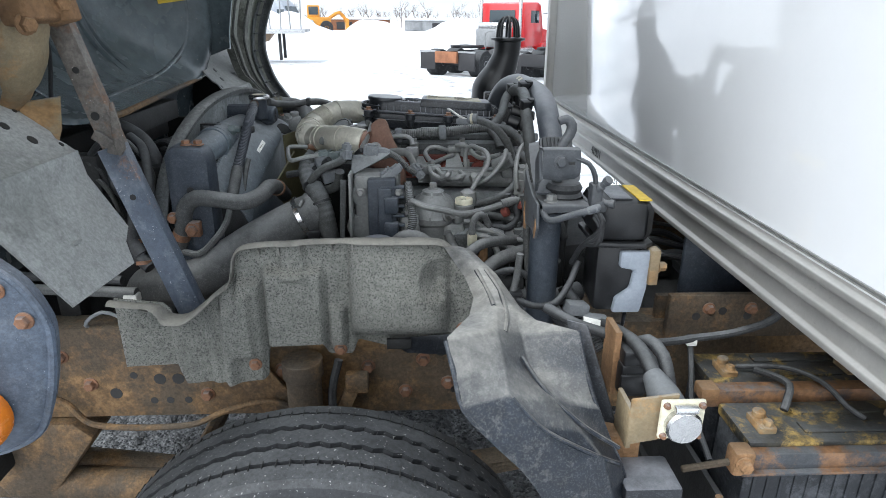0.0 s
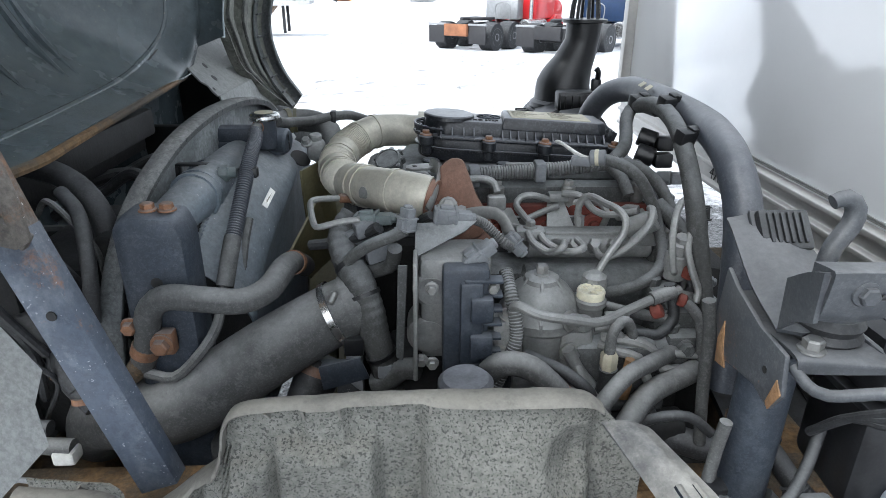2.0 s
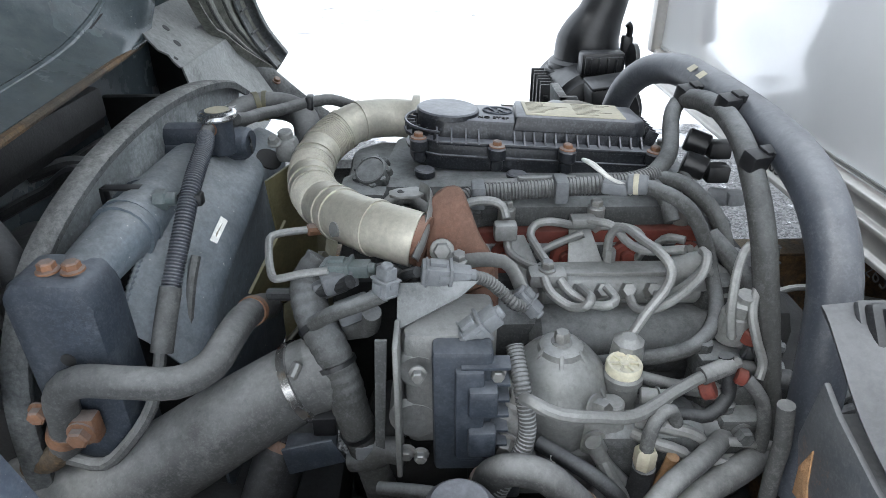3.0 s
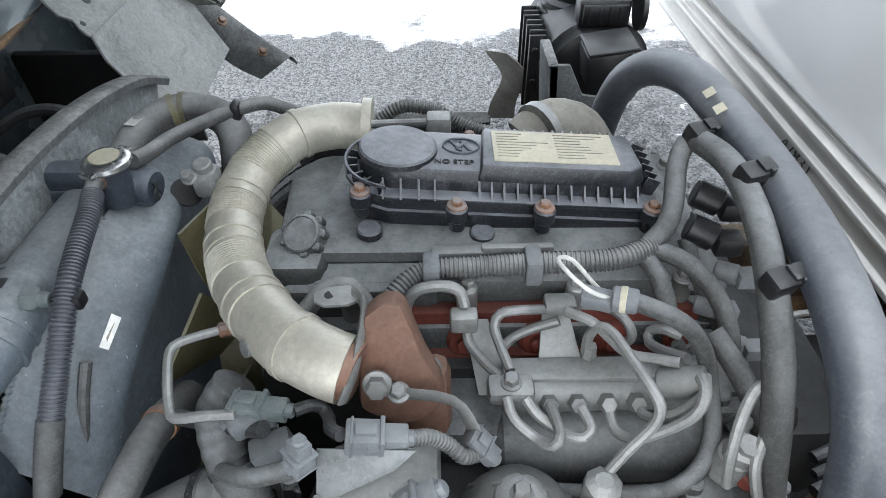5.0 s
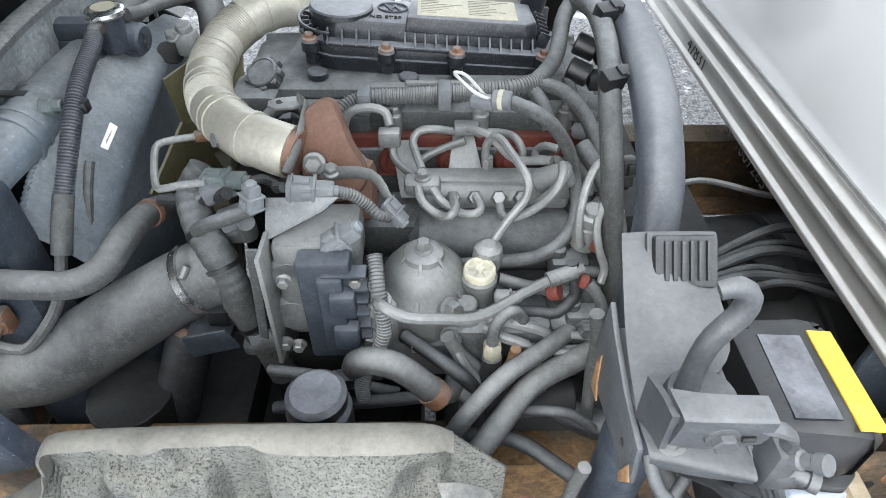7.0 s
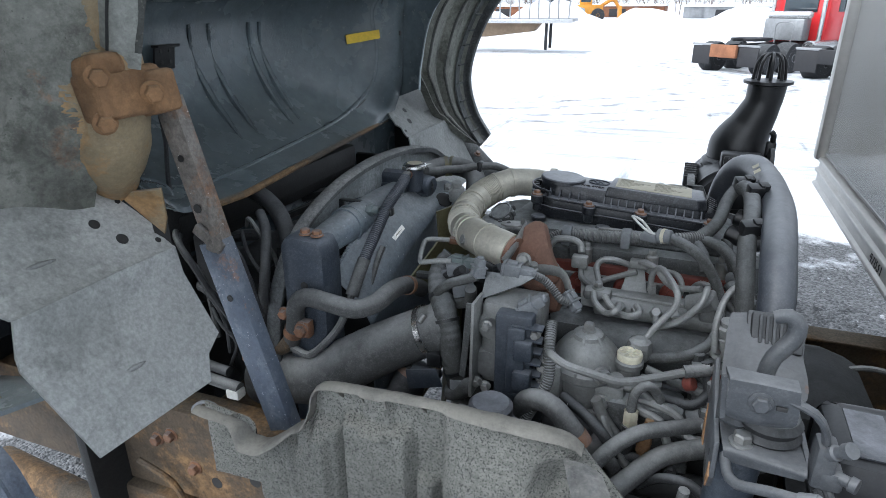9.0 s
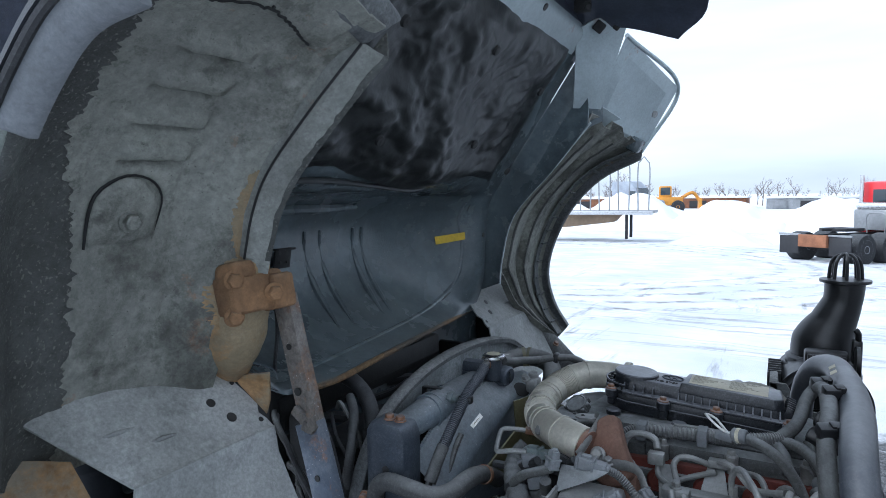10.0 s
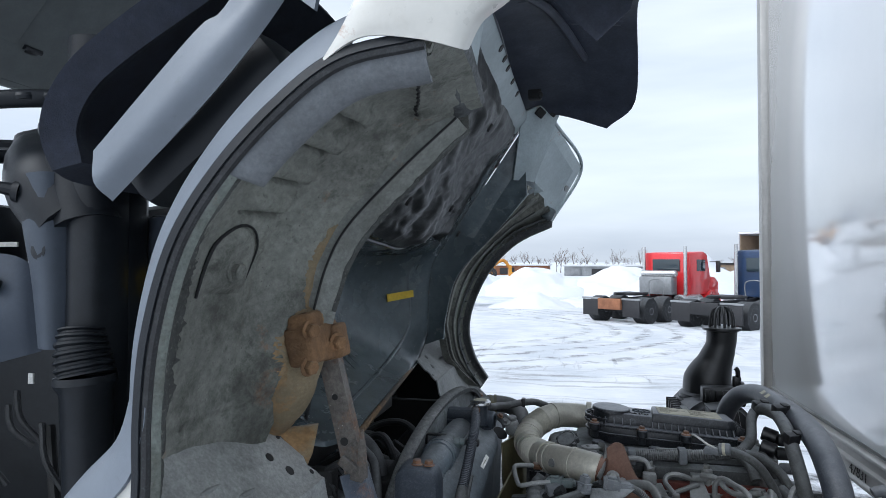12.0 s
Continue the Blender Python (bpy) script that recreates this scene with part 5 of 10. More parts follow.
def brown_flange():
    f = part("exhaust_flange", join(
        prism([(-0.148, 1.120), (-0.147, 1.180), (-0.140, 1.216), (-0.122, 1.230), (-0.104, 1.228), (-0.094, 1.200), (-0.084, 1.172), (-0.070, 1.150), (-0.066, 1.130), (-0.080, 1.110), (-0.11, 1.10)], "y", 1.515, 1.555, 0.008),
        bx((-0.095, 1.56, 1.11), (0.07, 0.05, 0.08), 0.015)), iron_brown, engine, "red-brown rusted exhaust valve flange")
    bmesh_tilt = Matrix.Translation((-0.1, 1.53, 1.14)) @ Matrix.Rotation(radians(-24), 4, "X") @ Matrix.Translation((0.1, -1.53, -1.14))
    f.data.transform(bmesh_tilt)
    n = Vector((0, -0.91, 0.41))
    for x, y, z in ((-0.128, 1.512, 1.165), (-0.083, 1.548, 1.140)):
        part("flange_bolt", hexa((x, y, z), n, 0.0105, 0.012), bolt_steel, f)
    part("bolt_hole", lathe(Vector((-0.118, 1.556, 1.203)) + n * 0.004, n, [(0.006, 0), (0.006, 0.001)], 12), ink_and_hole, f)
    eye = part("lifting_eye", join(poly([(-0.190, 1.580, 1.202), (-0.180, 1.574, 1.202), (-0.158, 1.574, 1.203), (-0.146, 1.580, 1.204), (-0.145, 1.592, 1.204), (-0.158, 1.600, 1.204), (-0.180, 1.598, 1.203), (-0.191, 1.590, 1.203)], 0.004, 0.001),
                                   tube([(-0.152, 1.588, 1.206), (-0.1425, 1.576, 1.205), (-0.1405, 1.556, 1.204), (-0.143, 1.530, 1.196), (-0.148, 1.508, 1.184), (-0.158, 1.492, 1.166)], 0.012, 8, flat=0.28, up=(1, 0, 0))), pipe_steel, engine, "pressed steel lifting eye")
    part("eye_hole", lathe((-0.176, 1.587, 1.2045), (0, 0, 1), [(0.005, 0), (0.005, 0.0008)], 12), ink_and_hole, eye)



brown_flange()


def fuel_rail():
    r = part("fuel_rail", join(cyl((-0.005, 1.556, 1.082), (0.195, 1.560, 1.078), 0.018, 18, bev=0.004), bx((0.095, 1.575, 1.098), (0.20, 0.03, 0.010), 0.003),
                               bx((0.0, 1.545, 1.108), (0.048, 0.030, 0.020), 0.007), cyl((0.150, 1.545, 1.112), (0.188, 1.530, 1.135), 0.017, 16), bx((0.185, 1.556, 1.10), (0.036, 0.036, 0.032), 0.008)), cast_light, engine, "dusty common rail with union nuts")
    for x in (0.040, 0.069, 0.100, 0.130):
        part("union_nut", join(lathe((x, 1.548, 1.082), (0, -0.75, 0.66), [(0.0095, 0), (0.0105, 0.003), (0.0105, 0.015), (0.008, 0.021)], 6), cyl((x, 1.556, 1.075), (x, 1.546, 1.084), 0.012, 14)), bolt_steel, r)
    part("rail_bolt", hexa((0.0, 1.545, 1.118), (0, 0, 1), 0.008, 0.009), bolt_steel, r)
    part("rail_bolt", hexa((0.185, 1.556, 1.116), (0, 0, 1), 0.008, 0.009), bolt_steel, r)
    part("stay", poly([(0.042, 1.635, 1.128), (0.070, 1.635, 1.128), (0.082, 1.585, 1.094), (0.034, 1.585, 1.094)], 0.004, 0.001), cast_light, engine, "steel stay plate over the red ports")
    part("stay", poly([(-0.045, 1.63, 1.12), (-0.018, 1.63, 1.12), (0.012, 1.565, 1.07), (-0.03, 1.565, 1.07)], 0.004, 0.001), cast_light, engine)
    P = [  # injection pipes from the rail to the head
        [(-0.006, 1.530, 1.116), (0.000, 1.512, 1.106), (0.020, 1.495, 1.098), (0.034, 1.481, 1.108), (0.041, 1.488, 1.114), (0.040, 1.514, 1.106), (0.039, 1.530, 1.101)],
        [(0.013, 1.532, 1.112), (0.026, 1.518, 1.100), (0.050, 1.500, 1.096), (0.066, 1.492, 1.102), (0.074, 1.503, 1.103), (0.068, 1.523, 1.106)],
        [(0.100, 1.536, 1.088), (0.104, 1.512, 1.082), (0.118, 1.498, 1.090), (0.143, 1.494, 1.110), (0.163, 1.492, 1.140), (0.170, 1.502, 1.158), (0.172, 1.520, 1.156)],
        [(0.130, 1.540, 1.088), (0.136, 1.518, 1.094), (0.155, 1.506, 1.118), (0.176, 1.512, 1.140), (0.182, 1.530, 1.146)],
        [(0.085, 1.470, 1.068), (0.105, 1.480, 1.099), (0.126, 1.489, 1.128), (0.129, 1.495, 1.148), (0.121, 1.512, 1.158), (0.112, 1.546, 1.156), (0.102, 1.576, 1.156), (0.092, 1.588, 1.152), (0.085, 1.592, 1.136), (0.085, 1.593, 1.106)],
        [(0.000, 1.557, 1.122), (-0.008, 1.585, 1.127), (-0.013, 1.608, 1.132), (-0.006, 1.617, 1.142), (0.013, 1.618, 1.146), (0.046, 1.630, 1.134)],
        [(-0.004, 1.600, 1.106), (0.008, 1.612, 1.108), (0.030, 1.618, 1.116), (0.058, 1.618, 1.128)],
        [(0.062, 1.612, 1.150), (0.086, 1.594, 1.152), (0.106, 1.590, 1.132), (0.122, 1.572, 1.128), (0.145, 1.560, 1.134), (0.165, 1.548, 1.142)],
        [(0.066, 1.650, 1.120), (0.110, 1.640, 1.126), (0.128, 1.618, 1.130), (0.137, 1.608, 1.114), (0.133, 1.615, 1.090)],
        [(0.182, 1.592, 1.130), (0.166, 1.604, 1.128), (0.157, 1.612, 1.116), (0.154, 1.600, 1.112), (0.161, 1.580, 1.122), (0.175, 1.556, 1.138)],
        [(-0.041, 1.622, 1.132), (-0.040, 1.607, 1.110), (-0.024, 1.580, 1.107), (-0.008, 1.556, 1.112)],
    ]
    for p in P:
        part("injection_pipe", tube(p, 0.0056, 10, 0.006), pipe_steel, engine)
    part("pipe_clamp", bx((0.06, 1.634, 1.138), (0.034, 0.022, 0.014), 0.003), cast_light, engine)
    part("pipe_clamp", bx((-0.045, 1.615, 1.135), (0.03, 0.02, 0.024), 0.004), cast_light, engine)
    part("pressure_sensor", join(lathe((0.088, 1.590, 1.075), (0, 0, 1), [(0.013, 0), (0.013, 0.022), (0.008, 0.026), (0.007, 0.045)], 6), cyl((0.088, 1.59, 1.066), (0.088, 1.59, 1.08), 0.010, 12)), pipe_steel, engine)
    part("pipe_boss", join(lathe((0.082, 1.460, 1.045), (0, 0, 1), [(0.018, 0), (0.020, 0.012), (0.018, 0.03), (0.009, 0.036)], 8)), cast_light, engine)


fuel_rail()


def connector(p, q, r=0.011):
    """A moulded electrical plug from p to q: body, collar, latch tab and cable neck."""
    p, q = Vector(p), Vector(q)
    d = q - p
    yaw, pitch = math.degrees(math.atan2(d.y, d.x)), -math.degrees(math.atan2(d.z, math.hypot(d.x, d.y)))
    n = d.length
    m = pose(*p, 0, pitch, yaw)
    bm = join(bx((n * 0.30, 0, 0), (n * 0.60, r * 2, r * 1.7), 0.002), bx((n * 0.75, 0, 0), (n * 0.50, r * 1.6, r * 1.35), 0.002), bx((n * 0.58, 0, 0), (n * 0.08, r * 2.3, r * 2.0), 0.001),
              bx((n * 0.32, 0, r * 0.95), (n * 0.34, r * 0.9, r * 0.5), 0.001), bx((n * 0.10, 0, 0), (n * 0.05, r * 2.2, r * 1.9), 0.001), bx((n * 0.46, r * 0.98, 0), (n * 0.20, r * 0.3, r * 0.7), 0.0006), bx((n * 0.46, -r * 0.98, 0), (n * 0.20, r * 0.3, r * 0.7), 0.0006),
              cyl((n * 0.95, 0, 0), (n * 1.12, 0, 0), r * 0.6, 10))
    bmesh.ops.transform(bm, matrix=m, verts=bm.verts)
    return bm


def wiring_conduits():
    t = thing("wiring_harness", "grey corrugated wiring conduit with black clips", "wiring harness", base=(0, -0.004, 0.008))
    part("conduit", tube([(-0.128, 1.628, 1.115), (-0.118, 1.640, 1.148), (-0.085, 1.665, 1.163), (-0.03, 1.668, 1.168), (0.037, 1.668, 1.172), (0.117, 1.662, 1.182), (0.165, 1.680, 1.185)], 0.0125, 14, corr=0.0016, pitch=0.0045), rubber_hose, t)
    for x, y, z in ((-0.075, 1.664, 1.165), (0.034, 1.665, 1.172)):
        part("clip", bx((x, y, z), (0.018, 0.033, 0.032), 0.003), plug_grey, t)
    part("taped_branch", tube([(0.160, 1.680, 1.186), (0.178, 1.692, 1.200), (0.190, 1.715, 1.212), (0.200, 1.755, 1.235), (0.212, 1.775, 1.252), (0.225, 1.765, 1.262), (0.238, 1.715, 1.262)], 0.0115, 12), wrap_tape, t)
    part("taped_branch", tube([(0.165, 1.678, 1.182), (0.195, 1.658, 1.180), (0.222, 1.630, 1.160), (0.236, 1.605, 1.130), (0.242, 1.59, 1.095)], 0.010, 12), wrap_tape, t)
    part("taped_branch", tube([(0.150, 1.676, 1.180), (0.168, 1.650, 1.165), (0.176, 1.628, 1.140)], 0.010, 12), wrap_tape, t)
    part("breather_hose", tube([(0.222, 1.765, 1.262), (0.228, 1.715, 1.272), (0.230, 1.668, 1.272), (0.229, 1.61, 1.260), (0.222, 1.55, 1.238), (0.224, 1.50, 1.185), (0.236, 1.46, 1.08), (0.252, 1.42, 0.95)], 0.0135, 14), wrap_tape, t, "dark rubber hose clipped beside the hoop")
    for p in ((0.221, 1.770, 1.268), (0.234, 1.668, 1.283), (0.222, 1.551, 1.254)):
        c = part("hose_clip", join(bx(p, (0.027, 0.022, 0.022), 0.004, (15, 0, 20)), bx((p[0] + 0.012, p[1] + 0.003, p[2] + 0.006), (0.016, 0.016, 0.016), 0.002, (15, 0, 20)), bx((p[0] + 0.016, p[1] - 0.006, p[2] + 0.007), (0.006, 0.004, 0.010), 0.001, (15, 0, 20))), plastic_black, t)
    part("cable_loop", tube([(0.095, 1.570, 1.215), (0.070, 1.572, 1.226), (0.050, 1.585, 1.238), (0.045, 1.605, 1.236), (0.060, 1.612, 1.228), (0.080, 1.590, 1.215), (0.098, 1.572, 1.205)], 0.0022, 8, 0.005), label_white, t, "thin pale cable-tie loop")
    part("taped_cable", tube([(0.100, 1.570, 1.219), (0.133, 1.559, 1.212), (0.163, 1.556, 1.192), (0.190, 1.560, 1.150), (0.202, 1.548, 1.110), (0.200, 1.515, 1.085), (0.182, 1.485, 1.070), (0.15, 1.470, 1.055), (0.10, 1.475, 1.04), (0.04, 1.49, 1.02)], 0.0088, 12), wrap_tape, t, "grey taped cable arching over the injection pipes")
    part("plug", join(cyl((0.090, 1.570, 1.219), (0.112, 1.562, 1.221), 0.0118, 14), bx((0.079, 1.575, 1.213), (0.03, 0.02, 0.014), 0.003, (0, 0, -20))), plug_grey, t, "beige-banded round plug end")
    part("plug_band", cyl((0.096, 1.568, 1.2195), (0.104, 1.565, 1.2205), 0.0125, 14), label_cream, t)
    for k, p in enumerate(((0.205, 1.70, 1.195), (0.218, 1.735, 1.215))):
        part("connector", join(cyl(p, (p[0] + 0.028, p[1] - 0.012, p[2] - 0.008), 0.016, 14), bx((p[0] + 0.04, p[1] - 0.018, p[2] - 0.010), (0.03, 0.024, 0.024), 0.004)), plastic_black, t)
    part("fuel_loop", tube([(0.205, 1.475, 1.075), (0.196, 1.462, 1.082), (0.192, 1.470, 1.120), (0.200, 1.490, 1.155), (0.214, 1.505, 1.172), (0.226, 1.502, 1.166), (0.224, 1.485, 1.140), (0.212, 1.462, 1.115), (0.216, 1.446, 1.088), (0.226, 1.440, 1.062), (0.222, 1.432, 1.045)], 0.0052, 10, 0.006), pipe_steel, t, "thin looped steel fuel pipe")
    part("banjo_bolt", join(lathe((0.208, 1.482, 1.100), (0, -0.3, 1), [(0.015, 0), (0.015, 0.020), (0.010, 0.022), (0.010, 0.030)], 8), cyl((0.208, 1.486, 1.06), (0.208, 1.482, 1.10), 0.017, 16)), cast_light, t)
    part("sensor_plug", connector((0.232, 1.478, 1.060), (0.262, 1.470, 1.058), 0.0105), plug_grey, t)
    part("sensor_plug", connector((0.236, 1.500, 1.035), (0.268, 1.490, 1.030), 0.0105), plug_grey, t)
    part("sensor_plug", connector((0.262, 1.548, 1.150), (0.264, 1.540, 1.112), 0.010), plastic_black, t)
    part("taped_branch", tube([(0.215, 1.60, 1.135), (0.235, 1.565, 1.115), (0.250, 1.530, 1.090), (0.258, 1.50, 1.055), (0.262, 1.47, 1.0)], 0.012, 12), wrap_tape, t)
    part("red_cap", cyl((0.196, 1.432, 1.052), (0.206, 1.428, 1.049), 0.0095, 14), gasket_red, t, "small faded red plug")
    part("drain_hose", tube([(0.206, 1.428, 1.049), (0.222, 1.415, 1.03), (0.228, 1.405, 0.99), (0.226, 1.40, 0.94)], 0.0075, 12), rubber_hose, t)
    part("rear_hose", tube([(0.10, 1.455, 1.03), (0.135, 1.45, 1.022), (0.165, 1.445, 1.018), (0.20, 1.44, 1.012)], 0.008, 12), rubber_hose, t)
    part("rear_hose", tube([(0.09, 1.45, 0.995), (0.13, 1.442, 0.985), (0.16, 1.44, 0.96), (0.20, 1.435, 0.95), (0.25, 1.43, 0.955)], 0.009, 12), rubber_hose, t)
    part("tie_end", tube([(0.240, 1.552, 1.098), (0.252, 1.546, 1.112), (0.258, 1.540, 1.128)], 0.0016, 6), label_white, t)
    part("small_bracket", join(bx((-0.045, 1.692, 1.168), (0.060, 0.016, 0.012), 0.003), bx((0.02, 1.690, 1.170), (0.080, 0.010, 0.020), 0.003)), cast_light, t)
    part("short_hose", tube([(-0.205, 1.620, 1.155), (-0.185, 1.633, 1.172), (-0.160, 1.638, 1.172), (-0.142, 1.628, 1.150), (-0.138, 1.61, 1.12)], 0.010, 12), rubber_hose, t)
    part("loop_pipe", tube([(-0.087, 1.609, 1.094), (-0.101, 1.626, 1.117), (-0.102, 1.634, 1.145), (-0.090, 1.638, 1.164), (-0.064, 1.642, 1.166), (-0.046, 1.640, 1.160), (-0.040, 1.630, 1.146)], 0.0065, 10, 0.006), pipe_steel, t)


wiring_conduits()


def fuel_filter():
    t = thing("fuel_filter", "dusty cast aluminium fuel filter housing with union bolts", "filter", base=(0.006, -0.002, 0.011))
    c = Vector((0.0, 1.445, 0))
    part("bowl", lathe((0.0, 1.452, 0.90), (0, 0, 1), [(0.034, 0), (0.048, 0.010), (0.050, 0.06), (0.053, 0.105), (0.060, 0.112), (0.060, 0.124), (0.055, 0.130), (0.050, 0.146), (0.038, 0.162), (0.026, 0.170), (0.024, 0.176)], 40), cast_light, t)
    part("cap_washer", lathe((0.0, 1.452, 1.073), (0, 0, 1), [(0.024, 0), (0.024, 0.003), (0.018, 0.006), (0.012, 0.007)], 24), bolt_steel, t)
    part("cap_nut", hexa((0.0, 1.452, 1.079), (0, 0, 1), 0.009, 0.012), bolt_steel, t)
    for k in range(6):
        a = math.pi * (0.12 + k / 3)
        c, d = math.cos(a), math.sin(a)
        part("rib", poly([(0.022 * c, 1.452 + 0.022 * d, 1.079), (0.060 * c, 1.452 + 0.060 * d, 1.030), (0.060 * c, 1.452 + 0.060 * d, 1.014), (0.022 * c, 1.452 + 0.022 * d, 1.05)], 0.005, 0.001), cast_light, t)
    part("ear", join(cyl((0.052, 1.41, 1.015), (0.052, 1.41, 1.032), 0.013, 16), cyl((-0.050, 1.41, 1.015), (-0.050, 1.41, 1.032), 0.013, 16), bx((0.0, 1.425, 1.020), (0.12, 0.03, 0.012), 0.004)), cast_light, t)
    part("side_body", join(bx((-0.052, 1.425, 0.985), (0.045, 0.055, 0.10), 0.012), bx((0.045, 1.425, 0.955), (0.05, 0.05, 0.12), 0.012), bx((0.0, 1.43, 0.93), (0.12, 0.07, 0.07), 0.015)), cast_light, t)
    for p, u in (((-0.052, 1.400, 1.045), (0, -0.3, 1)), ((-0.062, 1.398, 0.985), (-0.3, -1, 0)), ((0.034, 1.398, 0.985), (0.1, -1, 0.1)), ((0.03, 1.40, 1.033), (0.6, -0.7, 0.3)), ((0.045, 1.394, 0.935), (0, -1, 0))):
        part("union_bolt", hexa(p, u, 0.011, 0.014), bolt_steel, t)
    part("priming_pump", join(cyl((0.068, 1.438, 0.975), (0.068, 1.438, 1.040), 0.019, 22, bev=0.004), cyl((0.068, 1.438, 1.036), (0.068, 1.438, 1.050), 0.0225, 24, bev=0.003)), cast_light, t)
    knob = part("priming_knob", lathe((0.068, 1.438, 1.050), (0, 0, 1), [(0.0195, 0), (0.020, 0.009), (0.0185, 0.012), (0.0155, 0.012), (0.0145, 0.009), (0.006, 0.009), (0.005, 0.012), (0.0, 0.012)], 28), cap_ivory, t, "ivory plastic priming knob")
    for k in range(6):
        a = math.pi * k / 3
        part("spoke", bx((0.068 + 0.011 * math.cos(a), 1.438 + 0.011 * math.sin(a), 1.0605), (0.011, 0.003, 0.003), 0.0005, (0, 0, math.degrees(a))), cap_ivory, knob)
    part("bleed_screw", join(cyl((0.088, 1.43, 1.02), (0.108, 1.425, 1.022), 0.010, 12), hexa((0.106, 1.425, 1.022), (1, 0, 0), 0.009, 0.012)), cast_light, t)
    part("tag", bx((-0.005, 1.3825, 0.975), (0.022, 0.002, 0.012), 0.0005), label_white, t, "small printed tag")
    part("fuel_pipe", tube([(-0.052, 1.395, 1.052), (-0.046, 1.365, 1.076), (-0.020, 1.355, 1.068), (0.020, 1.360, 1.058), (0.065, 1.375, 1.045), (0.118, 1.410, 1.045), (0.160, 1.430, 1.052), (0.195, 1.440, 1.058)], 0.0068, 10, 0.008), pipe_steel, t)
    part("hose_sleeve", tube([(0.150, 1.426, 1.051), (0.185, 1.437, 1.057)], 0.010, 12), rubber_hose, t)
    part("fuel_pipe", tube([(0.034, 1.385, 0.985), (0.050, 1.372, 0.955), (0.070, 1.365, 0.925), (0.085, 1.362, 0.905)], 0.008, 10, 0.008), pipe_steel, t)
    part("return_hose", tube([(-0.086, 1.375, 0.945), (-0.080, 1.355, 0.985), (-0.060, 1.345, 1.003), (-0.030, 1.338, 1.000), (0.000, 1.330, 0.975), (0.015, 1.330, 0.955)], 0.0165, 16, 0.008), rubber_hose, t, "curved dusty fuel hose with rusty clips")
    for p, q in (((0.006, 1.330, 0.966), (0.018, 1.330, 0.950)), ((-0.087, 1.376, 0.942), (-0.085, 1.372, 0.955))):
        part("hose_clip", tube([p, q], 0.0185, 16, 0.01), bolt_rust, t)
    part("elbow", tube([(0.016, 1.332, 0.952), (0.030, 1.345, 0.935), (0.04, 1.37, 0.935)], 0.013, 12), pipe_steel, t)
    part("return_pipe", tube([(0.075, 1.40, 0.995), (0.10, 1.385, 0.992), (0.125, 1.38, 0.985), (0.135, 1.375, 0.965), (0.145, 1.37, 0.94)], 0.007, 10), pipe_steel, t)
    part("return_pipe", tube([(0.08, 1.41, 1.0), (0.12, 1.40, 1.0), (0.15, 1.40, 0.985), (0.165, 1.39, 0.962), (0.195, 1.385, 0.955)], 0.008, 10), pipe_steel, t)
    part("brass_union", join(lathe((0.105, 1.37, 0.93), (0.1, 0, 1), [(0.010, 0), (0.011, 0.02), (0.008, 0.035), (0.007, 0.06)], 8)), rust_heavy, t, "orange corroded brass union")


fuel_filter()


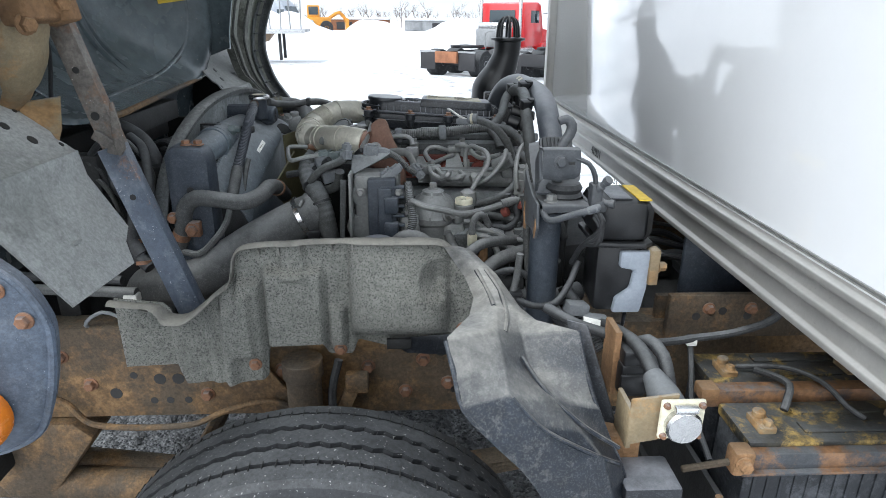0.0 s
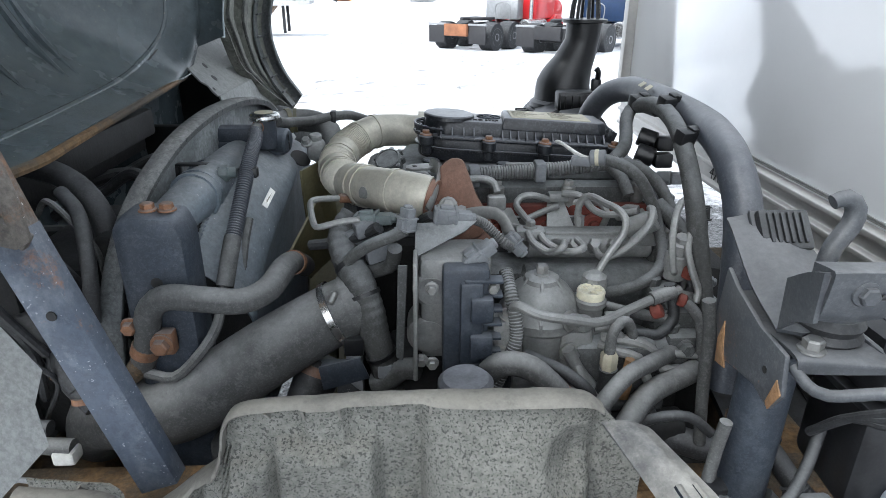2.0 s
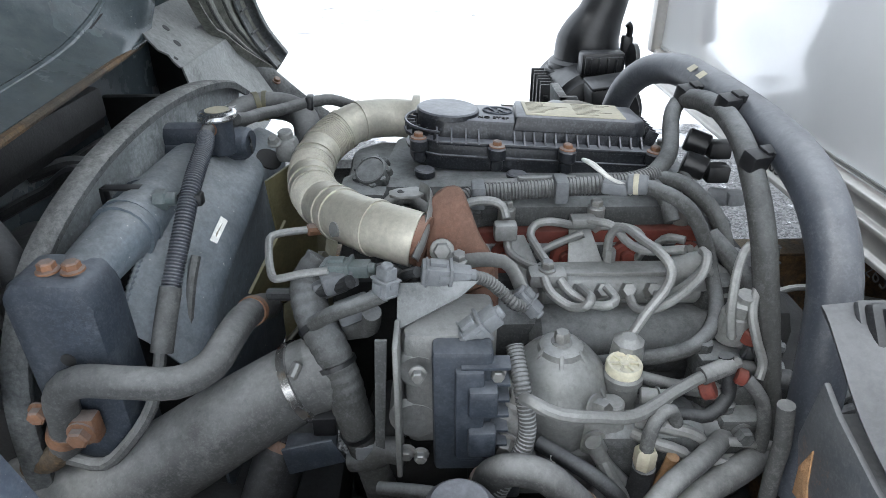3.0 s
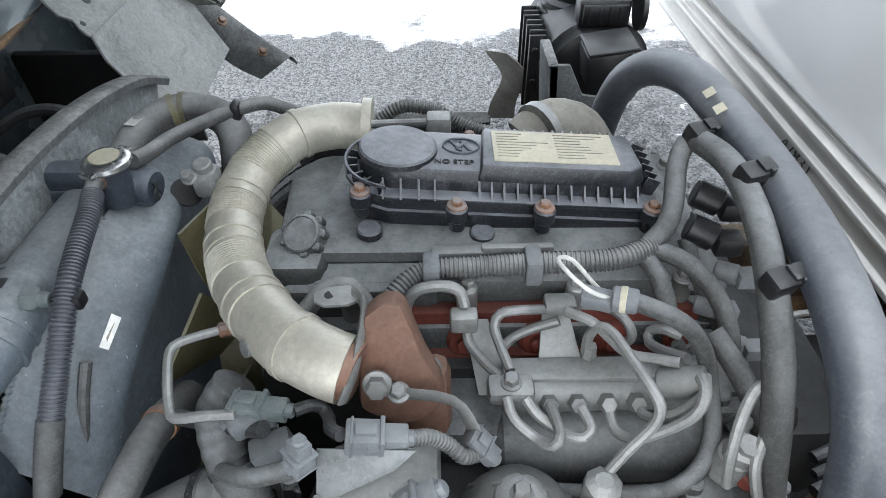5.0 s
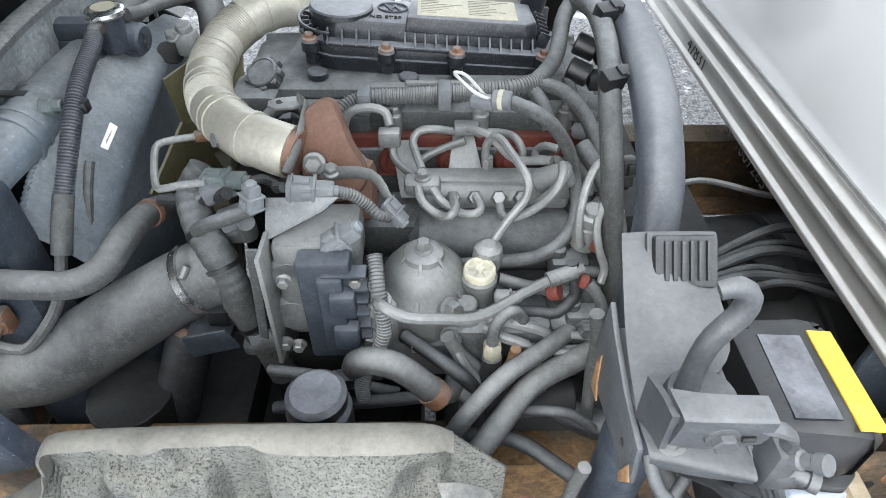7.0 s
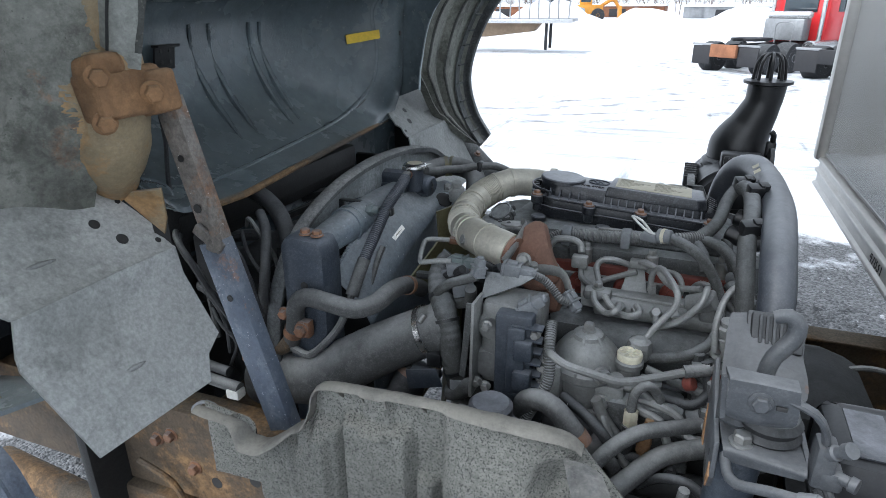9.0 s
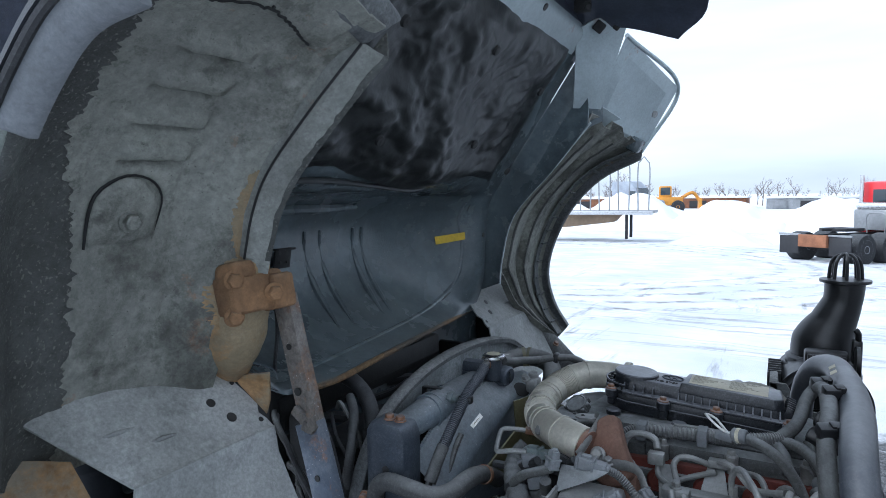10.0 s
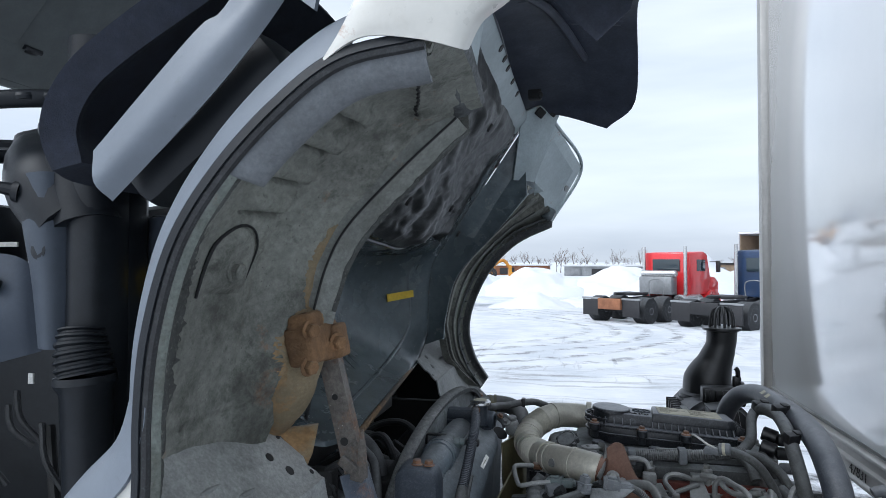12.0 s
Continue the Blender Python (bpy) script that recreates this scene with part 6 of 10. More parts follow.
def egr_actuator():
    t = thing("valve_actuator", "grey electric valve actuator with black finned cover", "actuator")
    part("housing", join(bx((-0.125, 1.448, 1.055), (0.085, 0.075, 0.155), 0.012), bx((-0.105, 1.46, 1.10), (0.075, 0.07, 0.06), 0.01), cyl((-0.155, 1.41, 1.015), (-0.155, 1.47, 1.015), 0.03, 20, bev=0.006), cyl((-0.150, 1.41, 1.085), (-0.150, 1.47, 1.085), 0.026, 20, bev=0.006)), cast_light, t)
    part("cover", join(bx((-0.105, 1.402, 1.045), (0.062, 0.03, 0.165), 0.006), bx((-0.098, 1.384, 1.05), (0.03, 0.014, 0.12), 0.004), bx((-0.085, 1.378, 1.075), (0.03, 0.02, 0.035), 0.004), bx((-0.085, 1.378, 1.02), (0.03, 0.02, 0.035), 0.004)), tank_blue, t, "dark blue-grey plastic cover")
    for k in range(7):
        part("fin", bx((-0.082, 1.392, 0.985 + 0.021 * k), (0.05, 0.02, 0.004), 0.001), tank_blue, t)
    part("mounting_plate", poly([(-0.176, 1.40, 0.965), (-0.170, 1.40, 0.965), (-0.168, 1.405, 1.14), (-0.174, 1.405, 1.14)], 0.05, 0.002), cast_light, t)
    part("top_plate", poly([(-0.171, 1.456, 1.166), (-0.086, 1.449, 1.172), (-0.105, 1.438, 1.160), (-0.172, 1.424, 1.128)], 0.003, 0.001), cast, t, "folded steel heat plate")
    for x, z in ((-0.150, 0.985), (-0.150, 1.10), (-0.07, 1.10), (-0.068, 0.985), (-0.165, 0.99)):
        part("screw", hexa((x, 1.392, z), (0, -1, 0), 0.007, 0.008), bolt_steel, t)
    part("plug", connector((-0.146, 1.459, 1.178), (-0.094, 1.461, 1.171), 0.012), plug_grey, t)
    part("conduit", tube([(-0.092, 1.461, 1.170), (-0.076, 1.468, 1.160), (-0.060, 1.470, 1.144), (-0.047, 1.466, 1.132), (-0.034, 1.474, 1.122)], 0.0075, 12, corr=0.0012, pitch=0.004), rubber_hose, t)
    part("plug", connector((-0.258, 1.510, 1.152), (-0.204, 1.499, 1.158), 0.0115), plug_teal, t, "teal-grey electrical plug")
    part("cable", tube([(-0.198, 1.498, 1.158), (-0.186, 1.505, 1.156), (-0.176, 1.508, 1.148), (-0.168, 1.497, 1.148), (-0.162, 1.475, 1.165), (-0.150, 1.462, 1.176)], 0.006, 10), rubber_dark, t)
    part("plug", connector((-0.184, 1.442, 1.160), (-0.180, 1.446, 1.192), 0.011), plug_grey, t)
    part("conduit", tube([(-0.184, 1.442, 1.162), (-0.205, 1.442, 1.152), (-0.229, 1.443, 1.142), (-0.250, 1.455, 1.125), (-0.268, 1.470, 1.105)], 0.0085, 12), wrap_tape, t)
    part("plug", connector((-0.105, 1.420, 1.120), (-0.068, 1.428, 1.146), 0.013), plug_grey, t)
    part("conduit", tube([(-0.050, 1.42, 1.11), (-0.045, 1.385, 1.085), (-0.040, 1.365, 1.04), (-0.055, 1.355, 1.0), (-0.070, 1.35, 0.965), (-0.072, 1.35, 0.93)], 0.0095, 12, corr=0.001, pitch=0.004), wrap_tape, t)
    part("plug", join(bx((-0.086, 1.36, 0.955), (0.05, 0.022, 0.02), 0.004, (0, -12, 0)), bx((-0.055, 1.362, 0.975), (0.02, 0.02, 0.03), 0.003)), cover_black, t)
    part("link_plate", poly([(-0.200, 1.40, 0.99), (-0.190, 1.40, 0.985), (-0.182, 1.42, 1.12), (-0.195, 1.42, 1.12)], 0.005, 0.001), cast, t)
    part("strap_bracket", tube([(-0.118, 1.522, 1.148), (-0.085, 1.512, 1.160), (-0.056, 1.504, 1.162), (-0.043, 1.496, 1.150), (-0.033, 1.486, 1.126)], 0.010, 8, flat=0.25, up=(0, 1, 0)), pipe_steel, t, "bent steel strap bracket")
    part("strap_bolt", hexa((-0.105, 1.516, 1.158), (0, -0.3, 1), 0.008, 0.008), bolt_steel, t)
    part("plug", connector((-0.042, 1.486, 1.136), (-0.018, 1.474, 1.112), 0.011), plug_grey, t)


egr_actuator()


def intake_hose():
    t = thing("intake_hose", "large grey rubber intake hose with steel clamp", "hose", base=(-0.018, 0.012, -0.014))
    part("hose", tube([(-0.240, 1.468, 1.046), (-0.285, 1.462, 1.026), (-0.365, 1.442, 0.985), (-0.430, 1.430, 0.945), (-0.50, 1.420, 0.905), (-0.57, 1.425, 0.89), (-0.63, 1.445, 0.87), (-0.66, 1.47, 0.82)], [0.046, 0.048, 0.050, 0.052, 0.052, 0.054, 0.052, 0.050], 26, 0.01), rubber_hose, t)
    part("clamp", tube([(-0.268, 1.4635, 1.034), (-0.277, 1.4625, 1.0297)], 0.0508, 32, 0.02), chrome, t, "bright worm-drive clamp")
    part("clamp_screw", cyl((-0.275, 1.427, 1.067), (-0.268, 1.440, 1.079), 0.006, 10), bolt_steel, t)
    part("rubber_end", tube([(-0.252, 1.466, 1.042), (-0.232, 1.470, 1.050)], 0.048, 24, 0.01), rubber_hose, t)
    part("lower_hose", tube([(-0.300, 1.48, 0.945), (-0.318, 1.46, 0.90), (-0.34, 1.44, 0.84), (-0.36, 1.42, 0.78)], 0.034, 18), rubber_dark, t)
    part("clamp", tube([(-0.304, 1.475, 0.935), (-0.309, 1.469, 0.923)], 0.0365, 20, 0.02), bolt_rust, t)
    part("bracket", join(poly([(-0.295, 1.41, 0.975), (-0.235, 1.41, 0.99), (-0.222, 1.41, 0.955), (-0.29, 1.41, 0.935)], 0.004, 0.001), bx((-0.265, 1.43, 0.96), (0.06, 0.03, 0.012), 0.002)), tank_blue, t)


intake_hose()


def harness_tube():
    t = thing("taped_harness", "thick cloth-taped engine harness with plastic ties", "wiring harness")
    part("trunk", tube([(-0.262, 1.535, 1.150), (-0.280, 1.520, 1.125), (-0.272, 1.492, 1.098), (-0.252, 1.466, 1.074), (-0.238, 1.452, 1.035), (-0.232, 1.447, 1.0), (-0.222, 1.449, 0.95), (-0.214, 1.451, 0.91), (-0.20, 1.445, 0.85)], 0.0215, 18, corr=0.0007, pitch=0.013), wrap_tape, t)
    for p, q in (((-0.268, 1.487, 1.093), (-0.264, 1.482, 1.088)), ((-0.246, 1.459, 1.060), (-0.244, 1.457, 1.055)), ((-0.226, 1.448, 0.968), (-0.224, 1.448, 0.962))):
        part("tie", tube([p, q], 0.0235, 16, 0.02), plastic_black, t)
    part("tie_block", bx((-0.262, 1.44, 0.985), (0.028, 0.018, 0.028), 0.003), plastic_black, t)
    part("branch", tube([(-0.275, 1.505, 1.070), (-0.245, 1.495, 1.075), (-0.22, 1.485, 1.085), (-0.205, 1.470, 1.10), (-0.20, 1.455, 1.13)], 0.0105, 12), wrap_tape, t)
    part("branch", tube([(-0.236, 1.448, 0.915), (-0.215, 1.44, 0.925), (-0.19, 1.43, 0.95), (-0.17, 1.42, 0.955)], 0.016, 12), wrap_tape, t)
    part("tie_block", bx((-0.218, 1.435, 0.945), (0.022, 0.016, 0.022), 0.003), plug_grey, t)
    part("small_line", tube([(-0.275, 1.604, 1.154), (-0.300, 1.592, 1.158), (-0.324, 1.578, 1.161), (-0.331, 1.568, 1.160), (-0.329, 1.550, 1.156), (-0.322, 1.522, 1.148), (-0.315, 1.505, 1.144), (-0.305, 1.500, 1.146), (-0.280, 1.498, 1.153), (-0.250, 1.496, 1.158)], 0.0048, 10, 0.006), pipe_steel, t, "thin bent steel sensing pipe")
    part("line_nut", join(cyl((-0.292, 1.596, 1.157), (-0.272, 1.605, 1.154), 0.008, 10), hexa((-0.27, 1.606, 1.154), (0.9, 0.4, 0), 0.009, 0.01)), bolt_rust, t)
    part("small_line", tube([(-0.33, 1.53, 1.105), (-0.29, 1.515, 1.115), (-0.255, 1.50, 1.13), (-0.225, 1.485, 1.15)], 0.008, 10), rubber_dark, t)
    for p in ((-0.255, 1.515, 1.128), (-0.24, 1.50, 1.145), (-0.225, 1.49, 1.11)):
        part("plug", bx(p, (0.04, 0.024, 0.024), 0.004, (0, -10, 20)), plug_grey, t)


harness_tube()


# ---- cooling pack ----
def radiator():
    t = thing("radiator", "dusty radiator with grey fan shroud and dark side tank", "radiator", base=(-0.022, 0.018, 0.002))
    part("core", bx((-0.575, 1.78, 0.88), (0.07, 0.60, 0.50), 0.006), cast_dark, t)
    part("side_tank", join(prism([(-0.545, 0.72), (-0.455, 0.72), (-0.452, 1.155), (-0.462, 1.185), (-0.53, 1.19), (-0.545, 1.17)], "y", 1.405, 1.475, 0.012)), tank_blue, t, "dark blue-grey radiator side frame")
    for x in (-0.50, -0.475):
        part("frame_bolt", hexa((x, 1.43, 1.189), (0, 0, 1), 0.009, 0.008), bolt_rust, t)
    part("bolt_hole", lathe((-0.495, 1.4045, 1.095), (0, -1, 0), [(0.008, 0), (0.008, 0.001)], 12), ink_and_hole, t)
    part("top_tank", tube([(-0.490, 1.45, 1.160), (-0.482, 1.53, 1.168), (-0.474, 1.62, 1.172), (-0.470, 1.72, 1.172), (-0.470, 1.82, 1.165), (-0.475, 1.90, 1.15)], [0.028, 0.034, 0.036, 0.036, 0.036, 0.036], 18), shroud_grey, t, "grey plastic radiator top tank")
    for y in (1.545, 1.565, 1.60, 1.625):
        part("tank_rib", tube([(-0.4815, y, 1.1685), (-0.481, y + 0.006, 1.169)], 0.0385, 18, 0.02), shroud_grey, t)
    part("shroud_panel", loft([[(-0.478, 1.475, 1.085), (-0.435, 1.47, 1.055), (-0.400, 1.475, 1.000), (-0.400, 1.478, 0.95), (-0.40, 1.478, 0.80)],
                               [(-0.464, 1.540, 1.138), (-0.425, 1.535, 1.108), (-0.397, 1.545, 1.060), (-0.400, 1.55, 1.00), (-0.40, 1.55, 0.80)],
                               [(-0.450, 1.592, 1.164), (-0.418, 1.590, 1.142), (-0.390, 1.595, 1.092), (-0.396, 1.60, 1.03), (-0.40, 1.60, 0.80)],
                               [(-0.438, 1.650, 1.182), (-0.408, 1.655, 1.163), (-0.381, 1.667, 1.121), (-0.390, 1.68, 1.06), (-0.40, 1.68, 0.80)],
                               [(-0.430, 1.745, 1.190), (-0.402, 1.752, 1.170), (-0.375, 1.762, 1.144), (-0.388, 1.77, 1.09), (-0.40, 1.77, 0.80)],
                               [(-0.425, 1.83, 1.182), (-0.405, 1.83, 1.170), (-0.386, 1.835, 1.148), (-0.392, 1.84, 1.1), (-0.40, 1.84, 0.80)],
                               [(-0.42, 1.94, 1.165), (-0.40, 1.945, 1.155), (-0.385, 1.95, 1.13), (-0.39, 1.95, 1.05), (-0.40, 1.95, 0.80)]], 0.004, 6), shroud_grey, t, "dusty blue-grey fan shroud", 50)
    part("seam", tube([(-0.478, 1.475, 1.088), (-0.464, 1.54, 1.141), (-0.450, 1.592, 1.167), (-0.438, 1.65, 1.185), (-0.431, 1.72, 1.190)], 0.0045, 8, corr=0.0012, pitch=0.007), shroud_grey, t, "crimped tank seam")
    part("tag", poly([(-0.3870, 1.5630, 1.1500), (-0.3800, 1.5640, 1.1440), (-0.3715, 1.5920, 1.1615), (-0.3785, 1.5910, 1.1690)], 0.0016), label_white, t, "small white printed tag")
    part("tag_text", poly([(-0.3838, 1.568, 1.1505), (-0.3820, 1.5682, 1.1490), (-0.3765, 1.586, 1.1605), (-0.3783, 1.5858, 1.1620)], 0.0026), ink_grey, t)
    fan = part("fan", lathe((-0.335, 1.79, 0.90), (1, 0, 0), [(0.06, -0.03), (0.09, -0.02), (0.09, 0.03), (0.05, 0.04)], 24), fan_tan, t, "tan plastic cooling fan")
    for k in range(9):
        a = 2 * math.pi * k / 9
        def q(r, da, dx):
            return (-0.335 + dx, 1.79 + r * math.sin(a + da), 0.90 + r * math.cos(a + da))
        part("blade", loft([[q(0.08, -0.25, -0.02), q(0.08, 0.25, 0.02)], [q(0.16, -0.24, -0.025), q(0.16, 0.22, 0.02)], [q(0.262, -0.22, -0.025), q(0.262, 0.18, 0.015)]], 0.004, 3), fan_tan, fan)
    part("filler_neck", join(cyl((-0.415, 1.746, 1.195), (-0.415, 1.746, 1.248), 0.019, 20), tube([(-0.415, 1.746, 1.232), (-0.425, 1.728, 1.236), (-0.426, 1.716, 1.232)], 0.007, 10)), tank_blue, t)
    cap = part("pressure_cap", lathe((-0.415, 1.746, 1.246), (0, 0, 1), [(0.025, 0), (0.027, 0.003), (0.0265, 0.008), (0.023, 0.011), (0.019, 0.012), (0.0, 0.0122)], 30), chrome, t, "dull metal pressure cap with worn sticker")
    part("cap_sticker", lathe((-0.415, 1.746, 1.2583), (0, 0, 1), [(0.0165, 0), (0.0165, 0.0006)], 24), label_cream, cap)
    part("cap_ear", bx((-0.415, 1.746, 1.250), (0.066, 0.018, 0.006), 0.002, (0, 0, 70)), chrome, cap)
    part("expansion_tank", join(bx((-0.47, 1.775, 1.212), (0.12, 0.034, 0.036), 0.012), bx((-0.45, 1.766, 1.190), (0.125, 0.020, 0.026), 0.006), cyl((-0.42, 1.770, 1.206), (-0.380, 1.763, 1.203), 0.0225, 24, bev=0.004), bx((-0.52, 1.80, 1.195), (0.05, 0.06, 0.035), 0.01)), tank_blue, t, "dark blue-grey filler manifold")
    for k in range(3):
        part("spoke", bx((-0.3795, 1.763, 1.203), (0.002, 0.032, 0.004), 0.001, (60 * k, 0, 10)), cast_dark, t)
    part("corrugated_hose", tube([(-0.424, 1.712, 1.230), (-0.416, 1.68, 1.228), (-0.411, 1.63, 1.218), (-0.409, 1.59, 1.203), (-0.411, 1.54, 1.165), (-0.416, 1.495, 1.122)], 0.0118, 14, corr=0.0020, pitch=0.0040), hoop_grey, t, "corrugated overflow hose")
    part("hose_end", tube([(-0.422, 1.735, 1.236), (-0.425, 1.722, 1.235), (-0.423, 1.705, 1.229)], 0.0095, 12), rubber_hose, t)
    part("hose_clip", tube([(-0.423, 1.732, 1.236), (-0.4235, 1.728, 1.236)], 0.011, 12, 0.01), bolt_rust, t)
    part("hose_foot", tube([(-0.416, 1.497, 1.124), (-0.419, 1.475, 1.098), (-0.423, 1.452, 1.065)], 0.0125, 12), rubber_hose, t)
    part("overflow_line", tube([(-0.427, 1.475, 1.09), (-0.425, 1.45, 1.06), (-0.43, 1.415, 1.02), (-0.455, 1.395, 0.985), (-0.49, 1.39, 0.955), (-0.53, 1.395, 0.96)], 0.0075, 10), rubber_hose, t)
    part("side_line", tube([(-0.408, 1.562, 1.128), (-0.411, 1.54, 1.104), (-0.413, 1.52, 1.075), (-0.413, 1.49, 1.03)], 0.006, 10), rubber_hose, t)
    part("sensor", join(cyl((-0.450, 1.588, 1.194), (-0.425, 1.586, 1.196), 0.0085, 14), lathe((-0.452, 1.588, 1.194), (1, 0, 0), [(0.0135, 0), (0.0135, 0.013), (0.009, 0.016)], 6)), plug_teal, t, "teal sensor in the top tank")
    part("sensor_plug", bx((-0.408, 1.585, 1.196), (0.030, 0.016, 0.016), 0.003), plastic_black, t)
    part("tank_bracket", join(bx((-0.498, 1.60, 1.205), (0.05, 0.014, 0.004), 0.001), bx((-0.520, 1.60, 1.195), (0.006, 0.014, 0.024), 0.001)), plastic_black, t)
    # flat black disc paints the dark of the shroud opening
    part("shroud_opening", lathe((-0.372, 1.815, 1.158), (0.5, -0.35, 0.8), [(0.020, -0.002), (0.020, 0.001)], 24), ink_and_hole, t)
    return t


radiator()


def seal_arch():
    pts = [(-0.585, 1.395, 0.72), (-0.582, 1.392, 0.90), (-0.570, 1.405, 1.06), (-0.548, 1.46, 1.17), (-0.525, 1.56, 1.235), (-0.51, 1.70, 1.262), (-0.495, 1.85, 1.262), (-0.485, 1.98, 1.238), (-0.48, 2.06, 1.20)]
    path = spline(pts, 0.02)
    rows = []
    for p in path:
        c = Vector((p.x, 1.78, 0.90))
        d = (p - c).normalized()
        rows.append([p + Vector((0.013, 0, 0)) - d * 0.012, p + Vector((0.015, 0, 0)) - d * 0.002, p + Vector((0.010, 0, 0)) + d * 0.002, p - Vector((0.012, 0, 0)) + d * 0.002, p - Vector((0.016, 0, 0)) - d * 0.004, p - Vector((0.016, 0, 0)) - d * 0.03])
    t = thing("baffle_arch", "dusty rubber-edged air baffle arch over the radiator", "baffle", base=(-0.015, 0.015, 0.004))
    part("baffle", loft(rows, 0.006), seal_rubber, t, "", 60)
    part("web", loft([[p + Vector((-0.008, 0, 0)), Vector((p.x - 0.012, 1.78 + (p.y - 1.78) * 0.84, 0.90 + (p.z - 0.90) * 0.74))] for p in path], 0.003), web_paint, t, "flaking grey-painted baffle plate")
    for k in range(2, len(path) - 2, 1):
        d = (path[k] - Vector((path[k].x, 1.78, 0.90))).normalized()
        part("notch", bx(tuple(path[k] + Vector((0.0145, 0, 0)) - d * 0.004), (0.0012, 0.002, 0.006), 0.0003), seal_rubber, t)
    return t


seal_arch()


def radiator_hoses():
    t = thing("heater_hose", "dusty bent rubber coolant hose with rusty clips", "hose", base=(-0.01, 0.006, 0.006))
    part("hose", tube([(-0.548, 1.415, 0.965), (-0.530, 1.408, 1.01), (-0.518, 1.400, 1.055), (-0.490, 1.395, 1.080), (-0.440, 1.398, 1.075), (-0.395, 1.405, 1.068), (-0.362, 1.42, 1.078), (-0.352, 1.46, 1.085), (-0.352, 1.51, 1.075), (-0.350, 1.56, 1.055), (-0.348, 1.60, 1.03)], 0.0175, 16), rubber_hose, t)
    for p, q in (((-0.541, 1.412, 0.985), (-0.534, 1.410, 1.0)), ((-0.351, 1.535, 1.066), (-0.350, 1.545, 1.062))):
        part("clip", tube([p, q], 0.0195, 16, 0.02), bolt_rust, t)
    part("pipe", tube([(-0.545, 1.413, 0.975), (-0.56, 1.41, 0.955), (-0.60, 1.42, 0.93)], 0.015, 14), rail_rust, t)
    part("bracket", join(bx((-0.505, 1.402, 1.01), (0.03, 0.02, 0.035), 0.004), hexa((-0.505, 1.392, 1.01), (0, -1, 0), 0.012, 0.01)), bolt_rust, t)
    part("bracket_bolt", hexa((-0.545, 1.40, 1.035), (0, -1, 0), 0.010, 0.01), bolt_rust, t)
    o = thing("overflow_hose", "grey rubber hose looping behind the filler cap", "hose", base=(-0.018, 0.02, 0.004))
    part("hose", tube([(-0.402, 1.765, 1.236), (-0.396, 1.80, 1.226), (-0.388, 1.84, 1.220), (-0.370, 1.885, 1.212), (-0.345, 1.912, 1.212), (-0.322, 1.925, 1.214), (-0.290, 1.945, 1.212), (-0.250, 1.942, 1.200), (-0.205, 1.938, 1.193), (-0.165, 1.94, 1.19)], 0.0095, 14), rubber_hose, o)
    part("tie", bx((-0.324, 1.924, 1.214), (0.012, 0.024, 0.024), 0.003), plastic_black, o)
    part("inlet_elbow", tube([(-0.465, 1.83, 1.175), (-0.455, 1.89, 1.192), (-0.436, 1.93, 1.200), (-0.405, 1.948, 1.202), (-0.365, 1.945, 1.198), (-0.335, 1.92, 1.185), (-0.325, 1.88, 1.15), (-0.33, 1.85, 1.10)], 0.0235, 18), rubber_hose, o, "thick inlet elbow with a tan clamp")
    part("elbow_label", bx((-0.452, 1.895, 1.2165), (0.016, 0.030, 0.001), 0, (0, 0, -14)), label_white, o)
    part("clamp", tube([(-0.424, 1.940, 1.2015), (-0.416, 1.944, 1.202)], 0.0255, 20, 0.02), fan_tan, o)
    part("clamp", tube([(-0.410, 1.947, 1.202), (-0.403, 1.948, 1.202)], 0.0255, 20, 0.02), fan_tan, o)
    part("thermostat", join(bx((-0.345, 1.815, 1.172), (0.034, 0.034, 0.04), 0.01), cyl((-0.345, 1.815, 1.185), (-0.345, 1.812, 1.202), 0.012, 12), hexa((-0.36, 1.80, 1.188), (0, -0.6, 0.8), 0.008, 0.01)), cast_light, o)
    return t


radiator_hoses()


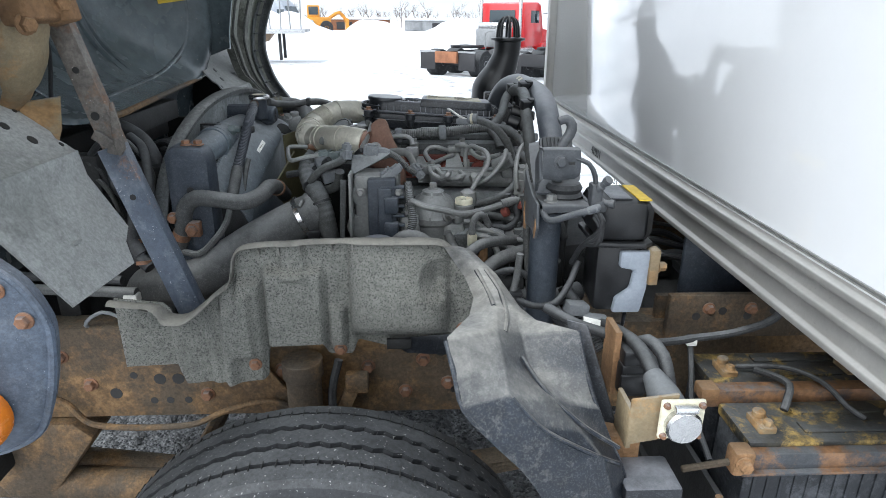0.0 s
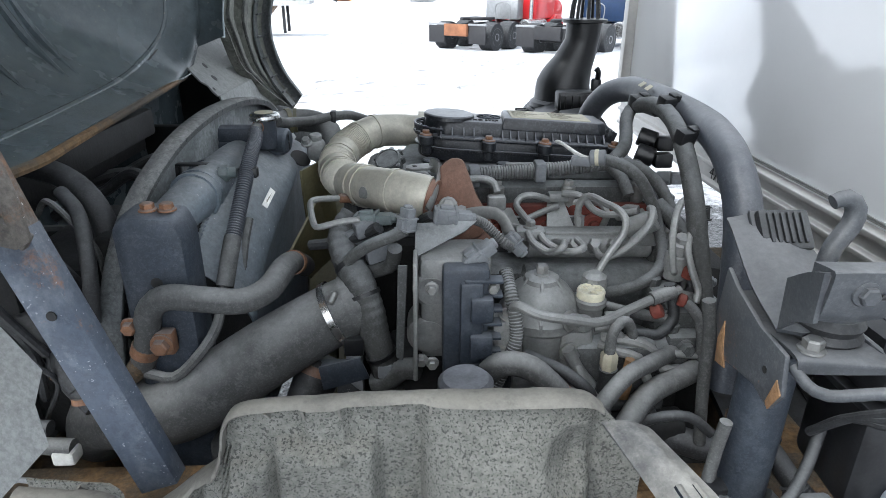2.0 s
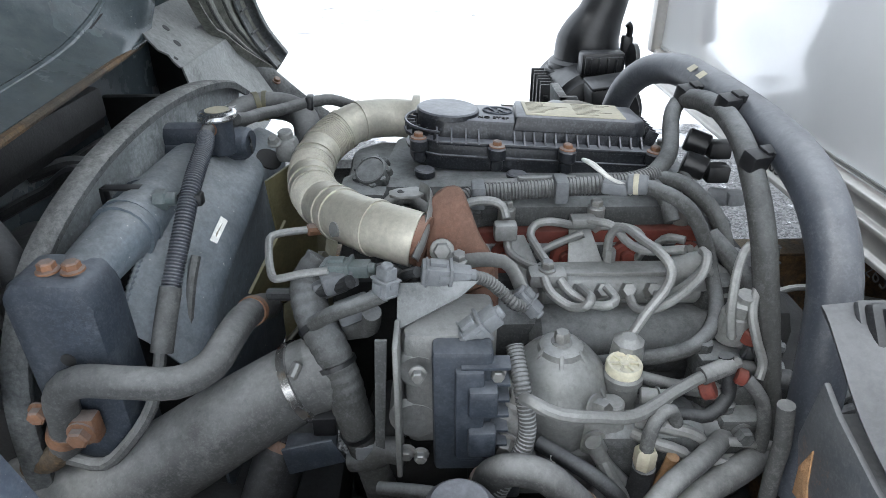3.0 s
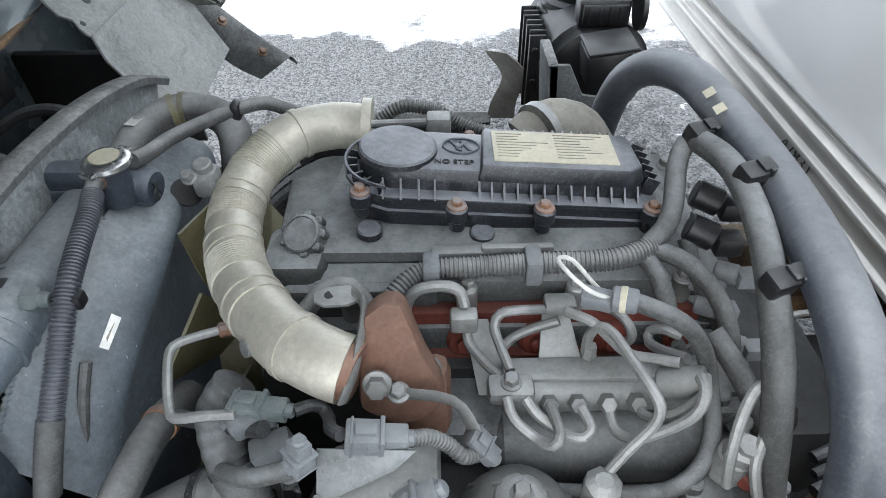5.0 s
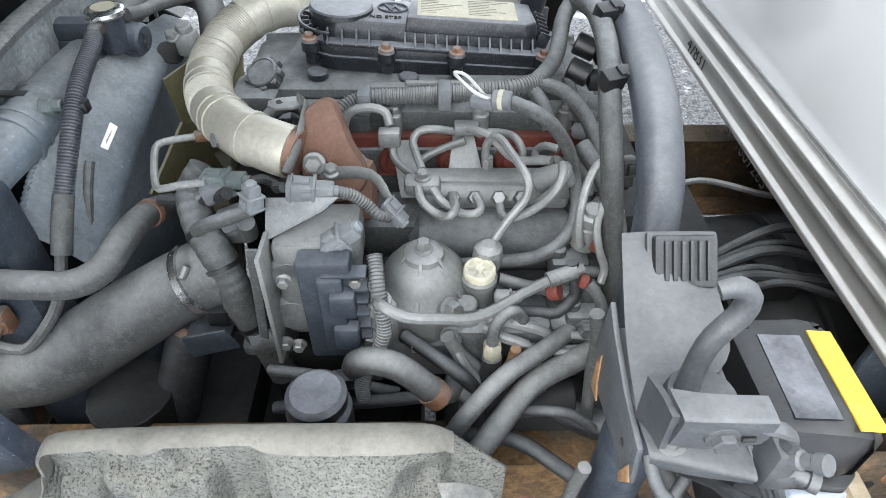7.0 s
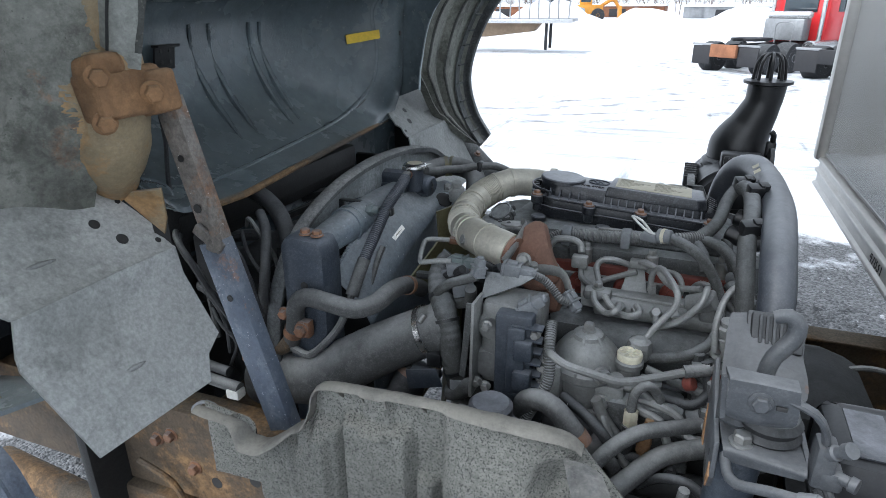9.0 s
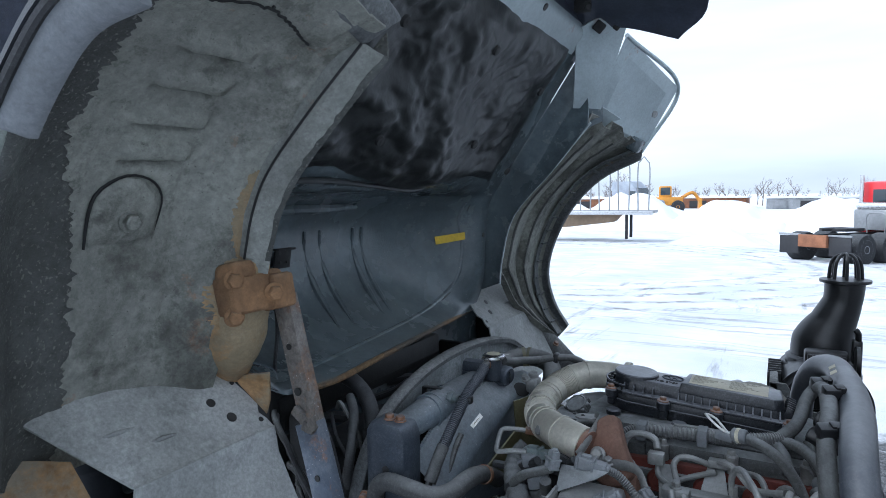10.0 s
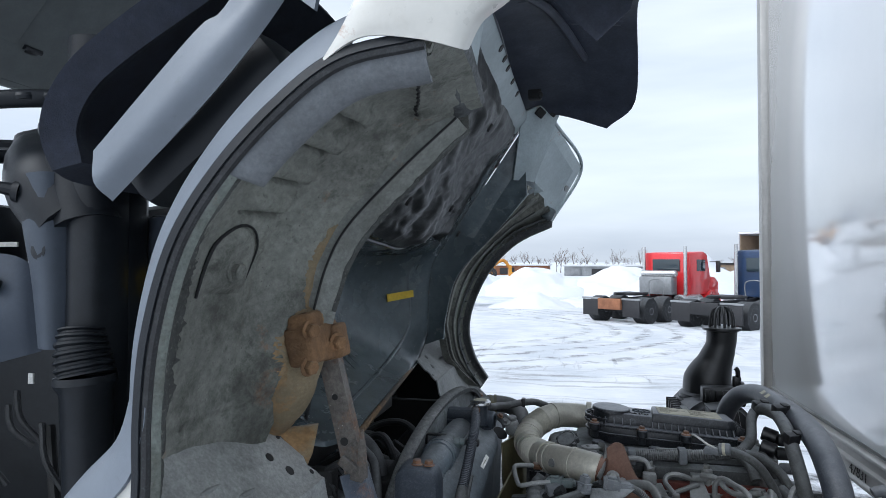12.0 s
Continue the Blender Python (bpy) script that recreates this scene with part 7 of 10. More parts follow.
# ---- rear cab support ----
def cab_hoop():
    t = thing("cab_support_hoop", "thick grey steel hoop carrying the rear cab mount", "cab support", base=(0.004, 0.028, 0.008))
    part("hoop", tube([(0.195, 2.06, 0.80), (0.197, 2.05, 1.05), (0.203, 2.01, 1.18), (0.222, 1.955, 1.243), (0.248, 1.88, 1.268), (0.260, 1.79, 1.270), (0.265, 1.68, 1.268), (0.263, 1.58, 1.265), (0.257, 1.50, 1.258), (0.253, 1.435, 1.235), (0.255, 1.39, 1.18), (0.250, 1.355, 1.08), (0.245, 1.335, 0.95)], 0.0245, 22, 0.015), hoop_grey, t, "")
    for p, r in (((0.240, 1.79, 1.2905), (5, -35, 0)), ((0.240, 1.755, 1.2895), (5, -35, 0))):
        part("paint_spot", bx(p, (0.012, 0.014, 0.001), 0, r), label_cream, t)
    part("tower", cyl((0.212, 1.205, 0.70), (0.212, 1.20, 1.10), 0.029, 24), tank_blue, t, "scuffed black support tube")
    sd = part("saddle", loft([[(0.184, 1.250, 1.140), (0.225, 1.250, 1.142), (0.268, 1.250, 1.136)], [(0.184, 1.18, 1.134), (0.225, 1.18, 1.137), (0.268, 1.17, 1.135)], [(0.186, 1.128, 1.134), (0.222, 1.118, 1.138), (0.264, 1.106, 1.139)], [(0.190, 1.124, 1.116), (0.222, 1.112, 1.122), (0.262, 1.102, 1.128)]], 0.005, 5), bracket_grey, t, "dusty pressed steel saddle", 50)
    part("saddle_wall", prism([(1.106, 1.128), (1.12, 1.14), (1.24, 1.142), (1.24, 1.10), (1.14, 1.105)], "x", 0.264, 0.270, 0.002), bracket_grey, sd)
    part("side_cheek", prism([(1.122, 1.090), (1.130, 1.132), (1.18, 1.136), (1.235, 1.152), (1.262, 1.165), (1.268, 1.10), (1.245, 1.052), (1.228, 1.062), (1.17, 1.072), (1.138, 1.064)], "x", 0.178, 0.184, 0.002), bracket_grey, t, "dusty pressed side cheek")
    part("rust_edge", prism([(1.226, 1.054), (1.248, 1.050), (1.252, 1.078), (1.244, 1.106), (1.236, 1.074)], "x", 0.1765, 0.1785, 0.0005), rust_heavy, t, "rusty lower corner")
    part("rust_edge", prism([(1.122, 1.092), (1.136, 1.066), (1.142, 1.072), (1.132, 1.104)], "x", 0.1765, 0.1785, 0.0005), rust_heavy, t)
    for y, z in ((1.155, 1.10), (1.135, 1.082)):
        part("cheek_hole", lathe((0.1785, y, z), (-1, 0, 0), [(0.004, 0), (0.004, 0.001)], 12), ink_and_hole, t)
    part("cushion", lathe((0.232, 1.160, 1.136), (0, 0, 1), [(0.030, 0), (0.034, 0.006), (0.030, 0.013), (0.033, 0.02), (0.028, 0.028)], 28), rubber_dark, t, "black ribbed rubber cushion")
    part("lower_cushion", lathe((0.226, 1.19, 1.128), (0, 0, -1), [(0.034, 0), (0.037, 0.010), (0.030, 0.020)], 24), rubber_dark, t)
    lp = part("latch_plate", loft([[(0.174, 1.118, 1.236), (0.200, 1.112, 1.238), (0.238, 1.110, 1.238)], [(0.176, 1.096, 1.238), (0.200, 1.094, 1.239), (0.238, 1.093, 1.238)], [(0.177, 1.092, 1.232), (0.200, 1.090, 1.233), (0.239, 1.090, 1.232)], [(0.178, 1.098, 1.198), (0.202, 1.096, 1.196), (0.243, 1.098, 1.196)], [(0.182, 1.106, 1.184), (0.204, 1.104, 1.182), (0.236, 1.106, 1.184)]], 0.005, 3), bracket_grey, t, "dusty cab latch plate", 40)
    part("latch_cheek", loft([[(0.175, 1.096, 1.236), (0.177, 1.12, 1.225), (0.180, 1.15, 1.205)], [(0.180, 1.102, 1.184), (0.180, 1.125, 1.172), (0.182, 1.150, 1.150)]], 0.005, 3), bracket_grey, lp)
    part("latch_bolt", hexa((0.207, 1.092, 1.217), (0, -1, 0), 0.009, 0.006), bracket_grey, lp)
    part("latch_slot", bx((0.226, 1.091, 1.214), (0.010, 0.002, 0.005), 0.001), ink_and_hole, lp)
    part("saddle_bolt", hexa((0.205, 1.134, 1.136), (0, 0, 1), 0.010, 0.010), bolt_steel, t)
    part("stop_pad", bx((0.241, 1.275, 1.203), (0.058, 0.012, 0.048), 0.004, (-42, 0, 0)), rubber_dark, t, "black ribbed stop pad")
    for k in range(6):
        part("pad_rib", bx((0.222 + 0.0076 * k, 1.2705, 1.208), (0.0042, 0.006, 0.036), 0.001, (-42, 0, 0)), rubber_dark, t)
    part("pad_frame", bx((0.241, 1.281, 1.197), (0.066, 0.008, 0.056), 0.004, (-42, 0, 0)), bracket_grey, t)
    part("hoop_boot", loft([[(0.192, 1.312, 1.205), (0.228, 1.306, 1.212), (0.275, 1.312, 1.198)], [(0.188, 1.288, 1.200), (0.224, 1.272, 1.203), (0.268, 1.28, 1.195)], [(0.183, 1.22, 1.165), (0.220, 1.205, 1.172), (0.274, 1.21, 1.158)], [(0.181, 1.158, 1.146), (0.203, 1.142, 1.150), (0.225, 1.165, 1.150)]], 0.005, 6), bracket_grey, t, "dusty pressed cover over the hoop foot", 50)
    part("striker_hook", tube([(0.219, 1.165, 1.165), (0.219, 1.166, 1.205), (0.224, 1.168, 1.228), (0.238, 1.172, 1.248), (0.241, 1.175, 1.264), (0.231, 1.176, 1.274), (0.218, 1.176, 1.270)], [0.010, 0.009, 0.009, 0.0095, 0.0095, 0.0085, 0.007], 14), bracket_grey, t, "hooked steel striker")
    part("lever", tube([(0.191, 1.132, 1.118), (0.193, 1.112, 1.112), (0.201, 1.092, 1.114), (0.228, 1.072, 1.130), (0.257, 1.050, 1.146), (0.266, 1.052, 1.150)], 0.0058, 12), bracket_grey, t, "bent release lever")
    part("lever_grip", tube([(0.250, 1.0555, 1.142), (0.264, 1.050, 1.149)], 0.0072, 12), plug_grey, t)
    vb = part("valve_block", join(bx((0.276, 1.112, 1.150), (0.020, 0.028, 0.050), 0.004), bx((0.284, 1.110, 1.136), (0.022, 0.026, 0.022), 0.004)), bracket_grey, t, "dusty hydraulic latch valve")
    part("valve_knob", lathe((0.278, 1.102, 1.168), (0.35, -0.5, 0.6), [(0.008, 0), (0.008, 0.008), (0.006, 0.010), (0.006, 0.018), (0.008, 0.020), (0.008, 0.028)], 14), bracket_grey, vb)
    part("valve_port", lathe((0.288, 1.104, 1.142), (0.8, -0.5, 0), [(0.006, 0), (0.006, 0.012), (0.008, 0.013), (0.008, 0.020)], 12), bracket_grey, vb)
    part("latch_link", tube([(0.232, 1.098, 1.222), (0.256, 1.098, 1.212), (0.270, 1.104, 1.190), (0.275, 1.110, 1.165)], 0.007, 10, flat=0.6), bracket_grey, t)
    for k in range(3):
        part("valve_hose", tube([(0.278, 1.112, 1.13 - 0.008 * k), (0.29, 1.10, 1.11 - 0.010 * k), (0.284, 1.105, 1.085 - 0.010 * k), (0.27, 1.14, 1.05), (0.262, 1.18, 1.0)], 0.005, 10), rubber_dark, t)
    return t


cab_hoop()


def coolant_tank():
    t = thing("coolant_bottle", "black-shrouded milky coolant bottle with yellow label", "bottle", base=(-0.006, 0.004, 0.016))
    part("lid_shell", join(prism([(0.306, 1.168), (0.392, 1.158), (0.410, 1.172), (0.412, 1.285), (0.395, 1.30), (0.318, 1.30), (0.304, 1.285)], "z", 1.045, 1.125, 0.02)), plastic_black, t, "black plastic bottle shroud")
    part("lower_shell", prism([(0.312, 1.178), (0.388, 1.168), (0.402, 1.18), (0.404, 1.28), (0.32, 1.29)], "z", 0.90, 1.046, 0.012), plastic_black, t)
    part("shell_lip", prism([(0.303, 1.166), (0.395, 1.155), (0.413, 1.17), (0.415, 1.288), (0.398, 1.302), (0.316, 1.302), (0.301, 1.287)], "z", 1.036, 1.046, 0.003), plastic_black, t)
    part("bottle", join(prism([(0.346, 0.905), (0.400, 0.905), (0.408, 0.955), (0.412, 1.03), (0.352, 1.03), (0.352, 0.998), (0.380, 0.992), (0.376, 0.955), (0.35, 0.935)], "y", 1.158, 1.174, 0.005)), bottle_white, t, "milky white bottle wall")
    part("bracket", join(bx((0.415, 1.165, 1.0), (0.018, 0.03, 0.07), 0.003), hexa((0.424, 1.160, 1.0), (1, 0, 0), 0.009, 0.012)), rust_stain, t, "rust-stained bottle bracket")
    part("yellow_label", prism([(0.378, 1.168), (0.400, 1.166), (0.401, 1.272), (0.379, 1.274)], "z", 1.1245, 1.127, 0), label_yellow, t)
    part("warning_text", prism([(0.328, 1.18), (0.368, 1.178), (0.370, 1.268), (0.330, 1.27)], "z", 1.1245, 1.1265, 0), cover_black, t, "worn dusty printed patch")
    part("stay", tube([(0.38, 1.18, 0.91), (0.375, 1.18, 0.86), (0.36, 1.19, 0.81)], 0.008, 8, flat=0.3), cover_black, t)


coolant_tank()


def snorkel():
    t = thing("air_snorkel", "tall black plastic air intake snorkel on the far side", "air intake", base=(-0.03, -0.01, 0.012))
    part("lower_body", join(lathe((0.295, 2.60, 0.98), (0, 0, 1), [(0.09, 0), (0.105, 0.02), (0.108, 0.10), (0.10, 0.13)], 28), lathe((0.285, 2.66, 1.03), (0.06, -1, -0.05), [(0.118, 0), (0.118, 0.20), (0.122, 0.205), (0.122, 0.222), (0.114, 0.228), (0.108, 0.245), (0.075, 0.262), (0.0, 0.266)], 36), bx((0.30, 2.58, 0.88), (0.18, 0.16, 0.26), 0.03)), plastic_black, t)
    for k in range(7):
        part("rib", bx((0.175 + 0.003 * (k % 2), 2.44 + 0.028 * k, 1.01), (0.035, 0.006, 0.19), 0.002), plastic_black, t)
    for k in range(3):
        part("rib_rail", bx((0.170, 2.525, 0.935 + 0.07 * k), (0.012, 0.19, 0.007), 0.002), plastic_black, t)
    part("clamp_tab", join(bx((0.30, 2.44, 1.155), (0.105, 0.05, 0.055), 0.008), bx((0.30, 2.412, 1.155), (0.090, 0.008, 0.040), 0.003), lathe((0.368, 2.43, 1.16), (1, 0, 0), [(0.042, 0), (0.042, 0.010)], 24)), plastic_black, t, "black clamp block on the canister")
    for k in range(4):
        part("tab_rib", bx((0.268 + 0.020 * k, 2.405, 1.155), (0.004, 0.006, 0.034), 0.001), plastic_black, t)
    part("drain_bolt", hexa((0.292, 2.30, 1.090), (0, -1, 0), 0.012, 0.01), bolt_steel, t)
    part("collar", lathe((0.300, 2.60, 1.105), (0, 0, 1), [(0.092, 0), (0.098, 0.008), (0.098, 0.022), (0.088, 0.03)], 30), plastic_black, t)
    part("neck", tube([(0.300, 2.60, 1.11), (0.302, 2.60, 1.175), (0.325, 2.60, 1.24), (0.345, 2.60, 1.30), (0.350, 2.60, 1.36)], [0.086, 0.084, 0.060, 0.050, 0.052], 26), plastic_black, t)
    part("rim", lathe((0.350, 2.60, 1.352), (0, 0, 1), [(0.053, 0), (0.066, 0.004), (0.066, 0.012), (0.05, 0.014)], 28), plastic_black, t)
    for k in range(4):
        a = math.pi / 4 * k
        c, s = 0.042 * math.cos(a), 0.042 * math.sin(a)
        part("cage_bar", tube([(0.350 - c, 2.60 - s, 1.36), (0.350 - c * 0.85, 2.60 - s * 0.85, 1.415), (0.350 - c * 0.4, 2.60 - s * 0.4, 1.436), (0.350 + c * 0.4, 2.60 + s * 0.4, 1.436), (0.350 + c * 0.85, 2.60 + s * 0.85, 1.415), (0.350 + c, 2.60 + s, 1.36)], 0.005, 8), plastic_black, t)
    part("latch", join(bx((0.378, 2.515, 1.17), (0.025, 0.03, 0.07), 0.006), tube([(0.38, 2.51, 1.20), (0.378, 2.50, 1.225), (0.37, 2.50, 1.235)], 0.008, 8)), plastic_black, t)
    part("step_box", join(bx((0.285, 2.30, 1.105), (0.085, 0.09, 0.075), 0.008, (0, -8, 0)), bx((0.285, 2.30, 1.146), (0.092, 0.10, 0.008), 0.003, (0, -8, 0))), plastic_black, t, "black bracket box beside the snorkel")
    part("bracket", join(prism([(0.165, 1.13), (0.205, 1.13), (0.235, 1.07), (0.30, 1.06), (0.30, 0.92), (0.185, 0.92)], "y", 2.24, 2.25, 0.003), prism([(0.165, 1.13), (0.185, 1.13), (0.20, 0.92), (0.18, 0.92)], "y", 2.24, 2.36, 0.003)), seal_rubber, t, "grey pressed steel bracket with holes")
    for x, z, r in ((0.20, 1.06, 0.006), (0.215, 1.0, 0.012), (0.255, 1.03, 0.012), (0.235, 0.965, 0.007), (0.275, 0.985, 0.009)):
        part("bracket_hole", lathe((x, 2.2395, z), (0, -1, 0), [(r, 0), (r, 0.001)], 12), ink_and_hole, t)


snorkel()


def far_liner():
    t = thing("far_splash_shield", "dusty black splash shield on the far wheel arch", "shield")
    part("panel", loft([[(-0.42, 2.47, 0.885), (-0.42, 2.50, 0.890), (-0.42, 2.51, 0.70)], [(-0.10, 2.47, 0.89), (-0.10, 2.50, 0.895), (-0.10, 2.51, 0.70)], [(0.055, 2.48, 0.885), (0.06, 2.51, 0.89), (0.06, 2.52, 0.70)]], 0.004, 5), seal_rubber, t)
    part("inner_wall", loft([[(-0.36, 2.42, 0.87), (-0.36, 2.40, 0.70)], [(-0.1, 2.42, 0.87), (-0.1, 2.40, 0.70)], [(0.12, 2.42, 0.875), (0.12, 2.40, 0.70)]], 0.004, 4), cover_black, t, "black inner wall of the shield")
    part("upright", loft([[(0.05, 2.50, 0.89), (0.115, 2.49, 0.89)], [(0.060, 2.50, 0.935), (0.118, 2.50, 0.93)], [(0.085, 2.52, 0.985), (0.135, 2.50, 1.0)], [(0.045, 2.56, 1.03), (0.095, 2.53, 1.035)]], 0.006, 5), liner_top, t, "dusty curved end of the far shield")
    part("corrugated_line", tube([(-0.165, 2.02, 1.150), (-0.12, 2.03, 1.172), (-0.07, 2.03, 1.165), (-0.03, 2.02, 1.145), (0.02, 2.0, 1.14)], 0.011, 12, corr=0.0018, pitch=0.0055), rubber_hose, t)
    part("rail_pipe", tube([(-0.17, 1.935, 1.197), (-0.12, 1.94, 1.195), (-0.08, 1.95, 1.19)], 0.006, 10), rubber_hose, t)
    part("joint_block", bx((-0.065, 1.955, 1.185), (0.035, 0.03, 0.03), 0.006), cast_light, t)
    part("turbo_housing", join(tube([(0.06, 1.96, 1.150), (0.085, 1.97, 1.165), (0.13, 1.975, 1.16), (0.165, 1.96, 1.13)], [0.034, 0.042, 0.042, 0.036], 18), tube([(0.062, 1.94, 1.160), (0.072, 1.945, 1.168)], 0.040, 18, 0.01)), liner_top, t, "dusty turbo inlet casting")
    part("turbo_clamp", tube([(0.078, 1.955, 1.166), (0.088, 1.962, 1.168)], 0.0455, 20, 0.01), bolt_steel, t)


far_liner()


# ---- behind the wheel: batteries, socket, relays ----
def battery(x, y, z, group="truck batteries"):
    t = thing("battery", "dirty black truck battery with corroded terminals", "battery", group, base=(0.045, 0.055, 0))
    part("case", bx((x, y, z - 0.12), (0.33, 0.112, 0.22), 0.01), battery_case, t)
    for k in range(13):
        part("case_rib", bx((x - 0.145 + 0.024 * k, y - 0.0565, z - 0.13), (0.006, 0.004, 0.17), 0.001), battery_case, t)
    part("lid", join(bx((x, y, z - 0.004), (0.335, 0.116, 0.022), 0.006), bx((x + 0.02, y - 0.022, z + 0.008), (0.16, 0.03, 0.006), 0.003), bx((x + 0.03, y + 0.028, z + 0.008), (0.16, 0.025, 0.006), 0.003)), battery_top, t, "stained battery lid")
    for s in (-1, 1):
        p = part("terminal", join(cyl((x + s * 0.125, y, z), (x + s * 0.125, y, z + 0.03), 0.011, 14), bx((x + s * 0.125, y - 0.012, z + 0.012), (0.03, 0.05, 0.014), 0.003), hexa((x + s * 0.125, y - 0.03, z + 0.018), (0, 0, 1), 0.008, 0.01)), rust_stain, t, "corroded terminal clamp")
    return t


battery(0.655, 1.108, 0.79)
battery(0.640, 0.940, 0.785)


def battery_tray():
    t = thing("battery_tray", "rusty black steel battery tray with hold-down bar", "battery tray", base=(0.045, 0.055, 0))
    part("hold_down", join(bx((0.655, 1.025, 0.800), (0.42, 0.030, 0.016), 0.004), bx((0.655, 1.012, 0.790), (0.42, 0.005, 0.034), 0.002)), rust_bar, t, "bent hold-down bar")
    part("front_bar", join(bx((0.675, 0.872, 0.768), (0.45, 0.022, 0.034), 0.005), bx((0.675, 0.866, 0.752), (0.45, 0.03, 0.006), 0.002)), rust_bar, t, "scuffed front bar with rusty end")
    part("rusty_end", join(bx((0.452, 0.868, 0.772), (0.035, 0.034, 0.046), 0.006), hexa((0.450, 0.850, 0.775), (0, -1, 0), 0.011, 0.01)), rust_heavy, t)
    part("rusty_end", bx((0.462, 1.025, 0.80), (0.035, 0.036, 0.026), 0.005), rust_heavy, t)
    part("tie_rod", cyl((0.36, 0.875, 0.748), (0.455, 0.868, 0.770), 0.006, 10), rail_rust, t)
    part("hook", tube([(0.40, 0.82, 0.74), (0.405, 0.815, 0.70), (0.395, 0.815, 0.68), (0.38, 0.815, 0.69)], 0.006, 8), rust_heavy, t)
    part("tray", join(bx((0.66, 0.98, 0.545), (0.50, 0.44, 0.02), 0.005), bx((0.43, 0.98, 0.62), (0.012, 0.44, 0.16), 0.004)), cast_dark, t)
    part("back_plate", join(bx((0.68, 1.215, 0.86), (0.46, 0.02, 0.10), 0.005), bx((0.68, 1.28, 0.80), (0.46, 0.02, 0.16), 0.005)), rail_rust, t, "rust-streaked bracket plate behind the batteries")
    for k in range(6):
        part("plate_hole", lathe((0.51 + 0.055 * k, 1.2045, 0.862 + 0.012 * (k % 2)), (0, -1, 0), [(0.009, 0), (0.009, 0.001)], 12), ink_and_hole, t)
    for k in range(3):
        part("plate_bolt", hexa((0.535 + 0.09 * k, 1.205, 0.88), (0, -1, 0), 0.010, 0.01), bolt_rust, t)
    part("panel", bx((0.60, 1.32, 0.93), (0.17, 0.012, 0.20), 0.004), tank_blue, t, "dark flecked mounting panel")
    part("cable", tube([(0.35, 1.07, 0.875), (0.42, 1.10, 0.862), (0.47, 1.12, 0.857), (0.55, 1.125, 0.865), (0.62, 1.13, 0.885), (0.66, 1.15, 0.90)], 0.008, 10), rubber_dark, t, "thick battery cable")
    part("cable", tube([(0.57, 1.06, 0.82), (0.585, 1.02, 0.83), (0.59, 0.985, 0.835), (0.575, 0.960, 0.825), (0.562, 0.945, 0.81)], 0.007, 10), rubber_dark, t)
    part("cable", tube([(0.55, 1.09, 0.81), (0.62, 1.05, 0.83), (0.66, 1.0, 0.83), (0.68, 0.95, 0.81), (0.70, 0.93, 0.80)], 0.005, 10), rubber_dark, t)
    part("cable", tube([(0.47, 1.14, 0.855), (0.465, 1.10, 0.80), (0.455, 1.05, 0.74), (0.45, 0.95, 0.70)], 0.006, 10), rubber_dark, t)
    part("tie_tag", bx((0.465, 1.118, 0.850), (0.02, 0.012, 0.014), 0.002), label_white, t)


battery_tray()


def trailer_socket():
    t = thing("trailer_socket", "round metal trailer socket on a rusty bracket", "socket", base=(0.022, 0.034, 0.012))
    part("bracket", join(poly([(0.262, 0.842, 0.912), (0.330, 0.836, 0.925), (0.330, 0.836, 0.850), (0.262, 0.842, 0.832)], 0.006, 0.002), bx((0.265, 0.87, 0.86), (0.008, 0.06, 0.07), 0.002)), rust_stain, t, "rust-stained folded bracket")
    part("plate", bx((0.333, 0.826, 0.888), (0.066, 0.008, 0.066), 0.004), cap_ivory, t)
    part("cap", lathe((0.333, 0.822, 0.882), (0, -1, 0), [(0.027, 0), (0.027, 0.010), (0.024, 0.014), (0.0, 0.016)], 30), chrome, t, "dull metal hinged cap")
    part("hinge", join(bx((0.333, 0.815, 0.912), (0.034, 0.012, 0.010), 0.002), cyl((0.318, 0.812, 0.912), (0.348, 0.812, 0.912), 0.005, 10)), chrome, t)
    for dx in (-1, 1):
        for dz in (-1, 1):
            part("screw", hexa((0.333 + dx * 0.026, 0.822, 0.888 + dz * 0.026), (0, -1, 0), 0.004, 0.004), bolt_rust, t)
    part("back_shell", tube([(0.325, 0.84, 0.89), (0.322, 0.88, 0.90), (0.318, 0.91, 0.91)], [0.026, 0.025, 0.016], 18), plug_grey, t)
    part("cable", tube([(0.318, 0.905, 0.912), (0.312, 0.96, 0.93), (0.30, 1.02, 0.925), (0.285, 1.08, 0.91)], 0.012, 12), rubber_dark, t)


trailer_socket()


def relay_group():
    t = thing("relay_box", "black relay box with tangled cables on a bracket", "relay", base=(0.004, 0.01, 0.022))
    part("box", join(bx((0.325, 1.00, 0.86), (0.045, 0.05, 0.06), 0.006), bx((0.325, 1.00, 0.90), (0.04, 0.045, 0.03), 0.005), bx((0.325, 0.972, 0.858), (0.05, 0.008, 0.035), 0.003)), plastic_black, t)
    part("bracket", join(bx((0.30, 1.03, 0.88), (0.012, 0.06, 0.12), 0.003), bx((0.285, 0.93, 0.80), (0.05, 0.06, 0.02), 0.004), bx((0.29, 0.90, 0.79), (0.05, 0.012, 0.05), 0.003)), rust_heavy, t, "rusty support bracket")
    part("side_plate", poly([(0.215, 1.02, 0.955), (0.245, 1.0, 0.955), (0.29, 0.93, 0.80), (0.25, 0.94, 0.78)], 0.006, 0.001), cover_black, t)
    part("lower_block", join(bx((0.315, 0.86, 0.745), (0.09, 0.08, 0.06), 0.008), bx((0.30, 0.85, 0.69), (0.10, 0.08, 0.06), 0.008)), cover_black, t)
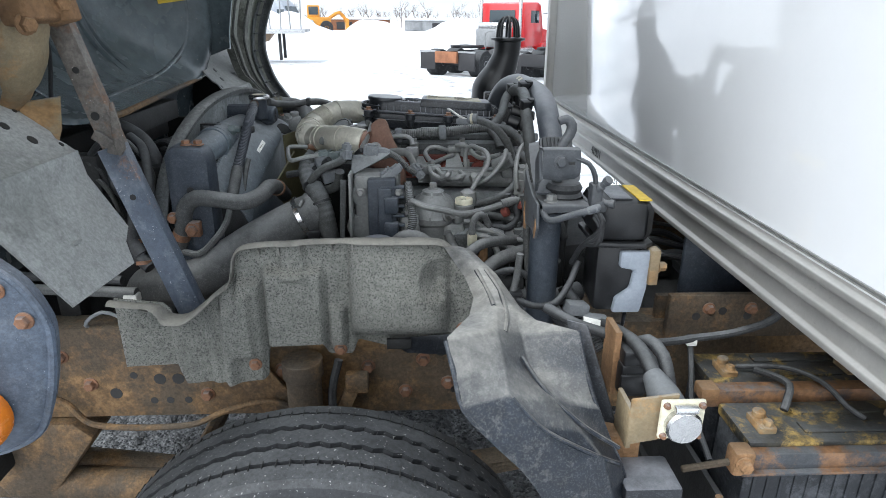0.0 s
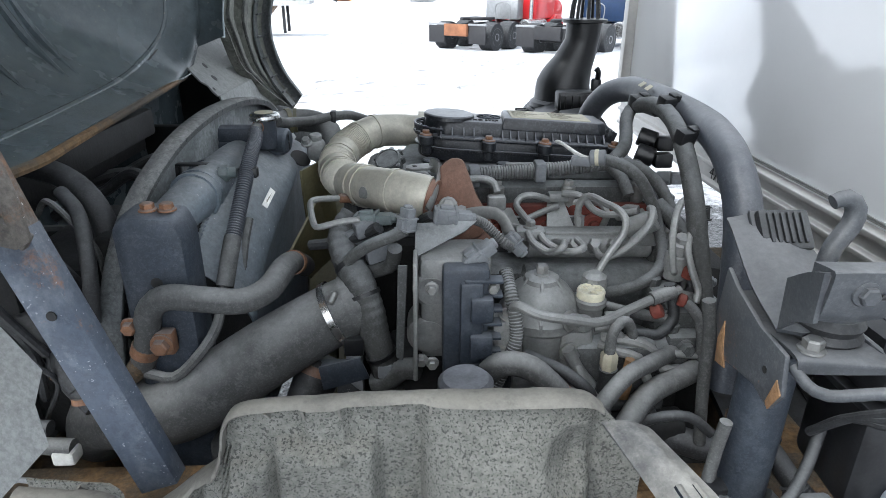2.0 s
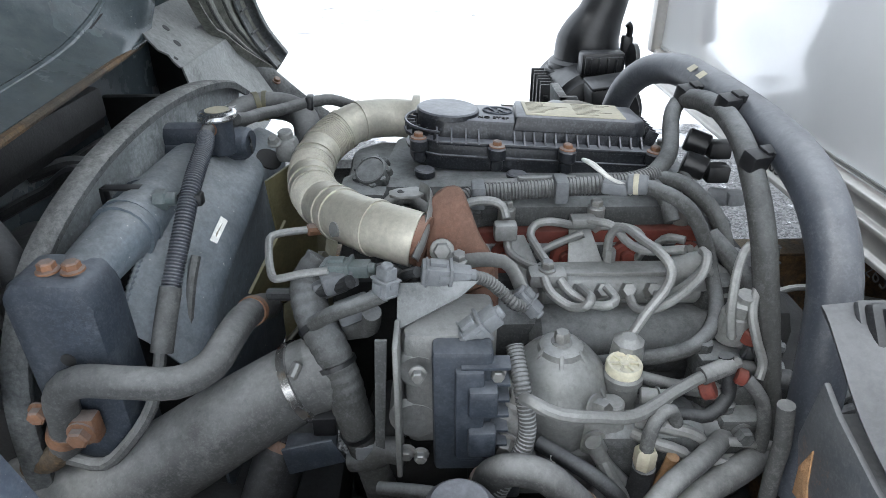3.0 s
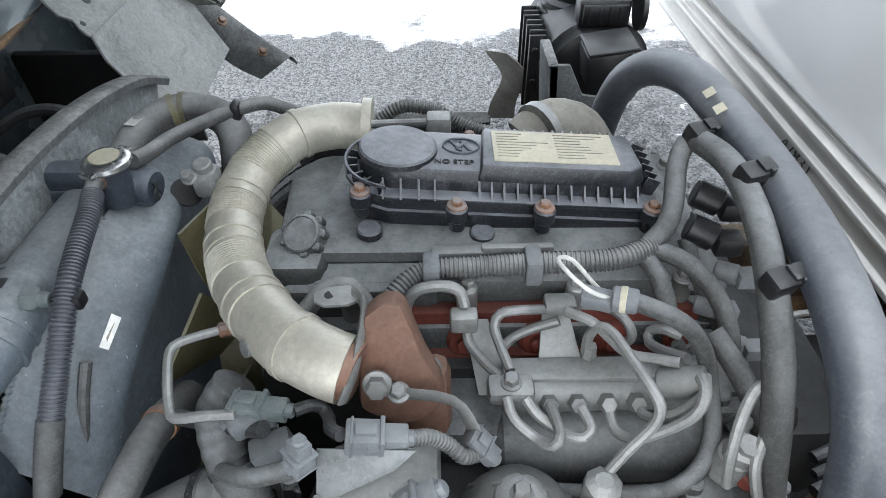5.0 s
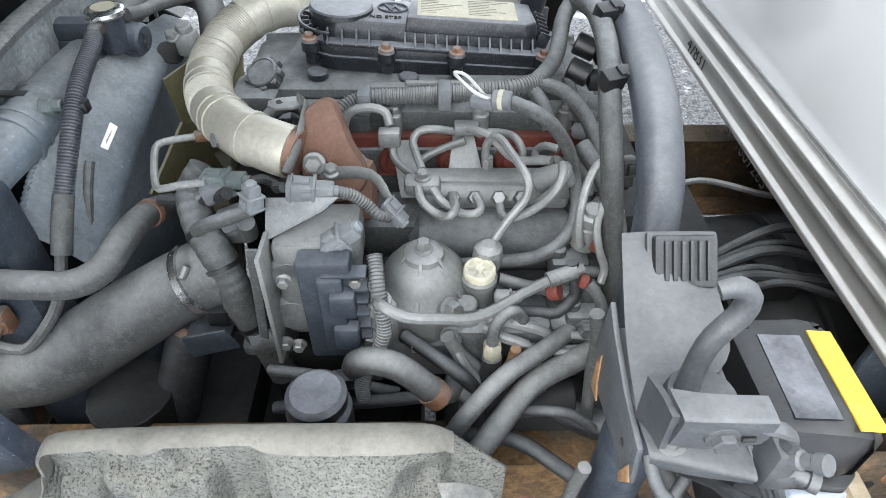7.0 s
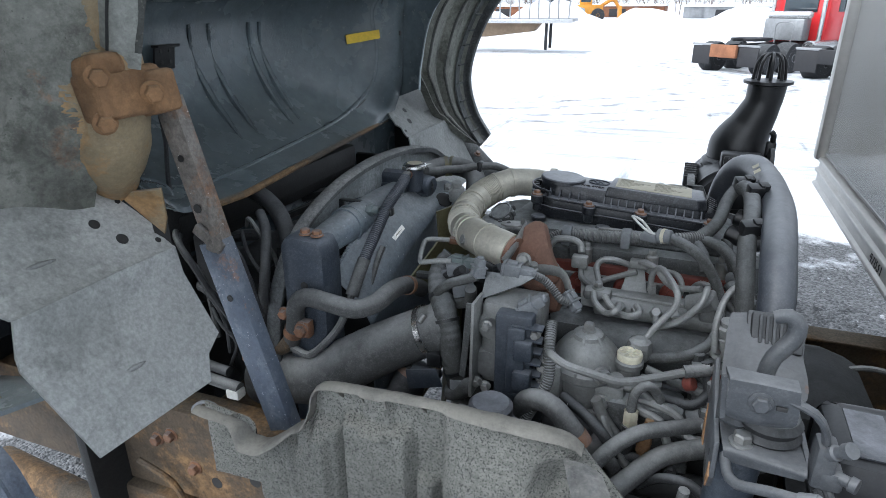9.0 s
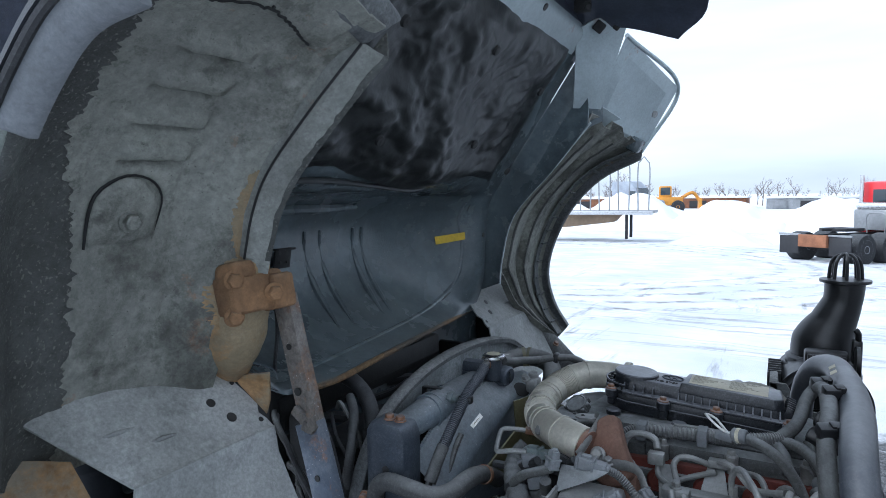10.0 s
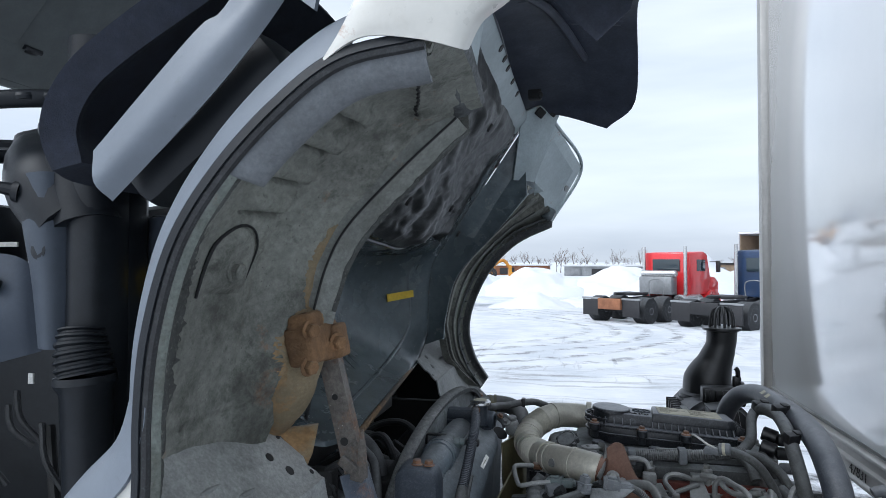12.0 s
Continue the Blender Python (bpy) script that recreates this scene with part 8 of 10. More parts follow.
    part("cable", tube([(0.20, 1.12, 0.93), (0.25, 1.08, 0.915), (0.30, 1.06, 0.905), (0.34, 1.04, 0.90), (0.37, 1.0, 0.87), (0.36, 0.94, 0.84)], 0.010, 12), rubber_dark, t)
    part("cable", tube([(0.33, 1.02, 0.90), (0.345, 0.99, 0.93), (0.36, 0.96, 0.92), (0.365, 0.93, 0.88)], 0.011, 12), rubber_dark, t)
    part("paper_tag", poly([(0.262, 1.085, 0.928), (0.292, 1.080, 0.922), (0.290, 1.07, 0.900), (0.262, 1.075, 0.908)], 0.001), label_white, t, "white paper cable tag")
    part("plug", join(bx((0.270, 1.165, 0.905), (0.045, 0.03, 0.025), 0.005, (0, 10, 10)), bx((0.305, 1.15, 0.885), (0.045, 0.03, 0.022), 0.005, (0, 8, 0))), plug_grey, t, "pale grey cable plugs")
    part("paper_tag", poly([(0.34, 0.95, 0.85), (0.355, 0.94, 0.86), (0.36, 0.935, 0.83), (0.345, 0.94, 0.82)], 0.001), label_white, t)


relay_group()


CLUTTER = [
    ([(0.073, 1.40, 1.030), (0.099, 1.40, 1.029), (0.122, 1.40, 1.007), (0.152, 1.40, 0.988), (0.193, 1.40, 0.988), (0.249, 1.40, 0.979)], 0.0055, pipe_steel),
    ([(0.088, 1.37, 1.005), (0.089, 1.372, 1.035), (0.100, 1.38, 1.050), (0.115, 1.39, 1.045), (0.128, 1.40, 1.018)], 0.0075, rubber_hose),
    ([(0.089, 1.37, 0.985), (0.089, 1.37, 0.960), (0.078, 1.37, 0.932), (0.05, 1.38, 0.915)], 0.0125, rubber_dark),
    ([(0.034, 1.38, 1.011), (0.050, 1.38, 0.978), (0.078, 1.38, 0.943), (0.095, 1.385, 0.925)], 0.009, pipe_steel),
    ([(0.119, 1.42, 1.012), (0.153, 1.42, 1.009), (0.173, 1.42, 1.008), (0.195, 1.43, 1.028), (0.186, 1.44, 1.077)], 0.008, rubber_dark),
    ([(0.105, 1.40, 0.93), (0.115, 1.395, 0.965), (0.135, 1.39, 0.985), (0.17, 1.39, 0.97), (0.21, 1.395, 0.965)], 0.007, rubber_hose),
    ([(0.189, 1.33, 1.109), (0.198, 1.33, 1.060), (0.200, 1.33, 1.015), (0.207, 1.33, 0.942), (0.213, 1.33, 0.890)], 0.008, rubber_hose),
    ([(0.205, 1.69, 1.19), (0.215, 1.66, 1.16), (0.24, 1.63, 1.12), (0.255, 1.60, 1.07), (0.25, 1.57, 1.03)], 0.009, wrap_tape),
    ([(0.200, 1.60, 1.12), (0.222, 1.585, 1.105), (0.245, 1.575, 1.085), (0.262, 1.59, 1.06)], 0.007, pipe_steel),
    ([(0.19, 1.61, 1.11), (0.21, 1.60, 1.09), (0.24, 1.59, 1.07), (0.255, 1.60, 1.05)], 0.007, pipe_steel),
    ([(0.02, 1.49, 1.00), (0.08, 1.485, 0.985), (0.15, 1.48, 0.99), (0.20, 1.49, 1.01), (0.215, 1.51, 1.06)], 0.010, rubber_dark),
    ([(-0.02, 1.40, 0.99), (0.03, 1.36, 0.985), (0.06, 1.35, 0.96), (0.07, 1.36, 0.93)], 0.009, rubber_dark),
    ([(0.11, 1.34, 0.90), (0.14, 1.32, 0.94), (0.18, 1.31, 0.95), (0.21, 1.30, 0.93)], 0.007, rubber_dark),
    ([(0.24, 1.45, 1.03), (0.262, 1.44, 1.04), (0.285, 1.43, 1.02), (0.30, 1.42, 0.98)], 0.013, rubber_dark),
    ([(0.06, 1.33, 0.87), (0.12, 1.31, 0.89), (0.17, 1.28, 0.88), (0.22, 1.25, 0.86)], 0.010, rubber_dark)]


def lower_hoses():
    t = thing("engine_hoses", "bundle of dusty hoses and cables beside the engine", "hoses")
    H = [([(0.035, 1.29, 0.93), (0.06, 1.30, 0.975), (0.10, 1.33, 1.0), (0.15, 1.37, 0.995), (0.20, 1.42, 0.98)], 0.0115, rubber_hose),
         ([(0.05, 1.26, 0.90), (0.09, 1.30, 0.93), (0.14, 1.35, 0.955), (0.20, 1.38, 0.965), (0.26, 1.42, 0.96)], 0.0155, rubber_hose),
         ([(0.15, 1.40, 0.88), (0.20, 1.36, 0.87), (0.26, 1.34, 0.87), (0.33, 1.36, 0.88)], 0.020, rubber_dark),
         ([(0.165, 1.20, 1.03), (0.160, 1.20, 0.98), (0.150, 1.18, 0.94), (0.165, 1.13, 0.905), (0.20, 1.10, 0.89)], 0.007, rubber_hose),
         ([(0.158, 1.20, 0.96), (0.165, 1.17, 0.92), (0.185, 1.12, 0.90), (0.22, 1.09, 0.89)], 0.008, rubber_dark),
         ([(0.16, 1.18, 0.945), (0.19, 1.17, 0.935), (0.23, 1.17, 0.94), (0.26, 1.19, 0.97), (0.28, 1.21, 1.01)], 0.0065, rubber_dark),
         ([(0.24, 1.22, 0.90), (0.27, 1.20, 0.87), (0.29, 1.18, 0.84), (0.30, 1.17, 0.80)], 0.016, rubber_dark),
         ([(0.27, 1.27, 0.93), (0.30, 1.24, 0.89), (0.33, 1.22, 0.86), (0.35, 1.20, 0.83)], 0.014, rubber_dark),
         ([(-0.20, 1.38, 0.86), (-0.10, 1.36, 0.90), (-0.02, 1.35, 0.925), (0.06, 1.36, 0.93), (0.14, 1.38, 0.92)], 0.009, rubber_dark),
         ([(-0.20, 1.40, 0.92), (-0.14, 1.38, 0.935), (-0.08, 1.375, 0.92), (-0.03, 1.375, 0.90)], 0.008, wrap_tape),
         ([(0.02, 1.38, 0.90), (0.04, 1.355, 0.93), (0.065, 1.35, 0.925), (0.075, 1.36, 0.895), (0.06, 1.37, 0.87)], 0.012, rubber_hose),
         ([(0.235, 1.50, 1.04), (0.228, 1.51, 1.075), (0.245, 1.525, 1.098), (0.262, 1.525, 1.085), (0.258, 1.51, 1.03), (0.262, 1.50, 1.0)], 0.0065, pipe_steel),
         ([(0.195, 1.44, 1.058), (0.225, 1.45, 1.05), (0.245, 1.46, 1.02), (0.26, 1.46, 0.98)], 0.008, pipe_steel),
         ([(0.22, 1.55, 1.03), (0.25, 1.55, 1.03), (0.28, 1.54, 1.0), (0.30, 1.52, 0.95)], 0.014, rubber_dark),
         ([(0.20, 1.50, 0.94), (0.23, 1.46, 0.96), (0.26, 1.43, 0.95), (0.29, 1.42, 0.92)], 0.012, rubber_hose)]
    H += CLUTTER
    for p, r, m in H:
        part("hose", tube(p, r, 12), m, t)
    part("ribbed_hose", tube([(0.29, 1.24, 0.90), (0.31, 1.21, 0.86), (0.33, 1.18, 0.83)], 0.016, 14, corr=0.002, pitch=0.006), rubber_dark, t)
    part("cable_tie", bx((0.158, 1.185, 0.955), (0.024, 0.02, 0.008), 0.002), plastic_black, t)
    part("red_sleeve", tube([(0.205, 1.095, 0.898), (0.225, 1.09, 0.892)], 0.009, 10), gasket_red, t)
    for p, s in (((0.19, 1.47, 1.045), 0.05), ((0.21, 1.43, 0.99), 0.05), ((0.235, 1.55, 1.075), 0.045), ((0.22, 1.60, 1.06), 0.06), ((0.155, 1.40, 0.91), 0.05), ((0.26, 1.60, 1.02), 0.06)):
        part("fitting", join(bx(p, (s, s * 0.8, s * 0.7), 0.008), hexa((p[0], p[1] - s * 0.4, p[2]), (0, -1, 0.2), 0.010, 0.012), cyl((p[0] - s * 0.3, p[1], p[2]), (p[0] - s * 0.3, p[1], p[2] + s * 0.6), 0.010, 10)), cast, t)
    part("brass_union", join(lathe((0.0885, 1.371, 0.985), (0, 0, 1), [(0.011, 0), (0.012, 0.004), (0.012, 0.022), (0.009, 0.026)], 6), cyl((0.0885, 1.371, 0.975), (0.0885, 1.371, 0.99), 0.009, 12)), label_cream, t, "brass pipe union")
    for p in ((0.215, 1.645, 1.135), (0.235, 1.665, 1.165), (0.205, 1.67, 1.15), (0.245, 1.62, 1.10), (0.175, 1.60, 1.10)):
        part("sensor_plug", join(cyl(p, (p[0] + 0.02, p[1] - 0.014, p[2] + 0.004), 0.012, 12), bx((p[0] + 0.026, p[1] - 0.018, p[2] + 0.005), (0.022, 0.02, 0.018), 0.003)), plug_grey, t)
    part("rear_casting", join(bx((0.235, 1.62, 1.05), (0.07, 0.14, 0.10), 0.015), cyl((0.235, 1.665, 1.09), (0.235, 1.665, 1.13), 0.024, 18), bx((0.255, 1.52, 0.98), (0.07, 0.10, 0.10), 0.015)), cast, t, "dusty rear casting of the engine")
    part("pink_cap", cyl((0.222, 1.47, 1.075), (0.225, 1.465, 1.092), 0.012, 14), gasket_red, t)
    part("red_cap", cyl((0.16, 1.425, 1.04), (0.172, 1.42, 1.048), 0.011, 14), gasket_red, t)
    c = thing("side_hoses", "hoses and cables behind the front panel", "hoses")
    for k, (p, r, m) in enumerate([([(-0.95, 1.36, 0.93), (-0.80, 1.36, 0.925), (-0.66, 1.35, 0.92)], 0.010, rubber_dark), ([(-0.95, 1.35, 0.905), (-0.80, 1.35, 0.90), (-0.63, 1.34, 0.895)], 0.012, rubber_hose),
                                   ([(-0.72, 1.45, 1.12), (-0.66, 1.42, 1.10), (-0.63, 1.40, 1.06), (-0.64, 1.38, 1.0), (-0.62, 1.37, 0.97)], 0.016, rubber_dark),
                                   ([(-0.75, 1.45, 1.06), (-0.68, 1.41, 1.04), (-0.64, 1.38, 0.98), (-0.60, 1.36, 0.945)], 0.015, rubber_dark),
                                   ([(-0.66, 1.5, 1.2), (-0.62, 1.46, 1.18), (-0.60, 1.42, 1.12), (-0.60, 1.40, 1.05)], 0.010, rubber_dark),
                                   ([(-0.80, 1.60, 1.22), (-0.70, 1.58, 1.20), (-0.64, 1.55, 1.15), (-0.62, 1.52, 1.05)], 0.018, rubber_dark),
                                   ([(-0.70, 1.33, 0.80), (-0.74, 1.32, 0.83), (-0.70, 1.32, 0.86), (-0.66, 1.32, 0.84), (-0.68, 1.32, 0.80)], 0.004, plug_grey)]):
        part("hose", tube(p, r, 12), m, c)
    rnd = random.Random(23)
    for k in range(9):
        x, y, z = rnd.uniform(-0.74, -0.62), rnd.uniform(1.33, 1.46), rnd.uniform(0.98, 1.20)
        part("loose_cable", tube([(x - 0.08, y + 0.06, z + rnd.uniform(-0.02, 0.05)), (x - 0.03, y + 0.01, z + rnd.uniform(0.0, 0.04)), (x, y, z), (x + 0.02, y + 0.01, z - rnd.uniform(0.03, 0.07)), (x + rnd.uniform(-0.03, 0.05), y + 0.03, z - rnd.uniform(0.10, 0.18))], rnd.uniform(0.0035, 0.007), 8), rubber_dark if k % 3 else wrap_tape, c)
    for x, y, z in ((-0.640, 1.385, 0.995), (-0.642, 1.382, 0.985), (-0.612, 1.365, 0.955)):
        part("hose_clip", lathe((x, y, z), (0.1, -0.3, -1), [(0.0185, -0.004), (0.0185, 0.004)], 18), bolt_rust, c)
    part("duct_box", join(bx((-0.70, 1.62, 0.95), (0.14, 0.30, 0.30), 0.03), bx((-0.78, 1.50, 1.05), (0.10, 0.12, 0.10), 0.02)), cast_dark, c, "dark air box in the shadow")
    # added undertray hides bright gravel and stands in for shade
    part("steering_box", join(bx((-0.45, 1.52, 0.66), (0.34, 0.30, 0.10), 0.03), bx((-0.20, 1.50, 0.62), (0.40, 0.34, 0.05), 0.02), cyl((-0.42, 1.42, 0.62), (-0.42, 1.42, 0.84), 0.06, 18), bx((0.20, 1.50, 0.66), (0.36, 0.30, 0.06), 0.02)), cast_dark, c, "added near-black undertray for the shade below the engine")
    # added dark backing closes off the snow; shade is in its colour
    part("front_closing_plate", join(bx((-0.96, 1.85, 0.80), (0.03, 1.25, 0.62), 0.01), bx((-0.80, 2.40, 0.86), (0.30, 0.03, 0.50), 0.01), bx((-0.92, 1.735, 1.10), (0.08, 1.1, 0.06), 0.01)), cast_dark, c, "near-black backing plates for the dark under the cab")
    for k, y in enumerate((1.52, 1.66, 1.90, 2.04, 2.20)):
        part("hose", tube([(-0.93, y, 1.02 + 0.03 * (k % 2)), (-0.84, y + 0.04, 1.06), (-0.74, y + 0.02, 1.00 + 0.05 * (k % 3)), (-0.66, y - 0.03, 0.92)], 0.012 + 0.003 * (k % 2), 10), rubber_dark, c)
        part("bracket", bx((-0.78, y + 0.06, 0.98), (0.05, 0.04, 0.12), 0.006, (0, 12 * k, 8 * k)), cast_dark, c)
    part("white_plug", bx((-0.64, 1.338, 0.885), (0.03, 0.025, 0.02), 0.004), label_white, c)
    # near-black posts, more dark fill under the cab
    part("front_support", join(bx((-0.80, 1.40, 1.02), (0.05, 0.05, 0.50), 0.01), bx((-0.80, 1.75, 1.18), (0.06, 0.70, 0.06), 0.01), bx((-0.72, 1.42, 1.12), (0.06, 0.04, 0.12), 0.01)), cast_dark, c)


lower_hoses()


def gearbox():
    t = thing("gearbox", "near-black gearbox casing with black cables over it", "gearbox")
    # near-black casing also carries the shadow under the box in its colour
    c = part("casing", loft([[(x, 1.44, 0.50), (x, 1.45, 0.70 - k), (x, 1.54, 0.775 - k), (x, 1.72, 0.80 - k), (x, 1.88, 0.78 - k), (x, 1.97, 0.70 - k), (x, 1.98, 0.50)] for x, k in ((0.36, 0.0), (0.46, 0.015), (0.62, 0.02), (0.80, 0.0), (0.98, 0.03), (1.25, 0.05))], 0.01, 4), cast_dark, t, "near-black cast casing, shaded in its colour", 50)
    for x in (0.42, 0.54, 0.70, 0.88):
        part("casing_rib", tube([(x, 1.46, 0.69), (x, 1.55, 0.77), (x, 1.72, 0.795), (x, 1.87, 0.775), (x, 1.96, 0.70)], 0.010, 8), cast_dark, c)
    part("shift_tower", join(bx((0.60, 1.68, 0.815), (0.12, 0.10, 0.06), 0.015), lathe((0.60, 1.68, 0.84), (0, 0, 1), [(0.035, 0), (0.035, 0.02), (0.02, 0.03)], 16)), cast_dark, t)
    for k in range(6):
        b = 0.03 * k
        part("cable", tube([(0.38 + b * 0.6, 1.52 + b, 0.90 - b * 0.4), (0.48 + b, 1.56 + b, 0.885 + 0.01 * (k % 2)), (0.60 + b, 1.60 + b * 0.6, 0.87 - 0.012 * (k % 3)), (0.72 + b, 1.56 + b, 0.85), (0.90, 1.50 + b * 1.2, 0.80)], 0.007 + 0.002 * (k % 2), 10), rubber_dark, t)
    part("air_line", tube([(0.42, 1.82, 0.87), (0.52, 1.84, 0.90), (0.64, 1.80, 0.895), (0.78, 1.83, 0.86), (0.95, 1.85, 0.82)], 0.006, 8), rubber_hose, t)
    part("bracket", bx((0.44, 1.86, 0.80), (0.05, 0.012, 0.12), 0.004, (0, 0, 20)), rail_rust, t, "small rusty bracket")


gearbox()

# ---- the tilted cab ----
cab = thing("tilted_cab", "white truck cab tilted forward, showing its dirty underside", "truck cab", base=(0.0, -0.035, 0.018))
CC = Vector((-0.33, 0, 1.45))
LIP = [(-0.345, 1.810), (-0.433, 1.795), (-0.504, 1.747), (-0.571, 1.679), (-0.618, 1.606), (-0.646, 1.511), (-0.655, 1.424), (-0.656, 1.345), (-0.664, 1.272)]


def away(x, z, d):
    """The point at x, z moved d away from the wheel's arch centre."""
    v = Vector((x - CC.x, 0, z - CC.z)).normalized()
    return x + v.x * d, z + v.z * d


def housing():
    path = spline([(x, 0, z) for x, z in LIP], 0.0035)
    n = len(path)
    rows = []
    ribs = (0.214, 0.298, 0.380, 0.453)
    NY = 96
    for i, p in enumerate(path):
        s = i / (n - 1)
        deep = 0.046 + 0.034 * max(0.0, 1 - s / 0.10) + 0.052 * s + 0.045 * max(0, (s - 0.72) / 0.28) ** 1.3
        inn = 0.006 + 0.036 * max(0.0, 1 - s / 0.3) + (0.10 * (s - 0.8) / 0.2 if s > 0.8 else 0.0)
        cols = [(0.840, 0.0), (0.862, 0.002), (0.880, deep * 0.45), (0.905, deep * 0.85), (0.94, deep), (0.97, deep * 1.04), (1.0, deep * 1.06), (1.03, deep * 1.06), (1.06, deep * 1.05), (1.09, deep * 1.02), (1.13, deep * 0.95), (1.17, deep * 0.72 + inn * 0.2), (1.205, deep * 0.3 + inn * 0.6), (1.235, inn)]
        ys, ds = [c[0] for c in cols], [c[1] for c in cols]
        row = []
        for k in range(NY + 1):
            y = ys[0] + (ys[-1] - ys[0]) * k / NY
            d = sum(np.interp(y + e, ys, ds) for e in (-0.014, -0.007, 0, 0.007, 0.014)) / 5
            # pressed bars, a raised patch and a shallow step across the pan
            for q in ribs:
                along = (s - q + 0.10 * (y - 1.09)) * 0.70
                wide = smooth_box(y, 0, 1.035, 1.135, -1, 1, 0.022)
                d -= 0.012 * max(0.0, 1 - (along / 0.013) ** 4) ** 0.6 * wide if abs(along) < 0.013 else 0
                d += 0.012 * math.exp(-((along - 0.0175) / 0.0035) ** 2) * wide
            d += 0.005 * math.exp(-((s - 0.855 - 0.012 * noise.noise((y * 25, 2, 0))) / 0.006) ** 2)
            d += 0.004 * smooth_box(s, y, 0.30, 0.80, 1.135, 1.165, 0.015) - 0.004 * smooth_box(s, y, -0.1, 0.10 + 0.3 * (y - 1.08), 0.95, 1.2, 0.006)
            d += 0.006 * noise.noise((p.x * 7, y * 7, p.z * 7)) + 0.0022 * noise.noise((p.x * 30, y * 30, p.z * 30)) + 0.0008 * noise.noise((p.x * 120, y * 120, p.z * 120))
            x, z = away(p.x, p.z, d)
            row.append((x, y, z))
        rows.append(row)
    h = part("wheel_housing", loft(rows, 0.004), cab_liner, cab, "mud-stained grey wheel housing with pressed ribs", 60)
    coat = []
    for i, r in enumerate(rows):
        s = i / (n - 1)
        end = np.interp(s, (0, 0.06, 0.4, 0.62, 0.8, 1.0), (0.955, 0.97, 0.955, 0.99, 1.0, 0.99)) + 0.016 * noise.noise((s * 9, 0.3, 0)) + 0.014 * noise.noise((s * 38, 0.7, 0)) + 0.012 * noise.noise((s * 120, 0.1, 0))
        m = int((end - 0.840) / 0.395 * NY)
        line = []
        for k in range(29):
            v = r[round(m * k / 28)]
            x, z = away(v[0], v[2], -0.0022 + 0.003 * (k == 28) - 0.0012 * noise.noise((s * 190, k * 1.3, 0)))
            line.append((x, v[1], z))
        coat.append(line)
    part("chip_coat_band", loft(coat, 0.001), underseal, h, "dark rough stone-chip coating", 60)
    def on_pan(q, y, lift=0.0):
        r = rows[int(q * (n - 1))]
        v = r[min(NY, max(0, round((y - r[0][1]) / (r[-1][1] - r[0][1]) * NY)))]
        x, z = away(v[0], v[2], -lift)
        return (x, y, z)
    # rust creeping out of the joint beside the pivot
    for q0, q1, wide, seed in ((0.66, 0.86, 0.040, 1.0), (0.44, 0.66, 0.014, 5.0)):
        bleed = []
        for k in range(61):
            q = q0 + (q1 - q0) * k / 60
            w = wide * math.sin(math.pi * k / 60) ** 0.6 * (1 + 0.8 * noise.noise((q * 40, seed, 0)) + 0.5 * noise.noise((q * 130, seed, 2))) + 0.002
            bleed.append([on_pan(q, 1.234 - w * (1 - j / 6), 0.0014 if j else -0.0005) for j in range(7)])
        part("rust_bleed", loft(bleed, 0.0008), rust_stain, h, "rust creeping from the joint", 60)
    # patch plate with a bolt, lying on the pan
    pl = [[on_pan(q, 1.064 + (y - 1.055) * w, 0.0015 if (a in (0, 6) or b in (0, 6)) else 0.011) for b, y in enumerate(np.linspace(1.005, 1.105, 7))] for a, (q, w) in enumerate(zip(np.linspace(0.512, 0.636, 7), (0.30, 0.74, 0.93, 1.0, 1.02, 1.0, 0.95)))]
    part("patch_plate", loft(pl, 0.003, 3), cab_liner, h, "mud-caked cover plate", 60)
    part("patch_bolt", hexa(on_pan(0.588, 1.066, 0.011), (1, -0.1, -0.2), 0.013, 0.012), cab_liner, h)
    # near-black line round the plate, thinning towards its far side
    part("plate_seam", tube([on_pan(q, y, 0.0025) for q, y in ((0.64, 1.010), (0.59, 1.009), (0.55, 1.014), (0.525, 1.030), (0.509, 1.052), (0.506, 1.075), (0.520, 1.098), (0.545, 1.114), (0.575, 1.116), (0.61, 1.112))], [0.002, 0.0026, 0.003, 0.0028, 0.0024, 0.002, 0.002, 0.0018, 0.0015, 0.001], 6), cast_dark, h, "dark line round the plate")
    # rubber lip along the wheel arch
    lip = []
    for i, p in enumerate(path):
        s = i / (n - 1)
        w = 0.026 if s < 0.36 else 0.004
        a, b, c = away(p.x, p.z, 0.004), away(p.x, p.z, -0.5 * w), away(p.x, p.z, -w)
        lip.append([(a[0], 0.826, a[1]), (b[0], 0.833, b[1]), (c[0], 0.848 if s < 0.36 else 0.838, c[1]), (c[0], 0.858 if s < 0.36 else 0.841, c[1])])
    cut = int(0.37 * n)
    lip = lip[::3] + lip[-1:]
    cut = cut // 3
    part("arch_lip", loft(lip[:cut + 1], 0.007), lip_grey, cab, "dusty grey rubber arch lip", 60)
    part("arch_flange", loft(lip[cut:], 0.004), flange_pale, cab, "dirty pale painted arch flange", 60)
    part("lip_edge", tube([(q[0][0], 0.824, q[0][2]) for q in lip], 0.006, 8), rubber_dark, cab)
    for pts in ([(1.0, 0.135), (1.02, 0.128), (1.07, 0.10), (1.09, 0.095)], [(1.085, 0.088), (1.09, 0.095), (1.115, 0.102), (1.14, 0.112), (1.165, 0.128), (1.185, 0.135)]):
        line = []
        for j in range(len(pts) - 1):
            for k in range(8):
                f = k / 8
